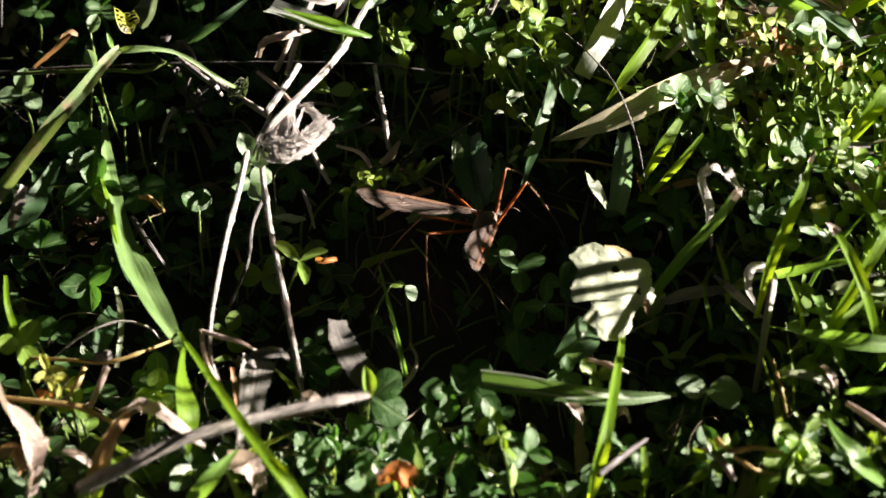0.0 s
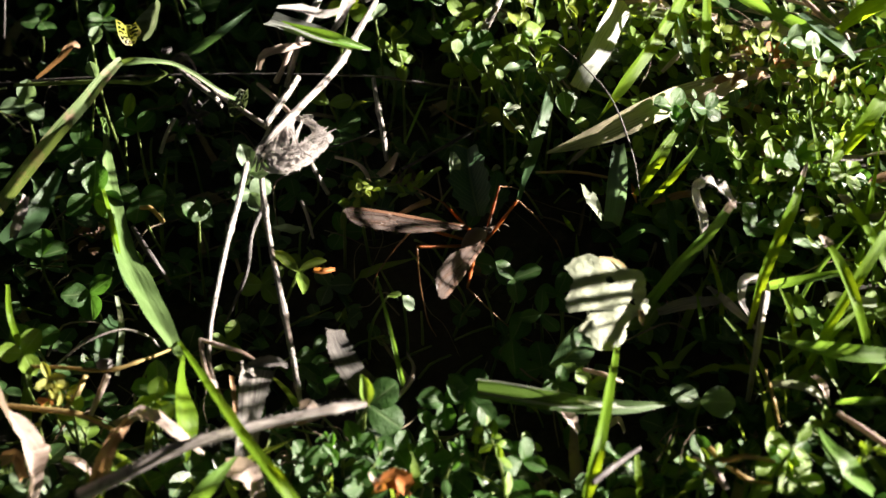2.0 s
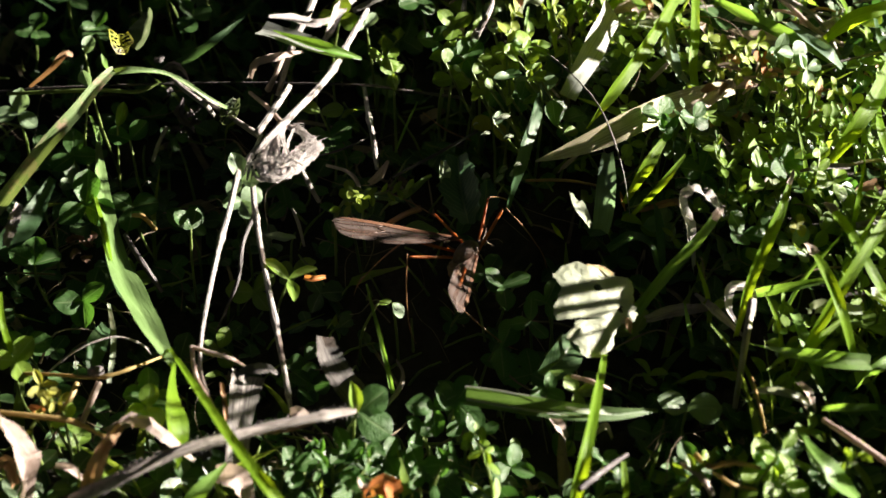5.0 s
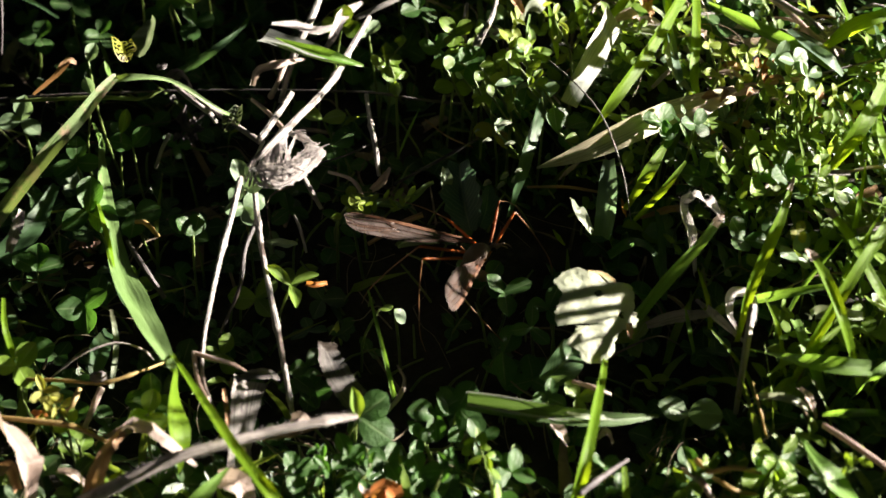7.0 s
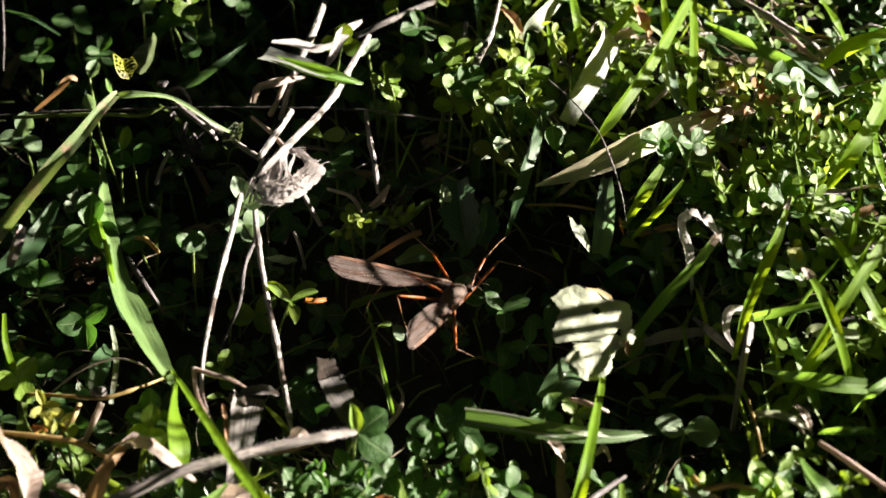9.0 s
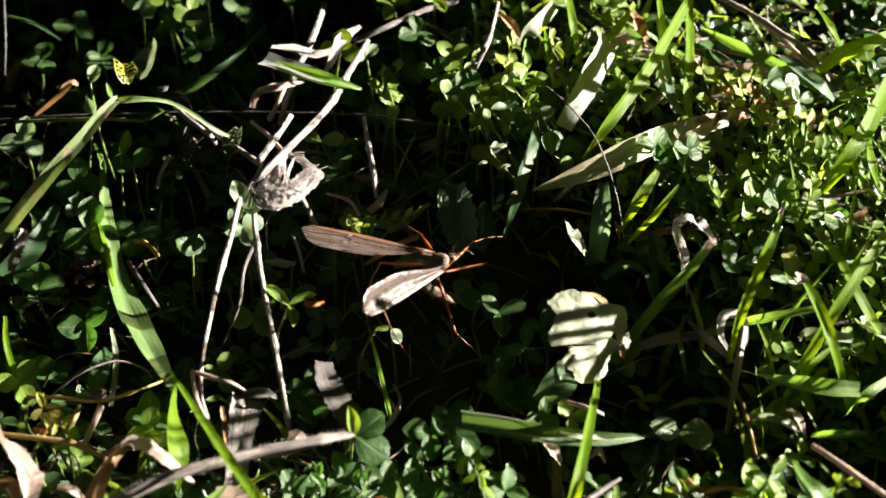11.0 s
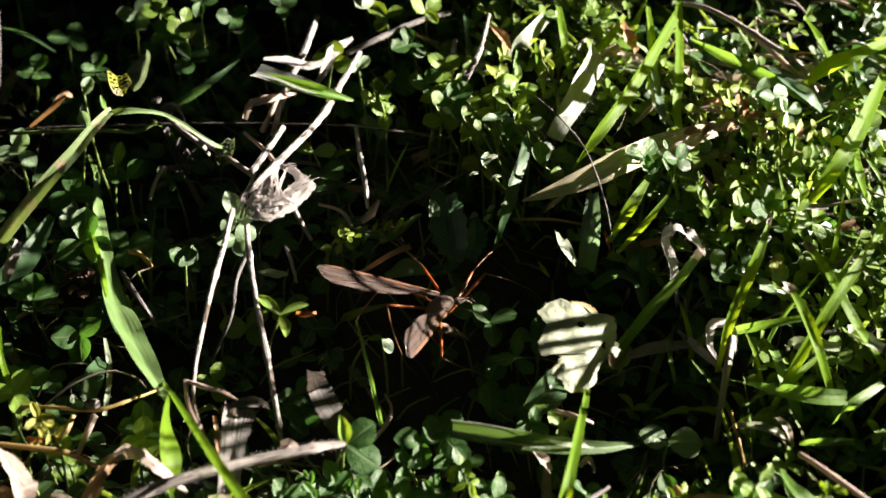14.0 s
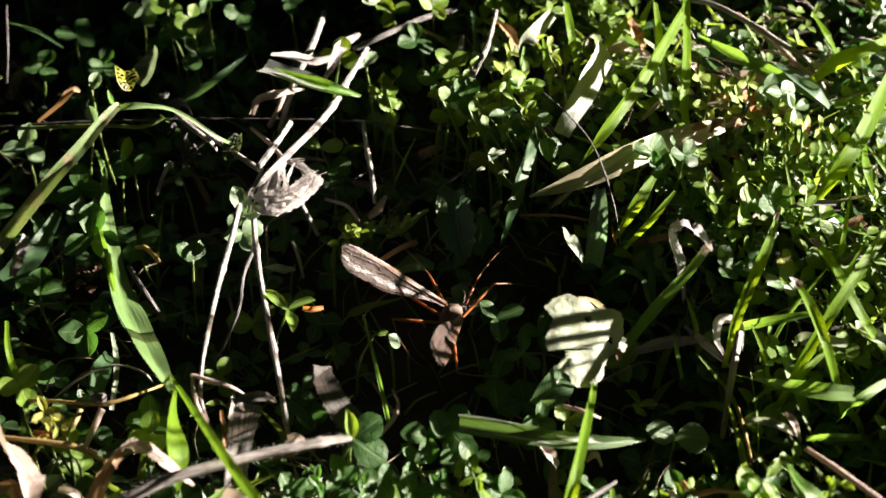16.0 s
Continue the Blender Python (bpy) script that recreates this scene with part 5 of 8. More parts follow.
        part("fibre", tube_into(bmesh.new(), [tuple(start), tuple(start + out * 0.5), tuple(start + out * rnd.uniform(0.8, 1.5))], (0.3, 0.1), steps=4, sides=4, seed=k), M_TUFT, root)
    return root


dried_tuft((-27.4, 9.2, 23.0))


# ---- pale ragged leaf ----
def ragged_leaf(label):
    """A pale torn leaf with two holes and ragged lobes, draped over a grass stem."""
    top, low = Vector((24.3, -18.8, 25.0)), Vector((23.7, -33.8, 19.5))
    down = low - top
    across = Vector((1, 0.3, -0.32))
    normal = down.cross(across).normalized()
    normal = -normal if normal.z < 0 else normal
    left_marks = (0, 0.05, 0.115, 0.217, 0.25, 0.385, 0.445, 0.54, 0.59, 0.615, 0.685, 0.795, 0.825, 0.87, 0.96, 1.0)
    left = (-5.3, -5.6, -6.8, -5.8, -5.4, -6.1, -6.5, -6.2, -5.7, -2.8, -3.9, -4.9, -4.0, -2.7, -2.2, -1.2)
    right_marks = (0, 0.03, 0.055, 0.125, 0.15, 0.163, 0.235, 0.355, 0.435, 0.535, 0.64, 0.657, 0.75, 0.87, 0.93, 1.0)
    right = (-2.6, -1.0, 0.8, 2.7, 3.2, 6.0, 7.3, 7.0, 6.6, 7.3, 6.8, 4.3, 3.5, 3.0, 2.9, 1.0)
    bm = bmesh.new()
    uv = bm.loops.layers.uv.verify()
    nx, ny = 40, 56
    grid = {}
    for j in range(ny + 1):
        v = j / ny
        a, b = np.interp(v, left_marks, left), np.interp(v, right_marks, right)
        a += 0.35 * noise.noise((v * 30, 1.0, 0.0)) + 0.15 * noise.noise((v * 80, 1.0, 4.0))
        b += 0.55 * noise.noise((v * 26, 2.0, 0.0)) + 0.25 * noise.noise((v * 80, 2.0, 4.0))
        for i in range(nx + 1):
            x = a + (b - a) * i / nx
            top_edge = 0.7 * noise.noise((x * 0.5, 0.2, 5.0)) * (1 - v) ** 3
            waves = 0.35 * math.sin(v * 11.5 + 0.25 * x) + 0.14 * math.sin(v * 23 + 0.5 * x + 1) + 0.45 * noise.noise((x * 0.35, v * 5, 9.0)) + 0.12 * noise.noise((x * 1.3, v * 22, 3.0)) - 0.018 * x * x
            grid[i, j] = bm.verts.new((top + across * x + down * v + down.normalized() * top_edge + normal * waves) * MM)
    for i in range(nx):
        for j in range(ny):
            x = (grid[i, j].co / MM - top).dot(across)
            v = (j + 0.5) / ny
            if ((x + 0.6) / 0.8) ** 2 + ((v - 0.27) / 0.04) ** 2 < 1 or ((x - 3.2) / 0.5) ** 2 + ((v - 0.5) / 0.04) ** 2 < 1 or (x < -2.2 and 0.585 < v < 0.61):
                continue
            f = bm.faces.new((grid[i, j], grid[i, j + 1], grid[i + 1, j + 1], grid[i + 1, j]))
            for loop, q in zip(f.loops, ((i, j), (i, j + 1), (i + 1, j + 1), (i + 1, j))):
                loop[uv].uv = (q[0] / nx, q[1] / ny)
    bmesh.ops.delete(bm, geom=[v for v in bm.verts if not v.link_faces], context="VERTS")
    leaf = tagged(part("ragged_leaf", bm, M_CREAM), label, "leaf")

    def on(x, v, lift=0.3):
        return tuple(top + across * x + down * v + normal * lift)

    part("withered_edge", ribbon_into(bmesh.new(), [on(-1.5, 0.03), on(0.6, 0.06), on(2.2, 0.11), on(3.0, 0.15)], (0.3, 0.7, 0.6, 0.2), steps=10, cols=3, ragged=0.3), M_STEM_YELLOW, leaf, "thin yellow withered edge")
    part("torn_tab", ribbon_into(bmesh.new(), [on(5.2, 0.6), on(5.4, 0.68), on(5.6, 0.77)], (1.2, 1.3, 0.3), steps=8, cols=3, ragged=0.3), M_STRAW_BROWN, leaf, "small brown torn tab")
    return leaf


ragged_leaf("cream-white torn dead leaf with two holes on a stem")


# ---- broad leaves ----
def broad_leaf(points, widths, label, material=None, eaten=0.0, face=(0.4, -0.45, 0.8), scallop=0.0):
    count[0] += 1
    widths = np.interp(np.linspace(0, 1, len(points)), np.linspace(0, 1, len(widths)), widths)
    bm = ribbon_into(bmesh.new(), points, widths, fold=0.3, steps=22, cols=14 if eaten else 8, seed=count[0], face=face)
    if eaten:
        rnd = random.Random(6)
        bm.faces.ensure_lookup_table()
        gone = [f for k, f in enumerate(bm.faces) if k % 14 not in (0, 6, 7, 13) and (k // 14) % 3 and rnd.random() < eaten]
        bmesh.ops.delete(bm, geom=gone, context="FACES")
    if scallop:
        bm.verts.ensure_lookup_table()
        for k in range(23):
            row = bm.verts[k * 9:k * 9 + 9]
            mid, grow = row[4].co.copy(), 1 + scallop * math.sin(k * 1.55)
            for v in row:
                v.co = mid + (v.co - mid) * grow
    for v in bm.verts:
        v.co += Vector((0, 0, 0.0005 * noise.noise(v.co * 420)))
    return tagged(part("broad_leaf", bm, material or M_BROAD), label, "leaf", "broad leaves")


broad_leaf([(4.7, 11.5, 3.0), (3.8, 13.4, 6.0), (3.0, 17.2, 8.0), (2.7, 24.3, 8.0)], (2.1, 6.2, 6.8, 3.6), "blue-green broad leaf, darkened as shaded, with a scalloped edge", M_BROAD_BLUE, face=(-0.15, -0.6, 0.75), scallop=0.1)
# Pale lobe paints the lit left edge of the leaf above.
broad_leaf([(0.3, 17.8, 6.0), (0.3, 18.7, 9.0), (0.1, 21.5, 9.4)], (1.5, 2.5, 1.2), "small pale lobe giving a broad leaf its sunlit edge", M_BROAD_PALE)
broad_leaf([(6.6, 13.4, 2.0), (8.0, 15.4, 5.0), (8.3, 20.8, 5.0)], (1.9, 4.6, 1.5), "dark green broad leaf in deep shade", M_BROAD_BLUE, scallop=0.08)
broad_leaf([(-8.6, 7.4, 3.0), (-4.5, 7.1, 6.0), (-0.9, 7.9, 4.0)], (1.0, 3.2, 1.0), "dark green broad leaf in deep shade", M_BROAD)
broad_leaf([(-31.9, 5.7, 6.0), (-28.7, 4.4, 7.0), (-26.4, 6.2, 5.0)], (0.4, 1.6, 0.3), "small narrow grey-green leaf", M_BROAD_PALE)
broad_leaf([(-58.2, 43.2, 18.0), (-57.1, 44.8, 20.0), (-56.8, 48.9, 20.0), (-57.1, 54.6, 18.0)], (1.5, 4.9, 5.2, 1.6), "dull worn grey-green leaf with a pale rim", M_BROAD_WORN, face=(-0.4, -0.6, 0.7))
broad_leaf([(-59.1, 39.4, 20.0), (-59.5, 39.6, 22.0), (-60.8, 43.3, 22.0)], (0.8, 4.2, 3.8), "yellow leaf eaten to a lace of veins", M_YELLOW, eaten=0.75)
broad_leaf([(-40.5, 25.5, 15.0), (-38.9, 26.4, 17.0), (-38.1, 31.4, 16.0)], (1.0, 3.6, 1.4), "brown-green withered leaf eaten to a net", M_BROAD_DARK, eaten=0.5, face=(-0.2, -0.6, 0.7))
broad_leaf([(45.0, 52.2, 13.9), (40.4, 52.4, 15.9), (37.6, 57.5, 13.9)], (1.5, 4.0, 1.5), "silvery pale leaf below grass", M_BROAD_PALE)
broad_leaf([(-9.7, 12.9, 7.0), (-6.1, 13.8, 9.0), (-2.0, 18.2, 9.0)], (1.0, 1.4, 0.6), "narrow bright green pointed leaf", M_BROAD_BRIGHT)
broad_leaf([(-17.8, 12.3, 9.0), (-13.6, 10.7, 11.0), (-6.6, 12.9, 8.0)], (1.2, 1.8, 0.8), "narrow green leaf in shade", M_BROAD)
broad_leaf([(16.3, -29.2, 9.0), (20.0, -26.9, 12.0), (22.3, -20.3, 10.0)], (3.0, 5.4, 1.5), "dark green leaf with a sunlit edge", M_BROAD)

# ---- clover leaves ----
clover((-13.2, -44.2, 19.0), 5.4, -42, (-0.1, -0.5, 0.85), M_CLOVER, leaves=2, sizes=(1.1, 1.0), spread=85, label="large dark green clover leaf with pale undersides")
# The lighter leaf copy makes this one leaflet look lit through.
clover((-13.6, -44.4, 18.6), 5.2, 118, (0.3, -0.7, 0.6), M_CLOVER_BRIGHT, leaves=1, slim=0.6, label="upright clover leaflet coloured as if lit through by the sun")
clover((-25.8, -13.1, 15.0), 5.6, 150, (0.1, -0.3, 0.9), M_CLOVER_BRIGHT, spread=130, sizes=(1.0, 1.0, 0.95), slim=0.48, label="bright green narrow clover leaf on a stem")
clover((-62.6, 5.3, 14.0), 5.9, 98, (0.0, -0.6, 0.8), M_CLOVER, spread=122, sizes=(1.1, 0.95, 1.1), slim=1.05, label="large dark green clover leaf with a light mark")
clover((-56.4, 12.8, 6.0), 4.6, 30, (0.1, -0.5, 0.85), M_CLOVER, spread=120)
clover((-81.3, 37.6, 7.0), 4.6, 80, (0, -0.6, 0.8), M_CLOVER_PALE, spread=118, label="pale green clover leaf on a creeping stem")
clover((-72.6, 0.8, 4.0), 5.2, 95, (0, -0.3, 0.9), M_CLOVER, spread=70)
clover((-67.0, 40.6, 19.0), 3.8, 80, (0, -0.6, 0.8), M_CLOVER_PALE, leaves=1, label="round pale clover leaflet in shade")
clover((-59.1, 23.7, 16.0), 4.6, 85, (0.2, -0.4, 0.85), M_CLOVER_BRIGHT, leaves=1, slim=0.6, label="upright clover leaflet half in the sun")
clover((-57.2, 23.4, 13.0), 4.4, 50, (0, -0.5, 0.85), M_CLOVER, leaves=2)
clover((-44.0, 1.6, 12.0), 4.0, 80, (0.2, -0.5, 0.85), M_CLOVER, leaves=2, spread=70)
clover((-65.0, 31.2, 19.0), 3.4, 100, (-0.4, -0.5, 0.7), M_CLOVER_PALE, leaves=1)
clover((-47.1, 11.0, 3.0), 4.4, 60, (0, -0.3, 0.9), M_CLOVER, spread=90)
clover((-63.0, -7.1, 3.0), 5, 290, (-0.1, -0.5, 0.85), M_CLOVER, spread=100)
clover((-69.9, 28.8, 4.0), 4.8, 350, (0, -0.5, 0.85), M_CLOVER)
clover((-35.3, 8.5, 17.0), 4.2, 110, (-0.1, -0.5, 0.8), M_CLOVER_PALE, sizes=(1.2, 0.8, 0.9), label="small bright clover leaf beside a dried tuft")
clover((-35.4, 6.5, 14.0), 4, 300, (0, -0.5, 0.8), M_CLOVER_PALE)
clover((-22.7, 30.8, 13.0), 4.4, 20, (0, -0.4, 0.9), M_CLOVER_BRIGHT, spread=150, leaves=2, label="clover leaf half in sun, half in shade")
clover((-21.3, 30.3, 7.0), 4.8, 280, (0, -0.4, 0.9), M_CLOVER)
clover((-19.5, 49.9, 20.0), 4.2, 90, (0, -0.5, 0.8), M_CLOVER_BRIGHT)
clover((-14.6, 49.8, 18.0), 3.6, 60, (0, -0.6, 0.8), M_CLOVER_PALE, leaves=2)
clover((-11.2, 42.5, 17.0), 4.4, 200, (0.3, -0.4, 0.8), M_CLOVER_BRIGHT)
clover((1.2, 38.1, 20.0), 4, 80, (0, -0.4, 0.9), M_CLOVER_BRIGHT)
clover((2.2, 44.8, 22.0), 4.2, 150, (0, -0.4, 0.9), M_CLOVER_BRIGHT)
clover((4.3, 36.9, 21.0), 4.4, 60, (0, -0.4, 0.9), M_CLOVER)
clover((7.9, 31.2, 19.0), 4, 200, (0, -0.4, 0.9), M_CLOVER_BRIGHT)
broad_leaf([(16.0, 39.8, 22.0), (17.4, 36.9, 24.0), (20.0, 37.4, 23.6)], (1.0, 2.2, 0.6), "glossy oval green leaf in the sun", M_BROAD_BRIGHT)
broad_leaf([(15.7, 40.6, 22.0), (16.3, 41.4, 24.1), (16.2, 44.8, 23.7)], (0.8, 1.7, 0.6), "glossy oval green leaf in the sun", M_BROAD_BRIGHT)
broad_leaf([(15.4, 39.6, 22.0), (13.4, 38.5, 24.0), (11.8, 41.4, 23.0)], (0.8, 2.0, 0.8), "glossy oval green leaf in the sun", M_BROAD)
clover((12.7, 36.5, 22.0), 3.8, 160, (0, -0.4, 0.9), M_CLOVER_BRIGHT, label="bright sunlit clover leaf with oval leaflets")
clover((15.8, 36.5, 24.0), 4, 10, (0.1, -0.4, 0.9), M_CLOVER_BRIGHT, sizes=(1, 0.9, 1))
clover((14.7, 37.6, 12.0), 4.6, 270, (0, -0.5, 0.85), M_CLOVER)
clover((16.5, 34.7, 18.0), 4.6, 340, (0, -0.5, 0.85), M_CLOVER_PALE)
clover((12.6, 63.0, 13.1), 4.2, 90, (0, -0.6, 0.8), M_CLOVER_PALE, leaves=2)
clover((23.0, 30.5, 11.2), 4.8, 30, (0, -0.4, 0.9), M_CLOVER)
clover((9.7, 31.0, 10.0), 4.4, 190, (0, -0.4, 0.9), M_YELLOW, leaves=2, label="yellowing clover leaf in shade")
clover((38.3, 18.5, 23.1), 4.2, 70, (0, -0.4, 0.9), M_CLOVER, spread=120, label="sunlit clover leaf casting shade on itself")
clover((43.8, 15.7, 25.2), 3.2, 80, (0, -0.4, 0.9), M_CLOVER)
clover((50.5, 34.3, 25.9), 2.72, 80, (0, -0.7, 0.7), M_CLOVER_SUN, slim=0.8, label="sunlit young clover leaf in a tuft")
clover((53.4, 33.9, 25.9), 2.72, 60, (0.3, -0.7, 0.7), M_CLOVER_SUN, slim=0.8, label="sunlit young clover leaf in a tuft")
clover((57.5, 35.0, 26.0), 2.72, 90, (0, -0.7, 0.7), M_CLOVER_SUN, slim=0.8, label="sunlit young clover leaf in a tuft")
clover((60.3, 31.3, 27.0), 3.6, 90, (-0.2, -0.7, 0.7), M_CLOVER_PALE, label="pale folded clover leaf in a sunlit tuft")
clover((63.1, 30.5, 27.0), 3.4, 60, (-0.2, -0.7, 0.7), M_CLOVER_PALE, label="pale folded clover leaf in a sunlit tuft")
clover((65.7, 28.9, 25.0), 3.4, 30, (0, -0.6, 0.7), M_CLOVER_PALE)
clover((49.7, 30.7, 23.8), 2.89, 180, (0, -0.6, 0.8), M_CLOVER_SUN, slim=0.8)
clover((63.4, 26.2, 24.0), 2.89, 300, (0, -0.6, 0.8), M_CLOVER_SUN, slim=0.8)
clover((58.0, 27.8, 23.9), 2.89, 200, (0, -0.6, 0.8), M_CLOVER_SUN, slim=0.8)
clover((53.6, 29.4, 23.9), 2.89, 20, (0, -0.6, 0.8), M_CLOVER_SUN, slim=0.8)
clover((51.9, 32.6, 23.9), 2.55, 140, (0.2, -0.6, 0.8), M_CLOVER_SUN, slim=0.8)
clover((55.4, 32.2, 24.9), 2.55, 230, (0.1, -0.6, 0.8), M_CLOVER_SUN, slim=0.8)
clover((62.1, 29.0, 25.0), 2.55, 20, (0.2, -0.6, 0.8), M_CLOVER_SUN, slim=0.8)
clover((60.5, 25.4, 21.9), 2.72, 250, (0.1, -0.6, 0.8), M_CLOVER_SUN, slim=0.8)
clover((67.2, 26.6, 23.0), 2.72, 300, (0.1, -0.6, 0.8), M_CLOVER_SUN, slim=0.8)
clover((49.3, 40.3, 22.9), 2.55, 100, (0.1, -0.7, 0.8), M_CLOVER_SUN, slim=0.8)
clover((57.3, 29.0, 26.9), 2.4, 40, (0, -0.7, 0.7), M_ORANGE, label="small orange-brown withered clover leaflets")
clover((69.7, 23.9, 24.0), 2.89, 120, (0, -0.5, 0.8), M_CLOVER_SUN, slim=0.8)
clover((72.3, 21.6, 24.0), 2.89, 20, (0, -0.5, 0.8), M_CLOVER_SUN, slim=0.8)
clover((50.9, -4.4, 16.7), 4.4, 250, (0, -0.4, 0.9), M_CLOVER)
clover((55.7, -4.5, 16.8), 4.2, 90, (0, -0.4, 0.9), M_CLOVER)
clover((58.7, -7.8, 22.2), 2.3, 80, (0, -0.6, 0.7), M_YELLOW, label="pale yellow-green budding clover shoot")
clover((58.4, -9.4, 19.2), 4.2, 330, (0, -0.5, 0.8), M_CLOVER_PALE)
clover((59.9, 10.3, 18.7), 4.6, 100, (0, -0.4, 0.9), M_CLOVER)
clover((55.2, 8.5, 18.4), 4.6, 120, (0, -0.4, 0.9), M_CLOVER_BRIGHT)
clover((46.1, 12.4, 15.3), 4.4, 190, (0, -0.4, 0.9), M_CLOVER)
clover((67.6, 5.8, 18.9), 4.6, 60, (0, -0.4, 0.9), M_CLOVER_BRIGHT)
clover((38.2, -39.1, 13.0), 5.4, 165, (0, -0.5, 0.8), M_CLOVER_PALE, leaves=2, spread=-145, label="pair of silvery green clover leaflets in dark shade")
clover((7.6, -1.9, 4.0), 4.4, 60, (0, -0.4, 0.9), M_CLOVER)
clover((10.2, -9.3, 9.0), 5.0, 150, (0.15, -0.4, 0.9), M_CLOVER, spread=125, slim=0.8, sizes=(0.9, 1.1, 1.05), label="dark green clover leaf with one sunlit leaflet")
clover((9.8, -18.7, 4.0), 5.6, 270, (0, -0.4, 0.9), M_CLOVER, leaves=2, spread=150)
clover((14.6, -15.6, 7.0), 4.4, 200, (0.1, -0.4, 0.9), M_CLOVER, slim=0.75)
clover((18.0, -7.7, 3.0), 4.4, 60, (0, -0.4, 0.9), M_CLOVER)
clover((-11.1, -13.2, 9.0), 2.6, 10, (0.2, -0.4, 0.85), M_CLOVER_BRIGHT, leaves=1, slim=0.6, label="single small bright clover leaflet")
clover((-8.6, -13.2, 9.0), 2.8, 330, (0.5, -0.5, 0.7), M_CLOVER_PALE, leaves=1, label="single pale clover leaflet facing the sun")
clover((-1.7, -39.5, 14.0), 4.4, 280, (0, -0.5, 0.8), M_CLOVER, label="round dark green clover leaf")
clover((1.9, -37.6, 13.0), 4.8, 60, (0, -0.5, 0.8), M_CLOVER)
clover((-3.9, -43.0, 12.0), 3.4, 140, (0, -0.5, 0.8), M_CLOVER)
clover((5.9, -43.0, 12.0), 3.9, 130, (0, -0.5, 0.8), M_CLOVER, sizes=(1.1, 0.8, 0.8))
clover((-3.8, -51.0, 14.0), 3.6, 250, (0, -0.5, 0.8), M_CLOVER)
clover((2.8, -39.2, 10.0), 3.4, 340, (0, -0.5, 0.8), M_CLOVER)
clover((16.4, -34.0, 11.0), 3.4, 80, (0, -0.5, 0.8), M_CLOVER)
clover((21.4, -34.0, 11.0), 3.2, 20, (0, -0.5, 0.8), M_CLOVER_BRIGHT)
clover((-15.1, -47.8, 14.0), 3.8, 120, (0, -0.5, 0.8), M_CLOVER)
clover((-9.0, -49.6, 15.0), 3.6, 60, (0, -0.5, 0.8), M_CLOVER)
clover((-22.7, -51.7, 15.0), 3.8, 30, (0, -0.5, 0.8), M_CLOVER)
clover((-13.8, -57.3, 17.0), 3.8, 100, (0, -0.5, 0.8), M_CLOVER)
clover((10.0, -51.7, 15.0), 3.8, 90, (0, -0.5, 0.8), M_CLOVER)
clover((47.5, -53.6, 17.6), 4.4, 110, (0, -0.6, 0.8), M_CLOVER_BRIGHT, sizes=(1, 1, 0.9), label="bright rosette of clover leaves")
clover((49.6, -53.6, 18.3), 4.1, 50, (0, -0.6, 0.8), M_CLOVER)
clover((49.7, -57.9, 19.3), 4.1, 320, (0, -0.6, 0.8), M_CLOVER_BRIGHT)
clover((37.4, -50.2, 13.0), 3.9, 110, (0, -0.5, 0.8), M_CLOVER)
clover((37.2, -53.8, 15.0), 3.9, 270, (0, -0.5, 0.8), M_CLOVER)
clover((-47.0, -35.1, 12.0), 4.2, 90, (0, -0.5, 0.8), M_CLOVER)
clover((-47.1, -38.0, 12.0), 4, 200, (0, -0.5, 0.8), M_CLOVER_BRIGHT)
clover((-63.5, -35.8, 15.0), 2.8, 120, (0, -0.5, 0.8), M_YELLOW, slim=0.6, label="withering yellow-green shoot beside a dry stem")
clover((-60.3, -39.2, 15.0), 2.4, 60, (0, -0.5, 0.8), M_YELLOW, slim=0.6, label="withering yellow-green shoot beside a dry stem")
clover((-58.4, -42.5, 15.0), 3, 330, (0, -0.5, 0.8), M_CLOVER_BRIGHT, slim=0.7)
dry_leaf([(-65.0, -39.0, 14.0), (-63.0, -40.7, 15.0), (-61.8, -40.4, 13.0)], (0.8, 1.4, 0.6), M_ORANGE, "small orange-red withered leaf by a stem")
dry_leaf([(-59.4, -49.7, 13.0), (-56.6, -51.7, 15.0), (-54.9, -51.6, 12.0)], (0.8, 1.3, 0.8), M_STRAW_PINK)
clover((-61.8, -38.1, 15.0), 2, 160, (0, -0.5, 0.8), M_YELLOW, label="yellowing clover shoot beside a dry stem")
clover((-69.2, -28.9, 13.0), 4.4, 60, (0, -0.5, 0.8), M_CLOVER_BRIGHT)
clover((-68.1, -25.7, 12.0), 4.6, 140, (0, -0.5, 0.8), M_CLOVER)
clover((-59.8, 80.0, -1.0), 4.8, 80, (0, -0.4, 0.9), M_CLOVER, leaves=2)
clover((-68.3, 84.9, -1.0), 4.2, 60, (0, -0.4, 0.9), M_CLOVER, leaves=2)
clover((-16.7, 11.7, 11.0), 2.6, 100, (0, -0.5, 0.8), M_CLOVER_BRIGHT, label="tiny bright green shoot tip")
clover((-14.2, 11.3, 10.0), 2.6, 160, (0, -0.5, 0.8), M_CLOVER_BRIGHT, label="tiny bright green shoot tip")
clover((-57.9, 77.0, 12.0), 3.8, 90, (0.1, -0.5, 0.85), M_CLOVER_BRIGHT)
clover((-52.1, 72.4, 12.0), 3.8, 200, (0.1, -0.5, 0.85), M_CLOVER_BRIGHT)
clover((-49.1, 78.2, 13.0), 3.8, 20, (0.1, -0.5, 0.85), M_CLOVER)
clover((-62.9, 77.4, 10.0), 4.4, 60, (0.1, -0.5, 0.85), M_CLOVER_PALE)
clover((-41.8, 74.3, 12.0), 4.2, 300, (0.1, -0.5, 0.85), M_CLOVER)
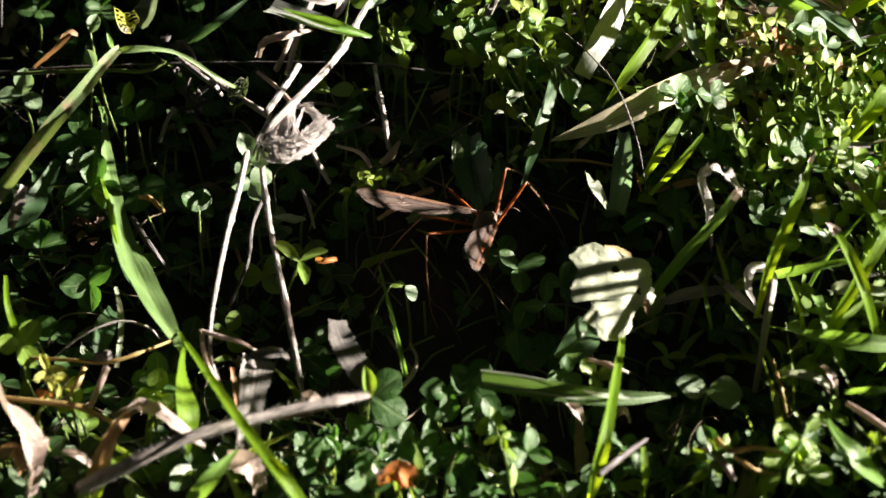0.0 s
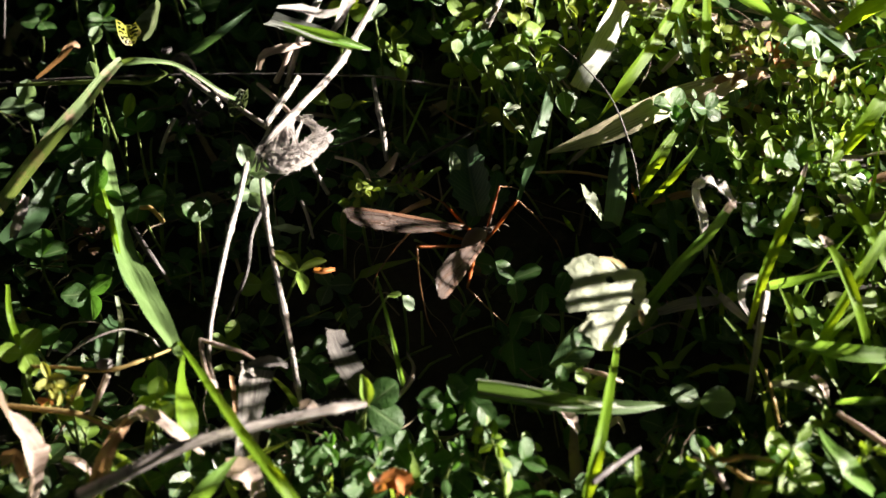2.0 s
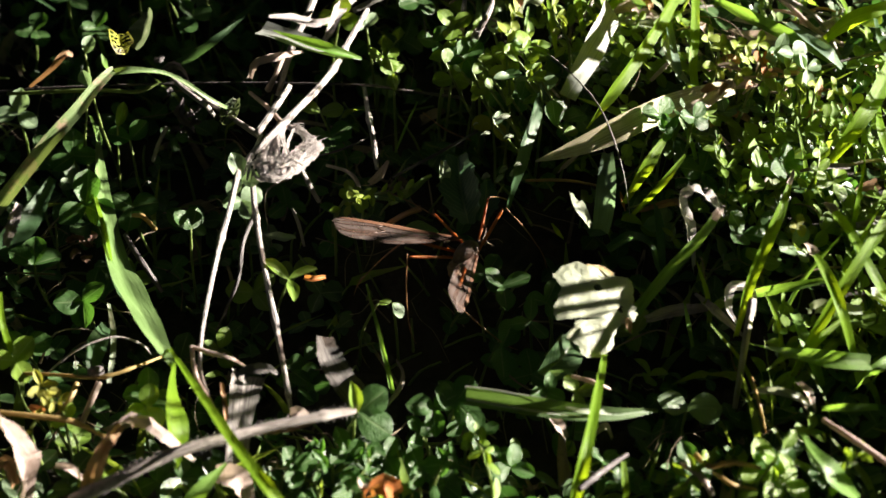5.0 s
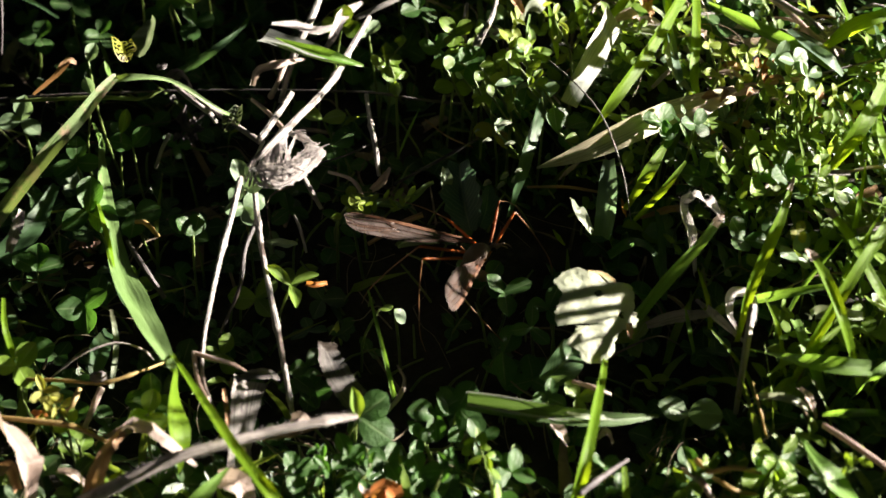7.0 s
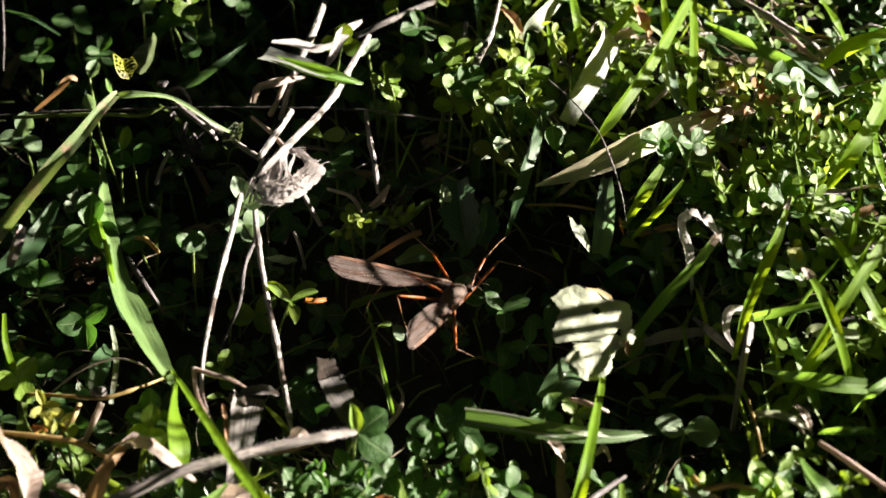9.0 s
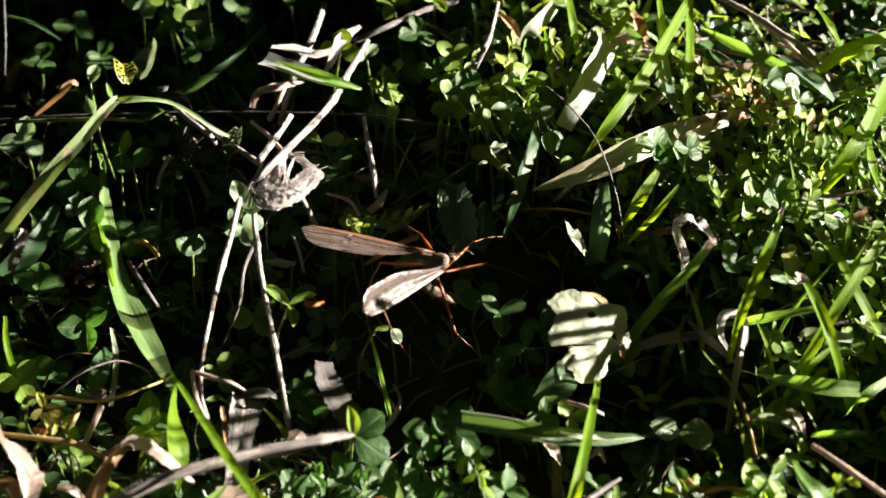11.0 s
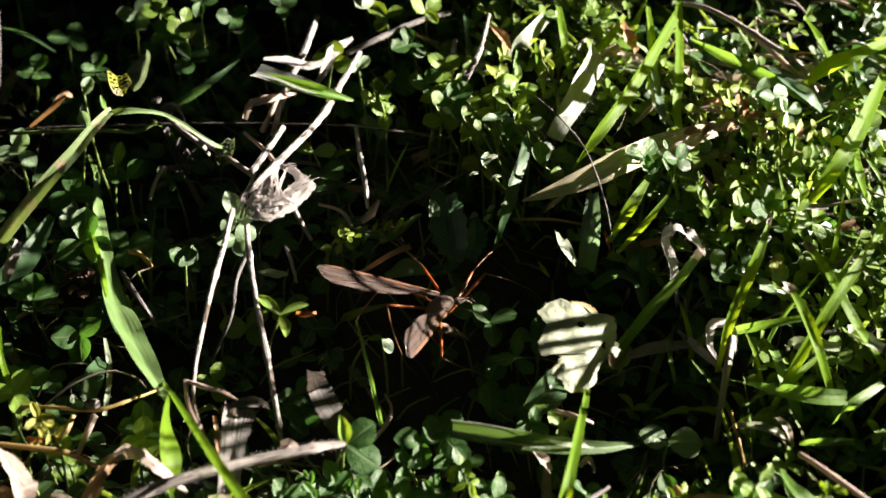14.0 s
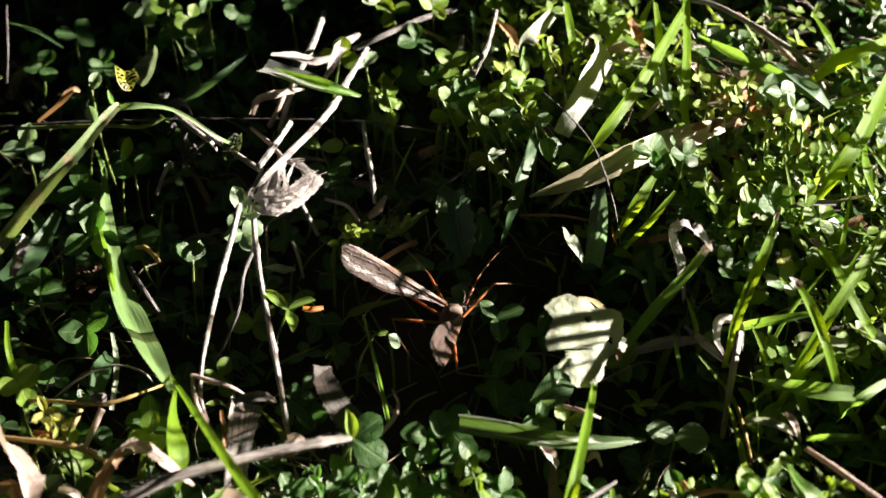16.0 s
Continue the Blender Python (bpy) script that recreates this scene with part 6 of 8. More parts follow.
clover((-50.7, 65.8, 8.0), 4.4, 10, (0.1, -0.5, 0.85), M_CLOVER)
clover((-56.5, 72.0, 9.0), 3.8, 120, (0.1, -0.5, 0.85), M_CLOVER)
clover((-78.3, 78.3, 3.0), 4.6, 80, (0.1, -0.5, 0.85), M_CLOVER)
clover((-84.1, 68.6, 2.0), 4.4, 200, (0.1, -0.5, 0.85), M_CLOVER)
clover((-71.6, 69.9, 2.0), 4.6, 330, (0.1, -0.5, 0.85), M_CLOVER)
clover((-32.0, 77.2, 13.0), 3.8, 40, (0.1, -0.5, 0.85), M_CLOVER)
clover((-9.7, 70.7, 15.0), 4.2, 140, (0.1, -0.5, 0.85), M_CLOVER_BRIGHT)
clover((-5.0, 61.5, 15.0), 4.2, 220, (0.1, -0.5, 0.85), M_CLOVER)
clover((-1.6, 71.3, 16.0), 4.0, 60, (0.1, -0.5, 0.85), M_CLOVER_BRIGHT)
clover((1.7, 35.9, 17.0), 3.8, 100, (0.1, -0.5, 0.85), M_CLOVER_BRIGHT)
clover((-1.5, 47.9, 16.0), 3.8, 300, (0.1, -0.5, 0.85), M_CLOVER)
clover((8.8, 49.9, 20.0), 3.4, 200, (0.1, -0.5, 0.85), M_CLOVER_PALE)
clover((7.0, 36.0, 19.0), 3.6, 320, (0.1, -0.5, 0.85), M_CLOVER_BRIGHT)
dry_leaf([(-16.6, 74.1, 17.0), (-14.7, 69.5, 19.0), (-12.0, 73.8, 17.0)], (1.0, 2.4, 0.8), M_GRASS_PALE, "small white dried leaf in the sun")
dry_leaf([(54.1, 51.7, 16.0), (60.8, 46.3, 18.0), (70.1, 48.6, 16.0)], (1.6, 2.6, 1.6), M_STRAW_PINK, "flat pale dead grass leaf under green blades", face=(0.6, -0.5, 0.6))
dry_leaf([(53.6, 56.5, 15.0), (60.1, 52.6, 17.0), (66.9, 51.8, 15.0)], (1.0, 1.8, 1.0), M_STRAW_PINK, "flat pale dead grass leaf under green blades", face=(0.6, -0.5, 0.6))
dry_leaf([(37.3, 59.9, 22.9), (38.2, 51.5, 24.8), (40.0, 51.2, 20.9)], (1.2, 2.8, 1.4), M_STRAW_BROWN, "brown crumpled dead leaf in the sun", ragged=0.25)
dry_leaf([(47.9, 49.6, 20.0), (48.9, 45.4, 21.9), (50.0, 46.4, 19.0)], (0.8, 1.8, 0.8), M_STRAW_PINK, "small pinkish dead leaf at a grass foot")
dry_leaf([(40.6, 23.2, 19.4), (45.3, 22.1, 22.1), (51.9, 29.0, 20.8)], (1.0, 2.4, 1.6), M_STRAW_PINK, "flat pale dead grass leaf under clover", face=(0.6, -0.5, 0.6))


# ---- leafy sprigs ----
SUNNY = "sunlit leafy sprig with small oval yellow-green leaves"
LOW = "small leafy sprig low among the clover"
sprig([(-18.8, 7.5, 10.0), (-14.8, 8.7, 12.5), (-9.7, 9.1, 13.5), (-4.9, 10.1, 13.5)], 13, 2.9, M_CLOVER_BRIGHT, "creeping sprig of narrow bright green leaves", 0.5, 1)
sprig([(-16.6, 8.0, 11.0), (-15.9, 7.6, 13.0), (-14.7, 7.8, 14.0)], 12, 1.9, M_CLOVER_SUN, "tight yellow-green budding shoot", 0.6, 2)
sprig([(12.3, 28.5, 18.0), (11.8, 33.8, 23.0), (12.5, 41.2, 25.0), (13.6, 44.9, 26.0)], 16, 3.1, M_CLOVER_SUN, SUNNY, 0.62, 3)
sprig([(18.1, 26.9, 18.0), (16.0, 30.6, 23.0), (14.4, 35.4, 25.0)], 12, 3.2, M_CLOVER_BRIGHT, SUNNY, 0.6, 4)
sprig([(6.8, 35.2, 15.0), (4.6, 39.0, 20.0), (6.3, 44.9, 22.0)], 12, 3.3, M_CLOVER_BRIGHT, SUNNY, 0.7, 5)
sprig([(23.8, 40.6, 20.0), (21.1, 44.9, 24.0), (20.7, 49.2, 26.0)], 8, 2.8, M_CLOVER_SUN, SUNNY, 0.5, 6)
sprig([(39.1, 16.3, 19.0), (40.0, 15.3, 24.0), (42.4, 17.0, 26.0)], 8, 2.7, M_CLOVER, "leafy green sprig over a dying grass blade", 0.7, 7)
sprig([(63.9, 5.4, 20.0), (64.8, 7.9, 23.0), (64.1, 11.1, 24.0)], 9, 2.9, M_CLOVER_BRIGHT, SUNNY, 0.7, 8)
sprig([(49.5, 6.5, 19.0), (47.4, 9.0, 22.0), (47.2, 12.0, 23.0)], 9, 2.8, M_CLOVER_BRIGHT, SUNNY, 0.6, 9)
sprig([(-9.3, 39.6, 14.0), (-10.3, 42.7, 17.0), (-7.2, 48.2, 18.0)], 9, 3.3, M_CLOVER_BRIGHT, LOW, 0.75, 10)
sprig([(45.7, -57.7, 17.0), (47.8, -56.0, 21.0), (49.7, -53.4, 22.0)], 8, 4.0, M_CLOVER_BRIGHT, "bright rosette of rounded pale-edged leaves", 0.75, 11)
sprig([(-63.5, -44.6, 15.0), (-60.5, -41.8, 17.0), (-61.7, -38.8, 18.0)], 11, 2.4, M_YELLOW, "withering yellow and reddish shoot", 0.5, 12)
sprig([(-48.4, -33.5, 6.0), (-47.9, -33.5, 10.0), (-48.3, -33.1, 12.0)], 8, 2.6, M_CLOVER, LOW, 0.6, 13)
for k, (stem, material, size) in enumerate((
        ([(-13.2, -55.8, 16.0), (-11.3, -53.5, 18.5), (-11.9, -50.2, 19.0)], M_CLOVER, 2.7), ([(-1.6, -55.9, 16.0), (0.1, -52.7, 18.0), (1.0, -50.4, 18.5)], M_CLOVER, 2.6),
        ([(6.9, -54.9, 16.0), (5.7, -50.7, 17.5), (4.2, -47.4, 18.0)], M_CLOVER_BRIGHT, 3.0), ([(35.7, -56.7, 17.0), (37.1, -56.3, 20.0), (38.5, -54.7, 20.0)], M_CLOVER_BRIGHT, 2.8),
        ([(-19.6, -52.3, 14.0), (-18.3, -50.6, 16.0), (-19.6, -48.2, 17.0)], M_CLOVER, 2.6), ([(57.8, -56.4, 18.0), (58.8, -56.3, 22.0), (62.7, -53.2, 22.0)], M_CLOVER_BRIGHT, 3.0))):
    sprig(stem, 9, size, material, LOW, 0.55, 20 + k)
# Pale scraps added in place of sunlit spots on the leaves.
for k, (x, y, z) in enumerate(((7.6, 12.9, 14.0), (10.0, 12.2, 14.0), (12.6, 12.7, 15.0), (10.7, 13.5, 15.0))):
    dry_leaf([(x - 0.7, y - 0.5, z - 0.5), (x, y, z), (x + 0.8, y + (0.9 if k % 2 else -0.1), z - 0.3)], (0.4, 1.1, 0.4), M_GRASS_PALE, "tiny pale scrap standing in for a sunlit leaf spot", steps=8, face=(0.7, -0.4, 0.6))
dry_leaf([(-23.4, -12.4, 14.6), (-21.8, -13.2, 15.2), (-19.8, -12.0, 14.4)], (0.9, 1.1, 0.6), M_ORANGE, "orange withered tip of a clover leaflet", steps=10)
# Leaflet colours imitate light: lighter copies for lit ones, M_CLOVER for shaded ones.
for x, y, z, size, spin, slim, material in (
        (0.4, 30.8, 25.0, 2.9, 100, 1.0, M_CLOVER_BRIGHT), (3.0, 35.3, 23.0, 3.2, 80, 1.0, M_CLOVER), (14.2, 26.3, 20.0, 4.0, 90, 1.0, M_CLOVER), (8.5, 24.4, 20.0, 3.6, 60, 1.0, M_CLOVER),
        (20.0, 18.4, 21.0, 4.6, 110, 1.0, M_CLOVER), (21.3, 15.2, 22.0, 3.0, 20, 0.8, M_CLOVER_BRIGHT), (15.6, 33.5, 26.0, 4.0, 0, 0.5, M_CLOVER_BRIGHT), (10.6, 29.2, 23.0, 4.2, 10, 0.6, M_CLOVER),
        (5.5, 27.8, 25.0, 2.6, 60, 0.8, M_CLOVER_BRIGHT), (8.6, 23.2, 25.0, 2.4, 130, 0.8, M_CLOVER_BRIGHT), (9.1, 27.4, 24.0, 3.4, 30, 0.6, M_CLOVER_PALE), (15.0, 26.0, 25.0, 3.8, -15, 0.45, M_CLOVER_BRIGHT),
        (17.7, 26.4, 24.5, 3.2, 10, 0.7, M_CLOVER_PALE), (9.3, 17.3, 22.0, 2.8, 90, 0.9, M_CLOVER_PALE), (6.4, 31.9, 25.0, 2.6, 20, 0.7, M_CLOVER_BRIGHT), (3.4, 29.6, 24.0, 2.2, 160, 0.7, M_CLOVER_PALE),
        (11.3, 33.2, 25.0, 2.8, 70, 0.7, M_CLOVER_BRIGHT), (13.7, 30.6, 25.5, 2.8, 150, 0.6, M_CLOVER_BRIGHT)):
    clover((x, y, z), size, spin, (0.2, -0.45, 0.85), material, leaves=1, base=(x + 9, y + 11, ground_height(x + 9, y + 11) - 0.5), slim=slim, label="single oval leaflet on a thin upright stem")
# More pale scraps in place of leaf highlights and lit spots.
for x, y, z, size in ((10.7, 18.6, 23.0, 1.2), (11.5, 14.5, 22.0, 0.9), (7.5, 15.3, 22.0, 0.8), (13.0, 9.6, 20.0, 0.7), (5.9, 20.1, 20.0, 0.5)):
    dry_leaf([(x - size, y - 0.3 * size, z - 0.4), (x, y, z), (x + size, y + 0.4 * size, z - 0.3)], (0.3, 0.9 * size, 0.3), M_GRASS_PALE, "tiny pale scrap standing in for a sunlit leaf spot", steps=8, face=(0.7, -0.4, 0.6))


def scattered_clover():
    """More clover leaves, chosen by chance over the plot, higher and coloured lighter on the bank."""
    rnd = random.Random(91)
    made = 0
    while made < 190:
        x, y = rnd.uniform(-95, 95), rnd.uniform(-52, 92)
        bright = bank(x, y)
        if 38 < x < 92 and 28 < y < 80:
            continue
        if rnd.random() < (0.65 if abs(x - 4) < 26 and -38 < y < 22 else 0.4 if x > 38 and y > -32 else 0.55 if x < -30 and y < 50 else 0.25):
            made += 1
            continue
        made += 1
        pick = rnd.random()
        # Lighter leaf copies grow likelier up the bank, imitating its sunlight.
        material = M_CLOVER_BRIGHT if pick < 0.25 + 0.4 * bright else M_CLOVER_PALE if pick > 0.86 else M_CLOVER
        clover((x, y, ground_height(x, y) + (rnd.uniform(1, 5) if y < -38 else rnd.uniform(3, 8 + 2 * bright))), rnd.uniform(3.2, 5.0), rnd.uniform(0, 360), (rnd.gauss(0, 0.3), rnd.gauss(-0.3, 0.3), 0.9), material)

    for k in range(26):
        x, y = rnd.uniform(-5, 85), rnd.uniform(-58, -36)
        z = ground_height(x, y) + rnd.uniform(5, 11)
        clover((x, y, z), rnd.uniform(2.4, 3.6), rnd.uniform(0, 360), (rnd.gauss(0.2, 0.3), rnd.gauss(-0.3, 0.3), 0.9), rnd.choice((M_CLOVER_BRIGHT, M_CLOVER, M_CLOVER, M_CLOVER)), slim=rnd.uniform(0.6, 1.0))


scattered_clover()
straw([(35.3, -52.7, 17.0), (36.3, -54.8, 19.0), (37.8, -57.6, 20.0), (39.1, -59.6, 19.0)], (0.7, 1.0, 1.1, 0.9), M_STRAW_PINK, "cream creeping clover runner", steps=20)
straw([(39.8, -54.9, 18.0), (40.7, -57.4, 20.0), (42.2, -58.6, 20.0), (45.9, -58.0, 18.0)], (0.6, 0.7, 0.7, 0.5), M_STEM_YELLOW, "pale yellow creeping clover stem", steps=20)
straw([(37.4, -52.3, 19.0), (39.0, -55.3, 20.0), (42.1, -55.8, 21.7), (46.5, -55.7, 20.2)], (0.8, 0.9, 0.8, 0.6), M_STEM_YELLOW, "pale yellow creeping clover stem", steps=20)
straw([(20.5, -32.4, 13.0), (23.3, -36.0, 16.0), (26.2, -35.8, 14.0)], (0.6, 0.8, 0.5), M_STRAW_PINK)
straw([(48.5, -34.8, 15.9), (48.7, -41.3, 17.0), (50.1, -43.3, 12.4)], (0.4, 0.5, 0.4), M_STEM_YELLOW, "thin yellow-green upright stem")


def stem_knot(place):
    """A dark brown withered node on a creeping stem."""
    bm = bmesh.new()
    bmesh.ops.create_icosphere(bm, subdivisions=3, radius=1.0)
    for v in bm.verts:
        v.co = (Vector((v.co.x * 1.3, v.co.y * 1.0, v.co.z * 0.8)) * (1 + 0.3 * noise.noise(v.co * 2.2)) + Vector(place)) * MM
    return tagged(part("stem_knot", bm, M_TWIG), "dark brown withered knot on a creeping stem", "stem")


stem_knot((-55.1, -33.3, 15.5))


def straw_scraps():
    """Short broken straws and curled leaf scraps lying on the sunny bank."""
    rnd = random.Random(63)
    for k in range(24):
        x, y = rnd.uniform(38, 88), rnd.uniform(5, 60)
        a, r = rnd.uniform(-0.5, 0.9), rnd.uniform(3, 10)
        z = ground_height(x, y) + rnd.uniform(3, 8)
        dx, dy = r * math.cos(a), r * math.sin(a)
        pts = [(x, y, z), (x + dx * 0.5, y + dy * 0.5, z + rnd.uniform(0.3, 1.5)), (x + dx, y + dy, z + rnd.uniform(-1.5, 1))]
        if k % 2:
            straw(pts, (0.5, 0.7, 0.4), rnd.choice((M_STRAW_PINK, M_STRAW_BROWN, M_STRAW)), "short broken dry straw on sunlit clover", steps=8)
        else:
            dry_leaf(pts, (0.5, rnd.uniform(1.0, 2.0), 0.4), rnd.choice((M_STRAW_PINK, M_STRAW_BROWN, M_STRAW_BROWN)), "curled brown leaf scrap on sunlit clover", steps=10)

    for k in range(64):
        x, y = rnd.uniform(8, 98), rnd.uniform(46, 96)
        a, q = rnd.uniform(-0.9, 1.2), rnd.uniform(4, 13)
        z = ground_height(x, y) + rnd.uniform(4, 10)
        dx, dy = q * math.cos(a), q * math.sin(a)
        pts = [(x, y, z), (x + dx * 0.5, y + dy * 0.5, z + rnd.uniform(0.3, 2.0)), (x + dx, y + dy, z + rnd.uniform(-2, 1.5))]
        if k % 3:
            straw(pts, (0.4, rnd.uniform(0.5, 0.9), 0.4), rnd.choice((M_STRAW_PINK, M_STRAW_GREY, M_STRAW, M_STRAW_BROWN)), "short broken dry straw on sunlit clover", steps=8)
        else:
            dry_leaf(pts, (0.5, rnd.uniform(1.0, 2.4), 0.4), rnd.choice((M_STRAW_PINK, M_STRAW_GREY, M_GRASS_PALE)), "curled pale leaf scrap on sunlit clover", steps=10, face=(0.6, -0.4, 0.6))


straw_scraps()


def sunlit_scraps():
    """Pale crumpled scraps and straw ends caught under the sunlit clover tuft."""
    rnd = random.Random(8)
    here, there = Vector((48.6, 29.2, 22.7)), Vector((67.3, 26.2, 22.0))
    for k in range(22):
        p = here.lerp(there, rnd.random()) + Vector((0, rnd.uniform(-4, 3.5), rnd.uniform(-1, 2.5)))
        a, q = rnd.uniform(-0.6, 3.6), rnd.uniform(1.5, 4.5)
        way = Vector((math.cos(a), math.sin(a), rnd.uniform(-0.2, 0.5))) * q
        pts = [tuple(p), tuple(p + way * 0.5 + Vector((0, 0, 0.5))), tuple(p + way)]
        if k % 3 == 0:
            straw(pts, (0.4, 0.5, 0.3), M_STRAW_PINK, "short broken dry straw on sunlit clover", steps=8)
        else:
            dry_leaf(pts, (0.5, rnd.uniform(0.9, 2.0), 0.5), rnd.choice((M_STRAW_PINK, M_STRAW_BROWN, M_STRAW_BROWN)), "pale curled leaf scrap on sunlit clover", steps=10)


sunlit_scraps()


# ---- crane fly ----
M_FLY = surface("fly_body", (0.19, 0.125, 0.09), (0.08, 0.052, 0.038), rough=0.55, relief=0.9, grain=2600.0, spots=(0.30, 0.25, 0.21), spot_share=0.1)
M_LEG = surface("fly_leg", (0.40, 0.115, 0.018), (0.22, 0.06, 0.012), (0.7, 0.22, 0.02), 0.3, rough=0.4, relief=0.3, grain=2000.0)
M_SHIN = surface("fly_shin", (0.26, 0.13, 0.06), (0.14, 0.07, 0.035), (0.5, 0.2, 0.05), 0.2, rough=0.4, relief=0.3, grain=2000.0)
M_WING_EDGE = surface("wing_front_edge", (0.16, 0.075, 0.04), (0.08, 0.038, 0.022), rough=0.4, relief=0.2)
M_VEIN = surface("wing_vein", (0.10, 0.05, 0.03), (0.05, 0.026, 0.018), rough=0.4, relief=0.2)
M_EYE = surface("fly_eye", (0.03, 0.025, 0.02), (0.015, 0.012, 0.01), rough=0.25, relief=0.4, grain=6000.0)


def membrane_material():
    n = Nodes("wing_membrane")
    place = n.add("ShaderNodeTexCoord").outputs["Object"]
    cloud = n.ramp(n.noise(260.0, 3.0, place), 0.3, 0.7)
    colour = n.mix(cloud, (0.22, 0.175, 0.16), (0.12, 0.092, 0.082))
    along_wing = n.add("ShaderNodeMapping", Vector=place)
    along_wing.inputs["Scale"].default_value = (1500.0, 90.0, 90.0)
    colour = n.mix(n.ramp(n.noise(1.0, 2.0, along_wing.outputs[0]), 0.45, 0.7), colour, (0.085, 0.05, 0.035))
    ripple = n.add("ShaderNodeBump", Strength=0.35, Distance=0.0004, Height=n.noise(700.0, 2.0, place)).outputs[0]
    film = n.add("ShaderNodeBsdfPrincipled", Base_Color=colour, Roughness=0.3, Normal=ripple)
    n.put(film.inputs["Specular IOR Level"], 0.35)
    glow = n.add("ShaderNodeBsdfTranslucent", Color=(0.45, 0.34, 0.28))
    clear = n.add("ShaderNodeBsdfTransparent", Color=(0.75, 0.66, 0.6))
    one = n.add("ShaderNodeMixShader", Fac=0.3)
    n.put(one.inputs[1], film.outputs[0]), n.put(one.inputs[2], glow.outputs[0])
    two = n.add("ShaderNodeMixShader", Fac=0.5)
    n.put(two.inputs[1], one.outputs[0]), n.put(two.inputs[2], clear.outputs[0])
    n.put(n.out.inputs[0], two.outputs[0])
    return n.mat


M_WING = membrane_material()
WING = 23.0


def wing_half(v):
    """Leading and trailing edge of a wing, in millimetres across, at a share v of its length."""
    cap = math.sqrt(max(0.0, 1 - (max(0.0, v - 0.84) / 0.16) ** 2))
    swell = min(1.0, v / 0.62)
    swell = swell * swell * (3 - 2 * swell)
    return (0.45 + 0.85 * swell) * cap + 0.05, (0.4 + 2.7 * swell) * cap + 0.05


def wing_height(u, v):
    return 0.16 * math.sin(u * 9) * (1 - v * 0.4) + 0.5 * v * v


def build_wing(fly, side):
    """A long narrow brown-grey wing with veins; side is 1 for its left, -1 for its right."""
    bm = bmesh.new()
    n, cols = 40, 8
    rows = []
    for k in range(n + 1):
        v = k / n
        lead, trail = wing_half(v)
        rows.append([bm.verts.new(Vector((side * (lead - (lead + trail) * j / cols), v * WING, wing_height(j / cols, v))) * MM) for j in range(cols + 1)])
    for a, b in zip(rows, rows[1:]):
        for j in range(cols):
            bm.faces.new((a[j], a[j + 1], b[j + 1], b[j]))
    wing = part("wing", bm, M_WING, fly, "long translucent brown-grey veined wing")

    def on(u, v, lift=0.06):
        lead, trail = wing_half(v)
        return (side * (lead - (lead + trail) * u), v * WING, wing_height(u, v) + lift)

    def vein(start, end, u0, u1, curve=0.0, thick=0.12):
        pts = [on(u0 + (u1 - u0) * s + curve * math.sin(math.pi * s), start + (end - start) * s) for s in (0, 0.25, 0.5, 0.75, 1)]
        part("vein", tube_into(bmesh.new(), pts, (thick * 1.35, thick), steps=10, sides=5, rough=0), M_VEIN, wing)

    vein(0.0, 0.97, 0.02, 0.03, 0, 0.2)
    vein(0.02, 0.80, 0.12, 0.06, 0.02, 0.13)
    vein(0.03, 0.62, 0.22, 0.16, 0.03, 0.13)
    vein(0.62, 0.97, 0.16, 0.25, -0.04)
    vein(0.62, 0.99, 0.22, 0.45, -0.03)
    vein(0.05, 0.60, 0.4, 0.42, 0.03, 0.1)
    vein(0.60, 0.98, 0.42, 0.62, 0)
    vein(0.66, 0.96, 0.5, 0.78, 0)
    vein(0.60, 0.68, 0.40, 0.24, 0)
    vein(0.58, 0.88, 0.5, 0.96, 0)
    vein(0.06, 0.70, 0.6, 0.97, 0.05, 0.1)
    vein(0.06, 0.45, 0.8, 0.98, 0.03)
    band = ribbon_into(bmesh.new(), [on(0.1, 0.02, 0.1), on(0.1, 0.3, 0.1), on(0.08, 0.6, 0.1), on(0.07, 0.8, 0.1), on(0.05, 0.95, 0.1)], (0.5, 0.6, 0.6, 0.5, 0.15), steps=24, cols=2, face=(0, 0, 1), fold=0)
    part("wing_edge", band, M_WING_EDGE, wing, "reddish-brown front edge of the wing")
    b = bmesh.new()
    ribbon_into(b, [on(0.06, 0.66, 0.08), on(0.07, 0.70, 0.09), on(0.07, 0.745, 0.08)], (0.2, 0.55, 0.2), steps=6, cols=2, face=(0, 0, 1), fold=0)
    part("wing_spot", b, M_VEIN, wing, "dark brown spot at the wing's edge")
    return wing


def blob(points, widths, **kw):
    return tube_into(bmesh.new(), points, widths, **dict(dict(steps=14, sides=12, rough=0.03), **kw))


def limb(name, length, widths, material, fly, bend=0.0, knots=()):
    pts = [(0, 0, 0), (0, length * 0.5, bend), (0, length, 0)]
    return part(name, tube_into(bmesh.new(), pts, widths, steps=12, sides=6, rough=0.02, knots=knots), material, fly)


FEMUR, SHIN = 10.0, 12.5
HIPS = {"lf": (-0.9, 1.3, -1.2), "rf": (0.6, 1.5, -1.1), "rm": (1.1, 0.6, -1.2), "rh": (1.2, -0.8, -1.2), "lm": (-1.1, 0.0, -1.2), "lh": (-0.8, -1.1, -1.2)}
FEET = {"lf": (-11.0, 16.5, 8.0), "rf": (13.5, 12.5, 8.0), "rm": (19.0, 1.0, 6.0), "rh": (11.5, -17.5, 3.0), "lm": (-14.0, -4.5, 4.0), "lh": (-4.5, -14.5, 3.0)}


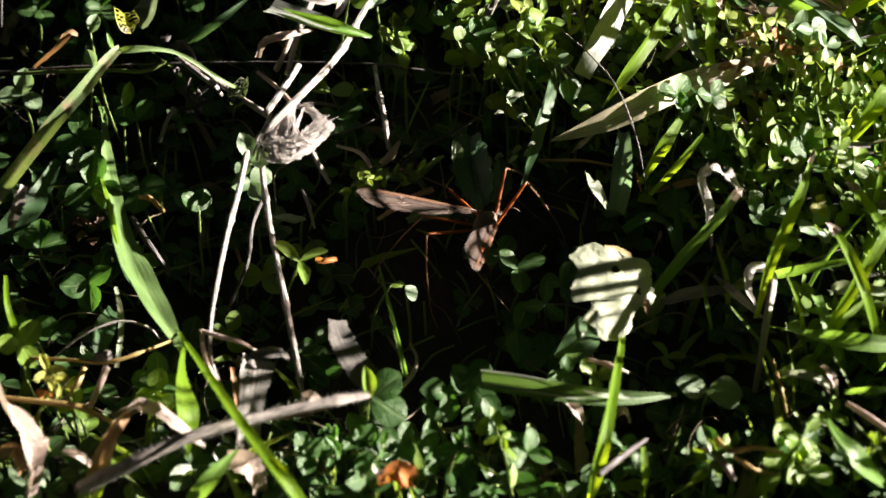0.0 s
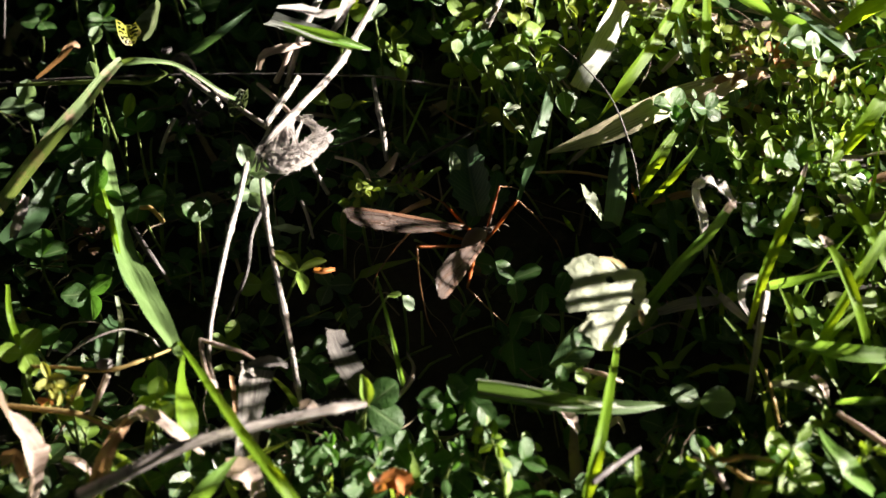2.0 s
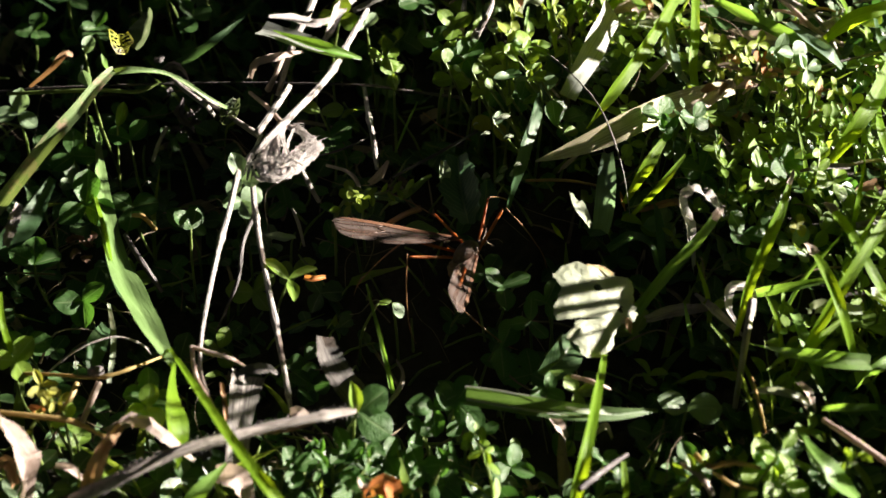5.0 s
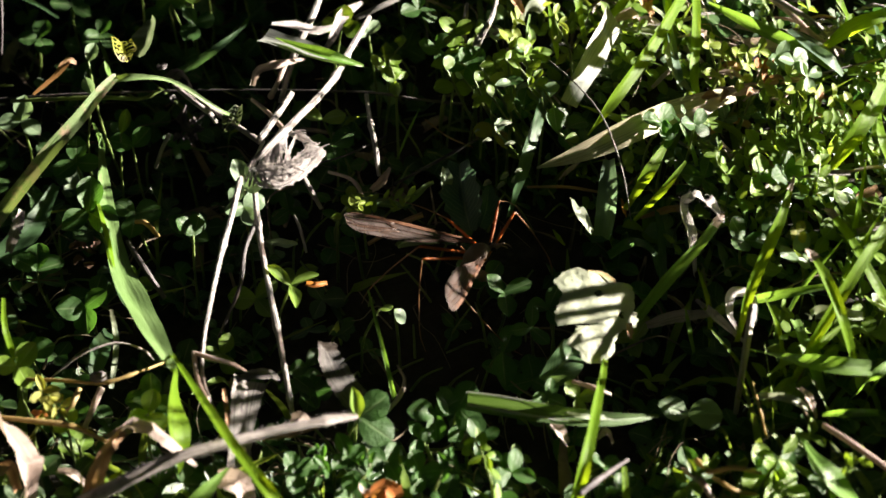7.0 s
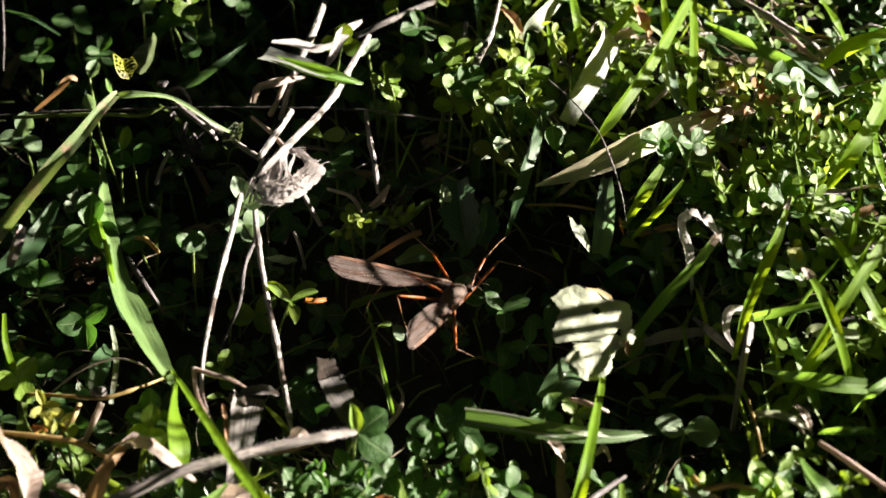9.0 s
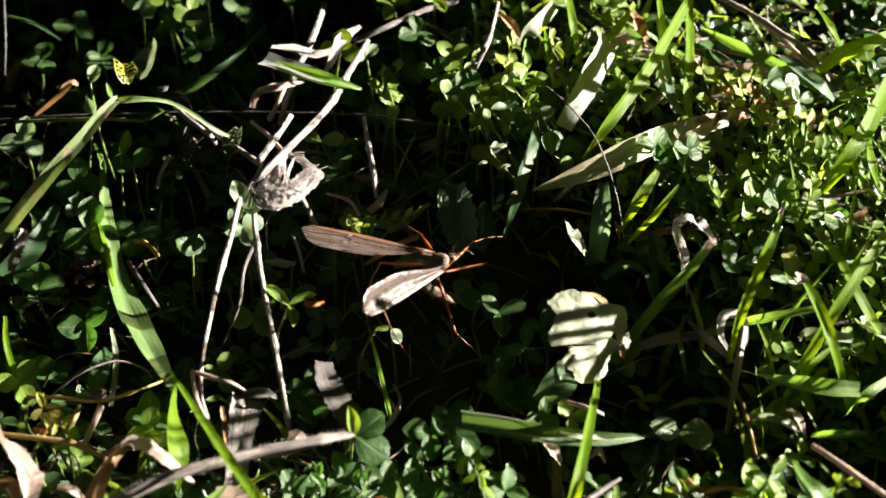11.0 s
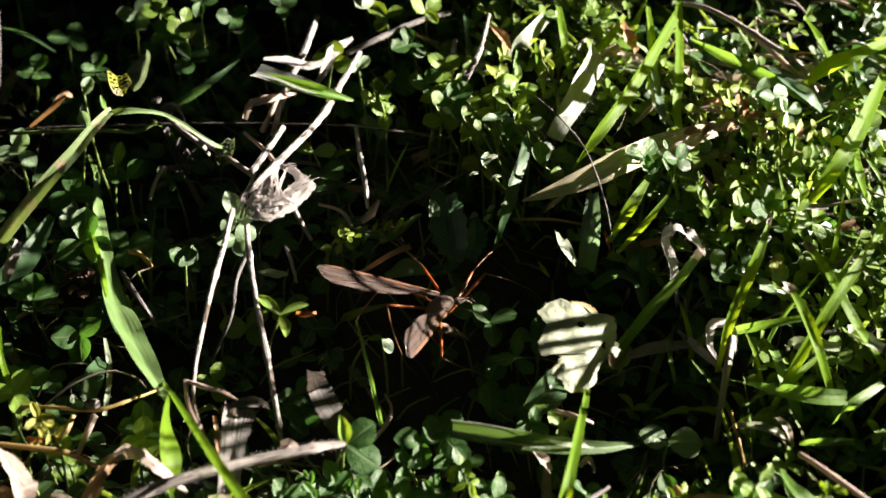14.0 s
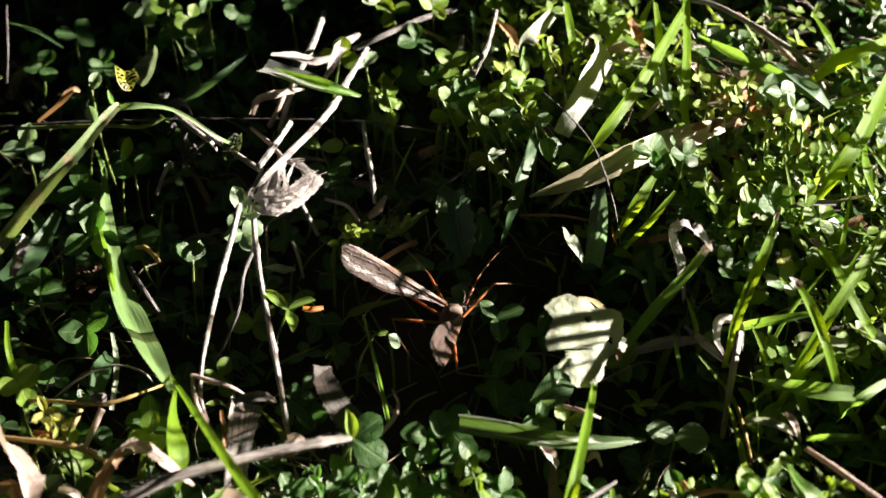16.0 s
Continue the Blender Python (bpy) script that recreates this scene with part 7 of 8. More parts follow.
POLES = {"rh": (-0.6, -0.8, 0.7), "lh": (-0.8, -0.3, 0.5), "lm": (-0.2, 0.0, 1.0)}


def crane_fly():
    fly = new("crane_fly")
    tagged(fly, "brown crane fly with spread wings, standing in the clover", "insect")
    part("thorax", blob([(0, -2.3, -0.5), (0, -1.4, 0.1), (0, 0.2, 0.5), (0, 1.5, 0.3), (0, 2.2, -0.1)], (1.3, 2.6, 3.3, 2.6, 1.0)), M_FLY, fly, "humped grey-brown thorax")
    head = part("head", blob([(0, 2.1, -0.1), (0, 2.8, -0.1), (0, 3.5, -0.3), (0, 4.6, -0.6)], (0.7, 1.3, 1.1, 0.4)), M_FLY, fly, "small head with a snout")
    for s in (-1, 1):
        part("eye", blob([(s * 0.45, 2.6, 0.0), (s * 0.62, 2.95, 0.05), (s * 0.5, 3.3, -0.05)], (0.4, 0.85, 0.35), steps=8), M_EYE, head)
        part("antenna", blob([(s * 0.25, 3.6, 0.1), (s * 0.9, 4.8, 0.8), (s * 1.7, 5.6, 0.9), (s * 2.6, 5.9, 0.6)], (0.22, 0.16, 0.14, 0.08), steps=12, sides=5, knots=(0.2, 0.4, 0.6, 0.8)), M_FLY, head)
        part("palp", blob([(s * 0.2, 4.4, -0.6), (s * 0.5, 5.0, -1.1), (s * 0.6, 5.2, -1.8)], (0.2, 0.2, 0.1), steps=6, sides=5), M_FLY, head)
        part("haltere", blob([(s * 1.3, -1.1, 0.4), (s * 2.0, -1.6, 0.6), (s * 2.7, -1.9, 0.7)], (0.12, 0.14, 0.4), steps=8, sides=6), M_SHIN, fly, "tiny pale balancing club")
    part("abdomen", blob([(0, -2.1, -0.6), (-0.3, -2.7, -2.2), (-0.5, -2.4, -4.4), (-0.5, -1.0, -7.4), (-0.3, 0.8, -10.4), (0, 2.2, -13.4)], (1.4, 1.5, 1.5, 1.5, 1.2, 0.3), steps=30,
                         knots=(0.12, 0.24, 0.36, 0.48, 0.6, 0.72)), M_FLY, fly, "long brown abdomen pushed down to the soil")
    wings = build_wing(fly, 1), build_wing(fly, -1)
    legs = {}
    for key in HIPS:
        femur = limb("femur", FEMUR, (0.45, 0.58, 0.42), M_LEG, fly)
        shin = limb("shin", SHIN, (0.3, 0.24, 0.2), M_SHIN, fly, 0.3)
        part("tarsus", tube_into(bmesh.new(), [(0, SHIN, 0), (0, SHIN + 2.5, -0.5), (0, SHIN + 5.0, -1.5)], (0.2, 0.17, 0.1), steps=8, sides=5, rough=0, knots=(0.3, 0.6)), M_SHIN, shin)
        legs[key] = femur, shin
    return fly, wings, legs


fly, fly_wings, fly_legs = crane_fly()


# ---- what moves ----
FLY_ROWS = [
    (0, pose(0.00480, -0.00380, 0.01400, -1.6, 1.4, -41.7)),
    (0.1, pose(0.00140, -0.00490, 0.01800, 10.0, 3.0, -47.4)),
    (0.2, pose(0.00460, -0.00360, 0.01400, 0.4, 1.0, -39.3)),
    (0.3, pose(0.00400, -0.00450, 0.01500, 1.4, 0.7, -38.0)),
    (0.4, pose(0.00380, -0.00290, 0.02000, 10.0, 3.0, -45.9)),
    (0.5, pose(0.00500, -0.00330, 0.01400, 3.4, 0.3, -35.6)),
    (0.6, pose(0.00190, -0.00390, 0.01800, 10.0, 3.0, -46.1)),
    (0.7, pose(0.00270, -0.00380, 0.01400, -1.6, 0.9, -38.9)),
    (0.8, pose(0.00370, -0.00480, 0.01400, -4.0, 1.2, -40.5)),
    (0.9, pose(0.00250, -0.00810, 0.01600, -6.5, 1.5, -42.2)),
    (1, pose(0.00290, -0.00800, 0.01400, -9.0, 1.8, -43.8)),
    (1.1, pose(0.00320, -0.00780, 0.01400, -6.3, 2.1, -45.7)),
    (1.2, pose(0.00200, -0.00680, 0.01800, 10.0, 3.0, -50.3)),
    (1.3, pose(0.00220, -0.00480, 0.01400, -1.0, 2.8, -49.6)),
    (1.4, pose(0.00290, -0.00660, 0.01600, 1.6, 3.2, -51.5)),
    (1.5, pose(0.00350, -0.00550, 0.01400, 4.3, 3.5, -53.4)),
    (1.6, pose(0.00310, -0.00690, 0.01400, 5.0, 3.3, -52.4)),
    (1.7, pose(0.00150, -0.00880, 0.01600, 5.7, 3.1, -51.4)),
    (1.8, pose(0.00480, -0.00390, 0.01400, 6.3, 3.0, -50.3)),
    (1.9, pose(0.00340, -0.00430, 0.01400, 7.0, 2.8, -49.3)),
    (2, pose(0.00350, -0.00510, 0.01400, 7.7, 2.6, -48.3)),
    (2.1, pose(0.00410, -0.00290, 0.01400, 10.5, 3.2, -51.9)),
    (2.2, pose(0.00260, -0.00640, 0.01700, 13.3, 3.8, -55.5)),
    (2.3, pose(0.00560, -0.00440, 0.01400, 16.0, 4.3, -59.0)),
    (2.4, pose(0.00310, -0.00660, 0.01500, 18.8, 4.9, -62.6)),
    (2.5, pose(0.00250, -0.00740, 0.01400, 21.6, 5.5, -66.2)),
    (2.6, pose(0.00190, -0.00700, 0.01400, 20.8, 5.7, -67.2)),
    (2.7, pose(-0.00180, -0.01290, 0.02200, 10.0, 3.0, -58.5)),
    (2.8, pose(0.00130, -0.01020, 0.01400, 19.1, 6.0, -69.3)),
    (2.9, pose(-0.00060, -0.01040, 0.01600, 18.3, 6.1, -70.3)),
    (3, pose(0.00120, -0.00920, 0.01400, 17.5, 6.3, -71.3)),
    (3.1, pose(0.00160, -0.00710, 0.01400, 19.4, 5.9, -68.6)),
    (3.2, pose(0.00130, -0.00690, 0.01400, 21.3, 5.5, -65.9)),
    (3.3, pose(-0.00060, -0.01110, 0.01700, 23.1, 5.0, -63.2)),
    (3.4, pose(0.00160, -0.00910, 0.01600, 25.0, 4.6, -60.5)),
    (3.5, pose(0.00010, -0.00680, 0.01400, 26.9, 4.2, -57.8)),
    (3.6, pose(0.00210, -0.01020, 0.02800, 10.0, 3.0, -53.4)),
    (3.7, pose(0.00310, -0.00750, 0.01400, 13.5, 3.4, -53.1)),
    (3.8, pose(0.00240, -0.00680, 0.01400, 6.8, 3.0, -50.7)),
    (3.9, pose(0.00390, -0.00680, 0.01400, 0.1, 2.6, -48.4)),
    (4, pose(0.00410, -0.00690, 0.01400, -6.6, 2.2, -46.0)),
    (4.1, pose(0.00370, -0.00700, 0.01400, -5.7, 2.3, -46.6)),
    (4.2, pose(0.00400, -0.00700, 0.01400, -4.8, 2.4, -47.1)),
    (6.3, pose(0.00350, -0.00430, 0.01400, 14.5, 4.4, -59.2)),
    (6.4, pose(0.00080, -0.00900, 0.02200, 10.0, 3.0, -55.1)),
    (6.5, pose(0.00460, -0.00450, 0.01400, 16.3, 4.6, -60.3)),
    (6.6, pose(0.00250, -0.00690, 0.01600, 17.1, 4.9, -62.0)),
    (6.7, pose(0.00310, -0.00500, 0.01400, 17.9, 5.1, -63.6)),
    (6.8, pose(0.00360, -0.00540, 0.01600, 18.8, 5.4, -65.3)),
    (6.9, pose(0.00050, -0.00850, 0.02600, 10.0, 3.0, -58.0)),
    (7, pose(0.00550, -0.00520, 0.01400, 20.4, 5.9, -68.6)),
    (7.1, pose(0.00030, -0.01100, 0.02400, 10.0, 3.0, -56.2)),
    (7.2, pose(0.00100, -0.01200, 0.01400, 4.4, 3.9, -56.4)),
    (7.3, pose(0.00090, -0.01150, 0.01400, -3.5, 2.8, -50.4)),
    (7.4, pose(0.00100, -0.00950, 0.01400, -11.5, 1.8, -44.3)),
    (7.5, pose(0.00200, -0.00880, 0.01400, -19.5, 0.8, -38.2)),
    (7.6, pose(0.00200, -0.00960, 0.01400, -17.5, 0.8, -38.0)),
    (7.7, pose(0.00270, -0.00980, 0.01400, -15.5, 0.8, -37.9)),
    (7.8, pose(0.00280, -0.01040, 0.01400, -13.6, 0.7, -37.7)),
    (7.9, pose(0.00250, -0.01020, 0.01400, -11.6, 0.7, -37.6)),
    (8, pose(0.00280, -0.01140, 0.01400, -9.6, 0.7, -37.4)),
    (8.1, pose(0.00180, -0.01320, 0.01500, -7.3, 1.2, -40.5)),
    (8.2, pose(0.00180, -0.01220, 0.01400, -5.0, 1.8, -43.6)),
    (8.3, pose(0.00160, -0.01460, 0.01400, -2.7, 2.3, -46.8)),
    (8.4, pose(0.00020, -0.01300, 0.01800, 10.0, 3.0, -51.2)),
    (8.5, pose(0.00240, -0.01120, 0.01400, 1.9, 3.4, -53.0)),
    (8.6, pose(0.00010, -0.01410, 0.01900, 10.0, 3.0, -52.7)),
    (8.7, pose(0.00150, -0.01110, 0.01400, 3.6, 3.7, -54.7)),
    (8.8, pose(0.00040, -0.01010, 0.01400, 4.5, 3.8, -55.6)),
    (8.9, pose(0.00330, -0.01020, 0.01400, 5.3, 4.0, -56.4)),
    (9, pose(0.00180, -0.01080, 0.01400, 6.2, 4.1, -57.3)),
    (9.1, pose(0.00240, -0.00930, 0.01400, 5.6, 4.0, -57.0)),
    (9.2, pose(0.00160, -0.00760, 0.01400, 5.0, 4.0, -56.7)),
    (11.3, pose(-0.00070, -0.01020, 0.02200, 10.0, 3.0, -51.3)),
    (11.4, pose(0.00190, -0.00830, 0.01400, -8.4, 2.9, -50.0)),
    (11.5, pose(0.00180, -0.00910, 0.01400, -9.0, 2.8, -49.7)),
    (11.6, pose(0.00030, -0.01000, 0.01400, -12.2, 2.7, -49.1)),
    (11.7, pose(0.00130, -0.00920, 0.01400, -15.5, 2.6, -48.5)),
    (11.8, pose(-0.00010, -0.01180, 0.01700, -18.7, 2.5, -47.8)),
    (11.9, pose(0.00250, -0.00880, 0.01400, -22.0, 2.4, -47.2)),
    (12, pose(0.00140, -0.01010, 0.01400, -25.2, 2.3, -46.6)),
    (12.1, pose(0.00100, -0.01320, 0.01600, -24.0, 2.0, -44.9)),
    (12.2, pose(0.00130, -0.01020, 0.01400, -22.9, 1.7, -43.2)),
    (12.3, pose(0.00160, -0.01220, 0.01400, -21.7, 1.4, -41.4)),
    (12.4, pose(0.00090, -0.01240, 0.02200, 10.0, 3.0, -47.1)),
    (12.5, pose(0.00130, -0.01280, 0.01400, -19.4, 0.8, -38.0)),
    (12.6, pose(0.00100, -0.01220, 0.01400, -20.2, 0.7, -37.6)),
    (12.7, pose(0.00210, -0.01280, 0.01400, -21.0, 0.6, -37.2)),
    (12.8, pose(0.00180, -0.01330, 0.01400, -21.9, 0.6, -36.7)),
    (12.9, pose(0.00220, -0.01390, 0.01400, -22.7, 0.5, -36.3)),
    (13, pose(0.00220, -0.01340, 0.01400, -23.5, 0.4, -35.9)),
    (13.1, pose(0.00110, -0.01540, 0.01600, -22.5, 0.5, -36.6)),
    (13.2, pose(0.00070, -0.01430, 0.02300, 10.0, 3.0, -46.2)),
    (13.3, pose(0.00190, -0.00910, 0.01400, -20.6, 0.8, -38.1)),
    (13.4, pose(-0.00070, -0.01150, 0.01900, 10.0, 3.0, -46.7)),
    (13.5, pose(0.00220, -0.01070, 0.01400, -18.7, 1.1, -39.6)),
    (13.6, pose(0.00100, -0.01160, 0.01400, -11.8, 2.2, -46.2)),
    (13.7, pose(0.00190, -0.01190, 0.01400, -4.9, 3.3, -52.8)),
    (13.8, pose(0.00190, -0.01090, 0.01400, 1.9, 4.3, -59.4)),
    (13.9, pose(0.00020, -0.01270, 0.01900, 10.0, 3.0, -57.6)),
    (14, pose(0.00160, -0.01020, 0.01400, 15.7, 6.5, -72.6)),
    (14.1, pose(0.00170, -0.01080, 0.01400, 17.7, 6.1, -69.8)),
    (14.2, pose(0.00040, -0.01330, 0.01700, 19.7, 5.6, -67.0)),
    (14.3, pose(0.00200, -0.01320, 0.01400, 21.8, 5.2, -64.1)),
    (14.4, pose(0.00040, -0.01240, 0.01400, 23.8, 4.7, -61.3)),
    (14.5, pose(-0.00060, -0.00890, 0.01400, 25.8, 4.3, -58.5)),
    (14.6, pose(0.00310, -0.00950, 0.01400, 19.3, 3.9, -55.9)),
    (14.7, pose(0.00280, -0.00880, 0.01400, 12.8, 3.4, -53.3)),
    (14.8, pose(0.00070, -0.01240, 0.01600, 6.2, 3.0, -50.7)),
    (14.9, pose(0.00030, -0.00920, 0.01400, -0.3, 2.5, -48.1)),
    (15, pose(0.00010, -0.00990, 0.01400, -6.8, 2.1, -45.5)),
    (15.1, pose(-0.00150, -0.01380, 0.02200, 10.0, 3.0, -50.5)),
    (15.2, pose(0.00030, -0.01320, 0.01400, 6.0, 3.1, -51.1)),
    (15.3, pose(0.00130, -0.01310, 0.01400, 12.3, 3.5, -54.0)),
    (15.4, pose(0.00060, -0.01580, 0.01600, 18.7, 4.0, -56.8)),
    (15.5, pose(0.00100, -0.01000, 0.01400, 25.1, 4.5, -59.6)),
    (15.6, pose(0.00100, -0.01120, 0.01400, 19.5, 3.8, -55.6)),
    (15.7, pose(0.00150, -0.01210, 0.01400, 14.0, 3.1, -51.7)),
    (15.8, pose(0.00240, -0.01220, 0.01400, 8.4, 2.5, -47.7)),
    (15.9, pose(0.00240, -0.01310, 0.01400, 2.9, 1.8, -43.8)),
    (16, pose(0.00210, -0.01360, 0.01400, -2.7, 1.1, -39.8)),
]
LEFT_WING_ROWS = [
    (0, pose(-0.00170, 0.00060, 0.00100, 22.3, 3.4, 145.8)),
    (0.1, pose(-0.00170, 0.00060, 0.00100, 23.8, 2.8, 153.1)),
    (0.2, pose(-0.00170, 0.00060, 0.00100, 28.9, 2.0, 149.2)),
    (0.3, pose(-0.00170, 0.00060, 0.00100, 24.1, 1.6, 148.1)),
    (0.4, pose(-0.00170, 0.00060, 0.00100, 22.5, 2.3, 150.7)),
    (0.5, pose(-0.00170, 0.00060, 0.00100, 26.1, 3.2, 137.9)),
    (0.6, pose(-0.00170, 0.00060, 0.00100, 19.7, 1.9, 150.7)),
    (0.7, pose(-0.00170, 0.00060, 0.00100, 22.8, -0.3, 140.1)),
    (0.8, pose(-0.00170, 0.00060, 0.00100, 21.5, -1.6, 139.3)),
    (0.9, pose(-0.00170, 0.00060, 0.00100, 6.6, -3.7, 144.3)),
    (1, pose(-0.00170, 0.00060, 0.00100, 18.6, -5.1, 146.2)),
    (1.1, pose(-0.00170, 0.00060, 0.00100, 12.5, -0.5, 142.0)),
    (1.2, pose(-0.00170, 0.00060, 0.00100, 25.2, 2.9, 153.2)),
    (1.3, pose(-0.00170, 0.00060, 0.00100, 20.9, 7.5, 146.8)),
    (1.4, pose(-0.00170, 0.00060, 0.00100, 10.2, 10.8, 151.7)),
    (1.5, pose(-0.00170, 0.00060, 0.00100, 28.6, 13.3, 158.6)),
    (1.6, pose(-0.00170, 0.00060, 0.00100, 28.5, 12.7, 151.8)),
    (1.7, pose(-0.00170, 0.00060, 0.00100, 19.5, 9.2, 157.6)),
    (1.8, pose(-0.00170, 0.00060, 0.00100, 32.8, 9.2, 147.5)),
    (1.9, pose(-0.00170, 0.00060, 0.00100, 22.0, 7.3, 146.1)),
    (2, pose(-0.00170, 0.00060, 0.00100, 26.2, 4.7, 149.0)),
    (2.1, pose(-0.00170, 0.00060, 0.00100, 31.1, 7.1, 146.3)),
    (2.2, pose(-0.00170, 0.00060, 0.00100, 24.3, 5.7, 159.5)),
    (2.3, pose(-0.00170, 0.00060, 0.00100, 32.7, 7.5, 158.4)),
    (2.4, pose(-0.00170, 0.00060, 0.00100, 31.6, 7.0, 164.0)),
    (2.5, pose(-0.00170, 0.00060, 0.00100, 29.8, 7.0, 167.0)),
    (2.6, pose(-0.00170, 0.00060, 0.00100, 31.7, 7.2, 166.4)),
    (2.7, pose(-0.00170, 0.00060, 0.00100, 17.4, -0.0, 156.1)),
    (2.8, pose(-0.00170, 0.00060, 0.00100, 39.2, 5.9, 169.9)),
    (2.9, pose(-0.00170, 0.00060, 0.00100, 27.9, 5.9, 169.9)),
    (3, pose(-0.00170, 0.00060, 0.00100, 22.9, 7.1, 166.2)),
    (3.1, pose(-0.00170, 0.00060, 0.00100, 25.4, 11.5, 155.3)),
    (3.2, pose(-0.00170, 0.00060, 0.00100, 36.2, 9.3, 164.8)),
    (3.3, pose(-0.00170, 0.00060, 0.00100, 33.7, 8.5, 169.2)),
    (3.4, pose(-0.00170, 0.00060, 0.00100, 34.1, 11.7, 163.9)),
    (3.5, pose(-0.00170, 0.00060, 0.00100, 23.7, 15.4, 157.9)),
    (3.6, pose(-0.00170, 0.00060, 0.00100, 21.6, 2.7, 151.2)),
    (3.7, pose(-0.00170, 0.00060, 0.00100, 29.8, 10.4, 155.0)),
    (3.8, pose(-0.00170, 0.00060, 0.00100, 18.6, 8.1, 150.2)),
    (3.9, pose(-0.00170, 0.00060, 0.00100, 11.4, 5.4, 141.6)),
    (4, pose(-0.00170, 0.00060, 0.00100, 12.1, 1.3, 140.7)),
    (4.1, pose(-0.00170, 0.00060, 0.00100, 16.1, 1.3, 146.3)),
    (4.2, pose(-0.00170, 0.00060, 0.00100, 17.3, 1.6, 145.7)),
    (6.3, pose(-0.00170, 0.00060, 0.00100, 17.0, 5.1, 146.9)),
    (6.4, pose(-0.00170, 0.00060, 0.00100, 19.0, -2.3, 155.3)),
    (6.5, pose(-0.00170, 0.00060, 0.00100, 33.3, 2.2, 156.3)),
    (6.6, pose(-0.00170, 0.00060, 0.00100, 27.4, 2.6, 160.9)),
    (6.7, pose(-0.00170, 0.00060, 0.00100, 24.8, 5.8, 158.4)),
    (6.8, pose(-0.00170, 0.00060, 0.00100, 24.3, 7.3, 160.1)),
    (6.9, pose(-0.00170, 0.00060, 0.00100, 26.4, -1.2, 160.5)),
    (7, pose(-0.00170, 0.00060, 0.00100, 30.6, 12.5, 159.0)),
    (7.1, pose(-0.00170, 0.00060, 0.00100, 21.0, 2.5, 153.7)),
    (7.2, pose(-0.00170, 0.00060, 0.00100, 30.9, 10.6, 154.4)),
    (7.3, pose(-0.00170, 0.00060, 0.00100, 30.5, 8.8, 150.2)),
    (7.4, pose(-0.00170, 0.00060, 0.00100, 28.9, 5.8, 146.6)),
    (7.5, pose(-0.00170, 0.00060, 0.00100, 22.3, 1.9, 143.2)),
    (7.6, pose(-0.00170, 0.00060, 0.00100, 20.2, 2.6, 143.6)),
    (7.7, pose(-0.00170, 0.00060, 0.00100, 22.1, 4.2, 139.4)),
    (7.8, pose(-0.00170, 0.00060, 0.00100, 25.5, 4.6, 141.7)),
    (7.9, pose(-0.00170, 0.00060, 0.00100, 29.0, 5.7, 139.7)),
    (8, pose(-0.00170, 0.00060, 0.00100, 20.3, 6.7, 138.8)),
    (8.1, pose(-0.00170, 0.00060, 0.00100, 19.0, 3.7, 143.9)),
    (8.2, pose(-0.00170, 0.00060, 0.00100, 25.9, 1.0, 145.2)),
    (8.3, pose(-0.00170, 0.00060, 0.00100, 28.4, -0.7, 142.2)),
    (8.4, pose(-0.00170, 0.00060, 0.00100, 27.3, 0.7, 144.6)),
    (8.5, pose(-0.00170, 0.00060, 0.00100, 30.0, -5.7, 143.3)),
    (8.6, pose(-0.00170, 0.00060, 0.00100, 27.5, -1.2, 144.9)),
    (8.7, pose(-0.00170, 0.00060, 0.00100, 29.9, -2.7, 142.1)),
    (8.8, pose(-0.00170, 0.00060, 0.00100, 27.7, -2.9, 147.3)),
    (8.9, pose(-0.00170, 0.00060, 0.00100, 37.7, -1.4, 146.1)),
    (9, pose(-0.00170, 0.00060, 0.00100, 28.5, -1.8, 153.8)),
    (9.1, pose(-0.00170, 0.00060, 0.00100, 27.9, -1.2, 150.9)),
    (9.2, pose(-0.00170, 0.00060, 0.00100, 36.1, -0.0, 145.4)),
    (11.3, pose(-0.00170, 0.00060, 0.00100, 20.1, 4.0, 147.0)),
    (11.4, pose(-0.00170, 0.00060, 0.00100, 17.7, 0.4, 146.5)),
    (11.5, pose(-0.00170, 0.00060, 0.00100, 12.0, 0.4, 146.7)),
    (11.6, pose(-0.00170, 0.00060, 0.00100, 13.7, -2.4, 145.4)),
    (11.7, pose(-0.00170, 0.00060, 0.00100, 14.3, -5.3, 144.1)),
    (11.8, pose(-0.00170, 0.00060, 0.00100, 1.4, -8.2, 142.6)),
    (11.9, pose(-0.00170, 0.00060, 0.00100, 5.3, -11.7, 137.6)),
    (12, pose(-0.00170, 0.00060, 0.00100, 3.2, -14.7, 139.1)),
    (12.1, pose(-0.00170, 0.00060, 0.00100, -6.7, -16.8, 135.7)),
    (12.2, pose(-0.00170, 0.00060, 0.00100, -0.6, -18.5, 142.3)),
    (12.3, pose(-0.00170, 0.00060, 0.00100, 5.2, -20.7, 139.4)),
    (12.4, pose(-0.00170, 0.00060, 0.00100, 24.1, -0.3, 140.0)),
    (12.5, pose(-0.00170, 0.00060, 0.00100, 19.9, -24.2, 130.0)),
    (12.6, pose(-0.00170, 0.00060, 0.00100, 22.1, -22.3, 131.7)),
    (12.7, pose(-0.00170, 0.00060, 0.00100, 19.3, -20.0, 131.5)),
    (12.8, pose(-0.00170, 0.00060, 0.00100, 17.2, -18.3, 136.1)),
    (12.9, pose(-0.00170, 0.00060, 0.00100, 13.8, -15.8, 132.7)),
    (13, pose(-0.00170, 0.00060, 0.00100, 13.0, -13.7, 133.3)),
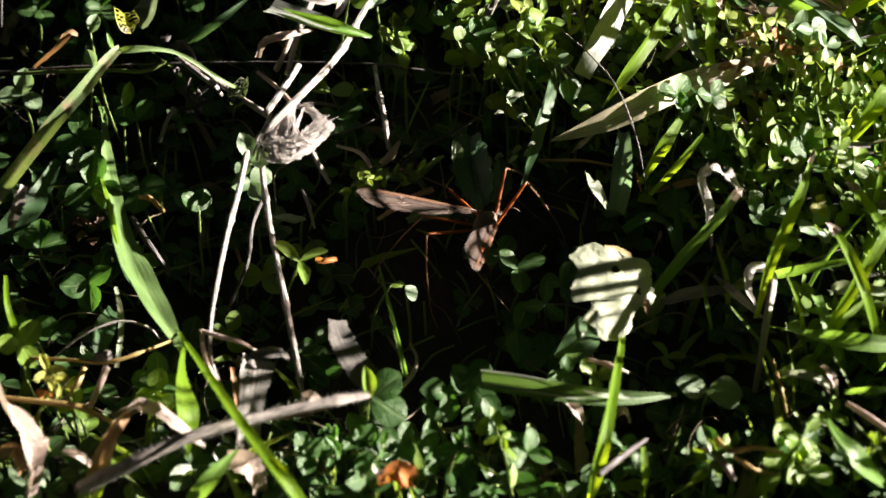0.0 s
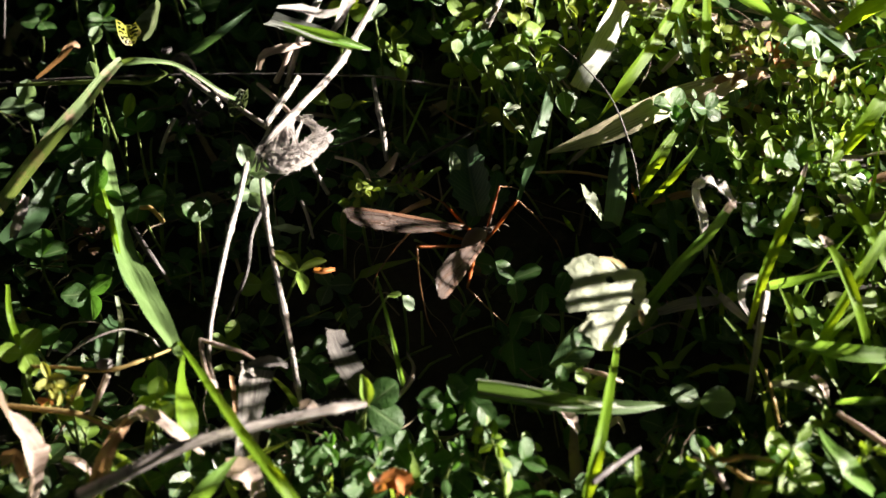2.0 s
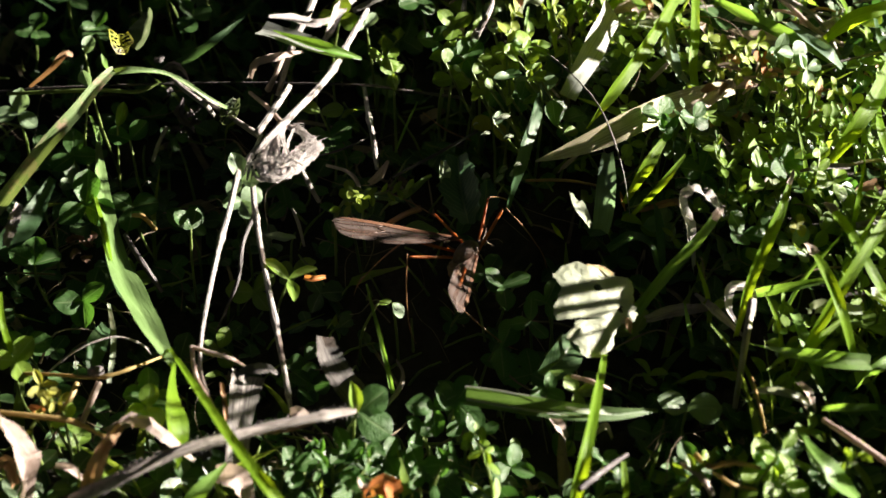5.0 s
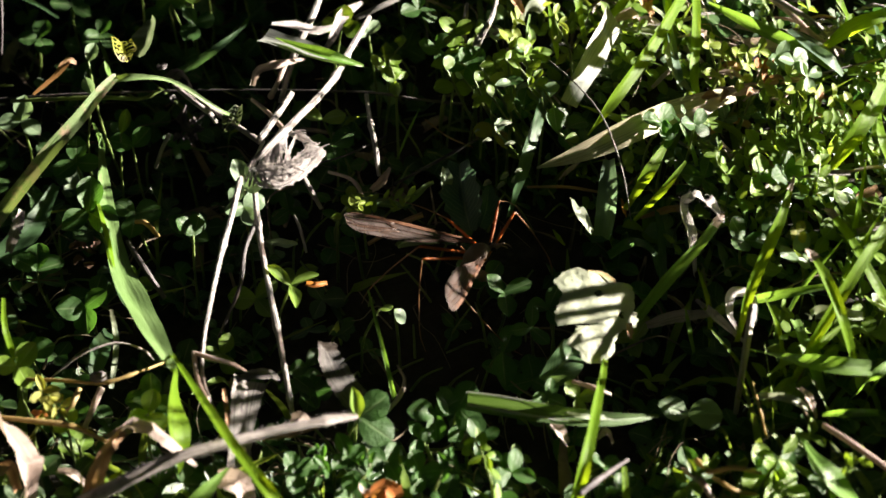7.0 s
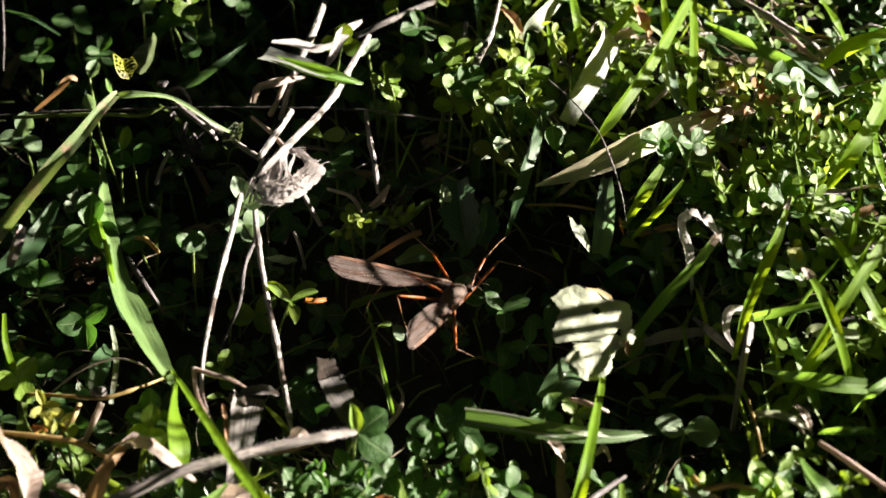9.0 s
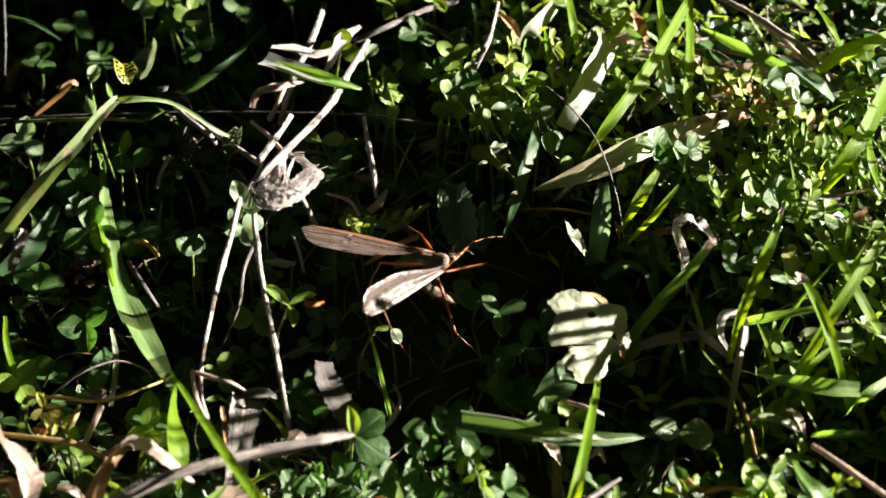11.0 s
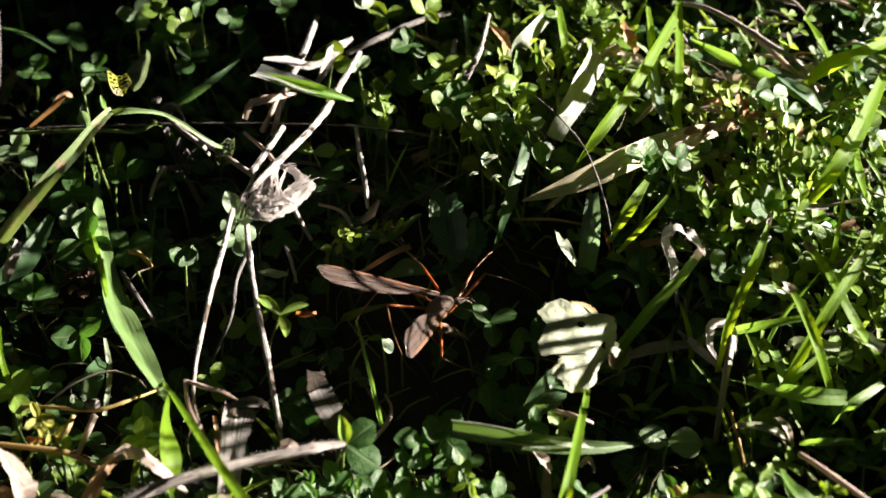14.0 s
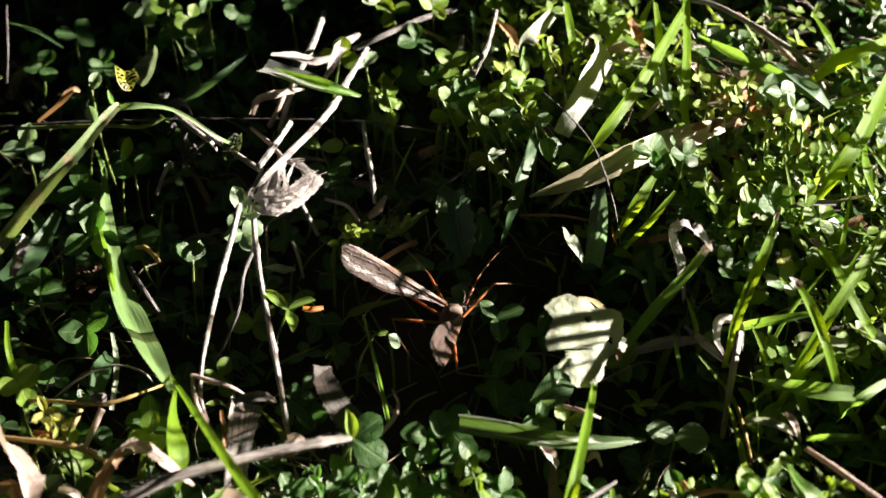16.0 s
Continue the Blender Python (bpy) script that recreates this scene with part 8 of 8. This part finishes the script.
    (13.1, pose(-0.00170, 0.00060, 0.00100, 5.0, -16.6, 140.2)),
    (13.2, pose(-0.00170, 0.00060, 0.00100, 13.0, 3.9, 134.4)),
    (13.3, pose(-0.00170, 0.00060, 0.00100, 1.7, -19.8, 122.2)),
    (13.4, pose(-0.00170, 0.00060, 0.00100, 30.8, -2.9, 145.1)),
    (13.5, pose(-0.00170, 0.00060, 0.00100, 14.3, -26.8, 135.7)),
    (13.6, pose(-0.00170, 0.00060, 0.00100, 22.8, -15.9, 137.3)),
    (13.7, pose(-0.00170, 0.00060, 0.00100, 23.8, -6.5, 144.2)),
    (13.8, pose(-0.00170, 0.00060, 0.00100, 24.6, 1.7, 151.6)),
    (13.9, pose(-0.00170, 0.00060, 0.00100, 18.2, 2.1, 152.6)),
    (14, pose(-0.00170, 0.00060, 0.00100, 38.8, 11.0, 174.2)),
    (14.1, pose(-0.00170, 0.00060, 0.00100, 38.6, 9.2, 164.7)),
    (14.2, pose(-0.00170, 0.00060, 0.00100, 28.3, 4.1, 162.0)),
    (14.3, pose(-0.00170, 0.00060, 0.00100, 44.0, 2.7, 151.7)),
    (14.4, pose(-0.00170, 0.00060, 0.00100, 44.8, -1.5, 148.1)),
    (14.5, pose(-0.00170, 0.00060, 0.00100, 25.4, -5.1, 143.7)),
    (14.6, pose(-0.00170, 0.00060, 0.00100, 41.8, -2.3, 142.6)),
    (14.7, pose(-0.00170, 0.00060, 0.00100, 28.6, 1.3, 137.8)),
    (14.8, pose(-0.00170, 0.00060, 0.00100, 15.3, 1.0, 149.2)),
    (14.9, pose(-0.00170, 0.00060, 0.00100, 25.3, 3.8, 145.7)),
    (15, pose(-0.00170, 0.00060, 0.00100, 10.2, 5.7, 142.6)),
    (15.1, pose(-0.00170, 0.00060, 0.00100, 25.1, 4.7, 146.9)),
    (15.2, pose(-0.00170, 0.00060, 0.00100, 38.7, 5.5, 147.5)),
    (15.3, pose(-0.00170, 0.00060, 0.00100, 44.2, 6.0, 146.2)),
    (15.4, pose(-0.00170, 0.00060, 0.00100, 45.1, 4.0, 150.7)),
    (15.5, pose(-0.00170, 0.00060, 0.00100, 44.0, 5.9, 146.9)),
    (15.6, pose(-0.00170, 0.00060, 0.00100, 44.7, 0.9, 137.6)),
    (15.7, pose(-0.00170, 0.00060, 0.00100, 44.8, -5.5, 129.4)),
    (15.8, pose(-0.00170, 0.00060, 0.00100, 44.8, -13.4, 123.2)),
    (15.9, pose(-0.00170, 0.00060, 0.00100, 44.7, -20.6, 115.3)),
    (16, pose(-0.00170, 0.00060, 0.00100, 44.5, -28.4, 108.2)),
]
RIGHT_WING_ROWS = [
    (0, pose(0.00170, 0.00060, 0.00100, 35.9, -41.5, -178.1)),
    (0.1, pose(0.00170, 0.00060, 0.00100, 36.1, -37.2, -175.5)),
    (0.2, pose(0.00170, 0.00060, 0.00100, 34.2, -42.2, -170.5)),
    (0.3, pose(0.00170, 0.00060, 0.00100, 30.0, -41.1, -170.0)),
    (0.4, pose(0.00170, 0.00060, 0.00100, 28.6, -36.9, -166.9)),
    (0.5, pose(0.00170, 0.00060, 0.00100, 30.0, -37.9, -170.8)),
    (0.6, pose(0.00170, 0.00060, 0.00100, 32.4, -34.9, -169.3)),
    (0.7, pose(0.00170, 0.00060, 0.00100, 36.5, -26.8, 176.0)),
    (0.8, pose(0.00170, 0.00060, 0.00100, 35.3, -27.5, -178.8)),
    (0.9, pose(0.00170, 0.00060, 0.00100, 18.7, -26.1, -177.4)),
    (1, pose(0.00170, 0.00060, 0.00100, 19.8, -30.6, -158.3)),
    (1.1, pose(0.00170, 0.00060, 0.00100, 26.1, -33.5, -162.3)),
    (1.2, pose(0.00170, 0.00060, 0.00100, 39.5, -40.0, -161.5)),
    (1.3, pose(0.00170, 0.00060, 0.00100, 34.5, -41.6, -164.4)),
    (1.4, pose(0.00170, 0.00060, 0.00100, 28.2, -46.6, -164.6)),
    (1.5, pose(0.00170, 0.00060, 0.00100, 52.9, -42.4, -179.6)),
    (1.6, pose(0.00170, 0.00060, 0.00100, 52.7, -41.8, 175.9)),
    (1.7, pose(0.00170, 0.00060, 0.00100, 42.0, -48.4, -178.8)),
    (1.8, pose(0.00170, 0.00060, 0.00100, 53.8, -43.4, 170.1)),
    (1.9, pose(0.00170, 0.00060, 0.00100, 50.5, -48.6, 173.9)),
    (2, pose(0.00170, 0.00060, 0.00100, 46.5, -48.2, 169.3)),
    (2.1, pose(0.00170, 0.00060, 0.00100, 63.6, -37.9, 162.6)),
    (2.2, pose(0.00170, 0.00060, 0.00100, 41.0, -44.1, 175.3)),
    (2.3, pose(0.00170, 0.00060, 0.00100, 52.5, -51.3, -169.6)),
    (2.4, pose(0.00170, 0.00060, 0.00100, 52.2, -48.5, -170.4)),
    (2.5, pose(0.00170, 0.00060, 0.00100, 54.1, -49.0, -166.5)),
    (2.6, pose(0.00170, 0.00060, 0.00100, 54.4, -49.0, -167.8)),
    (2.7, pose(0.00170, 0.00060, 0.00100, 38.5, -39.3, -169.7)),
    (2.8, pose(0.00170, 0.00060, 0.00100, 72.9, -44.3, -174.9)),
    (2.9, pose(0.00170, 0.00060, 0.00100, 63.1, -44.9, -175.3)),
    (3, pose(0.00170, 0.00060, 0.00100, 63.4, -46.7, -174.7)),
    (3.1, pose(0.00170, 0.00060, 0.00100, 73.3, -43.1, 178.4)),
    (3.2, pose(0.00170, 0.00060, 0.00100, 71.6, -45.4, 176.3)),
    (3.3, pose(0.00170, 0.00060, 0.00100, 62.1, -47.4, 174.0)),
    (3.4, pose(0.00170, 0.00060, 0.00100, 71.8, -48.0, 170.8)),
    (3.5, pose(0.00170, 0.00060, 0.00100, 67.1, -47.2, 166.8)),
    (3.6, pose(0.00170, 0.00060, 0.00100, 30.1, -42.7, -166.0)),
    (3.7, pose(0.00170, 0.00060, 0.00100, 46.0, -49.5, -174.3)),
    (3.8, pose(0.00170, 0.00060, 0.00100, 34.6, -46.4, -170.6)),
    (3.9, pose(0.00170, 0.00060, 0.00100, 22.5, -44.0, -165.4)),
    (4, pose(0.00170, 0.00060, 0.00100, 12.1, -41.3, -159.5)),
    (4.1, pose(0.00170, 0.00060, 0.00100, 11.3, -41.3, -159.2)),
    (4.2, pose(0.00170, 0.00060, 0.00100, 13.5, -41.5, -157.9)),
    (6.3, pose(0.00170, 0.00060, 0.00100, 44.6, -40.2, -165.3)),
    (6.4, pose(0.00170, 0.00060, 0.00100, 26.3, -38.5, -161.1)),
    (6.5, pose(0.00170, 0.00060, 0.00100, 49.3, -41.2, -164.2)),
    (6.6, pose(0.00170, 0.00060, 0.00100, 45.0, -42.2, -167.3)),
    (6.7, pose(0.00170, 0.00060, 0.00100, 54.3, -39.4, -173.8)),
    (6.8, pose(0.00170, 0.00060, 0.00100, 52.8, -38.2, -178.2)),
    (6.9, pose(0.00170, 0.00060, 0.00100, 28.5, -39.0, -173.0)),
    (7, pose(0.00170, 0.00060, 0.00100, 68.6, -46.1, -179.7)),
    (7.1, pose(0.00170, 0.00060, 0.00100, 34.5, -42.3, -177.1)),
    (7.2, pose(0.00170, 0.00060, 0.00100, 61.1, -48.2, 164.4)),
    (7.3, pose(0.00170, 0.00060, 0.00100, 68.4, -52.6, 155.4)),
    (7.4, pose(0.00170, 0.00060, 0.00100, 68.3, -56.1, 142.7)),
    (7.5, pose(0.00170, 0.00060, 0.00100, 66.5, -66.3, 134.2)),
    (7.6, pose(0.00170, 0.00060, 0.00100, 60.2, -63.5, 142.6)),
    (7.7, pose(0.00170, 0.00060, 0.00100, 51.9, -60.1, 149.6)),
    (7.8, pose(0.00170, 0.00060, 0.00100, 47.3, -56.4, 155.6)),
    (7.9, pose(0.00170, 0.00060, 0.00100, 43.7, -53.8, 163.2)),
    (8, pose(0.00170, 0.00060, 0.00100, 31.3, -51.0, 170.4)),
    (8.1, pose(0.00170, 0.00060, 0.00100, 23.3, -49.5, 175.2)),
    (8.2, pose(0.00170, 0.00060, 0.00100, 25.2, -49.0, -178.3)),
    (8.3, pose(0.00170, 0.00060, 0.00100, 35.0, -45.6, -179.8)),
    (8.4, pose(0.00170, 0.00060, 0.00100, 37.2, -39.3, -178.5)),
    (8.5, pose(0.00170, 0.00060, 0.00100, 39.9, -43.1, -173.8)),
    (8.6, pose(0.00170, 0.00060, 0.00100, 39.4, -40.1, -176.9)),
    (8.7, pose(0.00170, 0.00060, 0.00100, 48.5, -42.5, 174.1)),
    (8.8, pose(0.00170, 0.00060, 0.00100, 45.5, -46.3, 174.0)),
    (8.9, pose(0.00170, 0.00060, 0.00100, 59.9, -43.4, 164.7)),
    (9, pose(0.00170, 0.00060, 0.00100, 52.1, -49.3, 167.1)),
    (9.1, pose(0.00170, 0.00060, 0.00100, 54.1, -48.8, 165.4)),
    (9.2, pose(0.00170, 0.00060, 0.00100, 61.6, -43.4, 157.9)),
    (11.3, pose(0.00170, 0.00060, 0.00100, 40.4, -44.3, 163.2)),
    (11.4, pose(0.00170, 0.00060, 0.00100, 51.5, -56.2, 148.5)),
    (11.5, pose(0.00170, 0.00060, 0.00100, 44.0, -61.1, 155.8)),
    (11.6, pose(0.00170, 0.00060, 0.00100, 35.7, -61.6, 158.5)),
    (11.7, pose(0.00170, 0.00060, 0.00100, 36.7, -61.6, 159.8)),
    (11.8, pose(0.00170, 0.00060, 0.00100, 9.9, -65.9, -176.7)),
    (11.9, pose(0.00170, 0.00060, 0.00100, 17.6, -64.3, 174.2)),
    (12, pose(0.00170, 0.00060, 0.00100, 15.9, -64.5, 178.1)),
    (12.1, pose(0.00170, 0.00060, 0.00100, -6.7, -65.5, -167.0)),
    (12.2, pose(0.00170, 0.00060, 0.00100, 6.8, -65.4, -175.4)),
    (12.3, pose(0.00170, 0.00060, 0.00100, 11.8, -65.0, 177.4)),
    (12.4, pose(0.00170, 0.00060, 0.00100, 38.3, -44.0, 163.9)),
    (12.5, pose(0.00170, 0.00060, 0.00100, 28.7, -62.9, 163.0)),
    (12.6, pose(0.00170, 0.00060, 0.00100, 28.6, -61.6, 165.8)),
    (12.7, pose(0.00170, 0.00060, 0.00100, 24.2, -60.5, 169.9)),
    (12.8, pose(0.00170, 0.00060, 0.00100, 18.4, -59.7, 177.0)),
    (12.9, pose(0.00170, 0.00060, 0.00100, 15.0, -58.0, 178.8)),
    (13, pose(0.00170, 0.00060, 0.00100, 13.6, -56.5, -179.2)),
    (13.1, pose(0.00170, 0.00060, 0.00100, -7.1, -57.4, -168.0)),
    (13.2, pose(0.00170, 0.00060, 0.00100, 31.9, -43.6, 173.8)),
    (13.3, pose(0.00170, 0.00060, 0.00100, 15.7, -56.2, 172.1)),
    (13.4, pose(0.00170, 0.00060, 0.00100, 43.6, -40.7, 166.3)),
    (13.5, pose(0.00170, 0.00060, 0.00100, 9.0, -58.4, -175.8)),
    (13.6, pose(0.00170, 0.00060, 0.00100, 29.2, -54.9, 178.7)),
    (13.7, pose(0.00170, 0.00060, 0.00100, 38.3, -53.7, -179.7)),
    (13.8, pose(0.00170, 0.00060, 0.00100, 52.0, -51.7, 177.8)),
    (13.9, pose(0.00170, 0.00060, 0.00100, 31.8, -46.9, -170.6)),
    (14, pose(0.00170, 0.00060, 0.00100, 73.3, -46.9, 173.1)),
    (14.1, pose(0.00170, 0.00060, 0.00100, 75.7, -46.6, 170.7)),
    (14.2, pose(0.00170, 0.00060, 0.00100, 63.0, -51.1, 171.3)),
    (14.3, pose(0.00170, 0.00060, 0.00100, 71.4, -46.2, 166.6)),
    (14.4, pose(0.00170, 0.00060, 0.00100, 75.0, -45.4, 164.6)),
    (14.5, pose(0.00170, 0.00060, 0.00100, 65.1, -49.1, 166.2)),
    (14.6, pose(0.00170, 0.00060, 0.00100, 69.9, -42.5, 160.4)),
    (14.7, pose(0.00170, 0.00060, 0.00100, 63.9, -46.1, 161.8)),
    (14.8, pose(0.00170, 0.00060, 0.00100, 35.8, -55.3, 175.3)),
    (14.9, pose(0.00170, 0.00060, 0.00100, 48.5, -51.2, 161.9)),
    (15, pose(0.00170, 0.00060, 0.00100, 25.8, -57.8, 174.0)),
    (15.1, pose(0.00170, 0.00060, 0.00100, 42.8, -43.1, 173.2)),
    (15.2, pose(0.00170, 0.00060, 0.00100, 62.5, -47.9, 158.4)),
    (15.3, pose(0.00170, 0.00060, 0.00100, 71.7, -45.5, 157.7)),
    (15.4, pose(0.00170, 0.00060, 0.00100, 69.5, -46.1, 158.7)),
    (15.5, pose(0.00170, 0.00060, 0.00100, 73.3, -45.2, 157.6)),
    (15.6, pose(0.00170, 0.00060, 0.00100, 72.2, -41.7, 161.6)),
    (15.7, pose(0.00170, 0.00060, 0.00100, 64.6, -42.8, 167.9)),
    (15.8, pose(0.00170, 0.00060, 0.00100, 52.7, -44.1, 175.6)),
    (15.9, pose(0.00170, 0.00060, 0.00100, 43.7, -42.5, -179.8)),
    (16, pose(0.00170, 0.00060, 0.00100, 33.3, -40.6, -176.0)),
]


def along(start, end, hint):
    """The pose of a limb built along +y that runs from start to end."""
    y = (end - start).normalized()
    x = y.cross(hint).normalized()
    m = Matrix((x, y, x.cross(y))).transposed().to_4x4()
    m.translation = start
    return m


def leg_rows(key):
    """A leg's two limbs, bent at the knee so that its foot stays where it stands."""
    femur, shin = [], []
    reach = (FEMUR + SHIN + 2.2) * MM
    foot = Vector(FEET[key]) * MM
    for t, m in FLY_ROWS:
        inward = m.inverted()
        hip, toe = Vector(HIPS[key]) * MM, inward @ foot
        gap = toe - hip
        far = min(gap.length, reach * 0.985)
        far = max(far, (SHIN + 3 - FEMUR) * MM * 1.02)
        way = gap.normalized()
        lower = (SHIN + 2.2) * MM
        first = ((FEMUR * MM) ** 2 + far ** 2 - lower ** 2) / (2 * far)
        rise = math.sqrt(max(1e-10, (FEMUR * MM) ** 2 - first ** 2))
        pole = inward.to_3x3() @ Vector(POLES.get(key, (0, 0.35, 1.0)))
        pole = (pole - way * way.dot(pole)).normalized()
        knee = hip + way * first + pole * rise
        femur.append((t, along(hip, knee, pole)))
        shin.append((t, along(knee, hip + way * far, pole)))
    return femur, shin


def motions():
    walk(fly, FLY_ROWS)
    walk(fly_wings[0], LEFT_WING_ROWS)
    walk(fly_wings[1], RIGHT_WING_ROWS)
    for key, (femur, shin) in fly_legs.items():
        upper, lower = leg_rows(key)
        walk(femur, upper)
        walk(shin, lower)


motions()
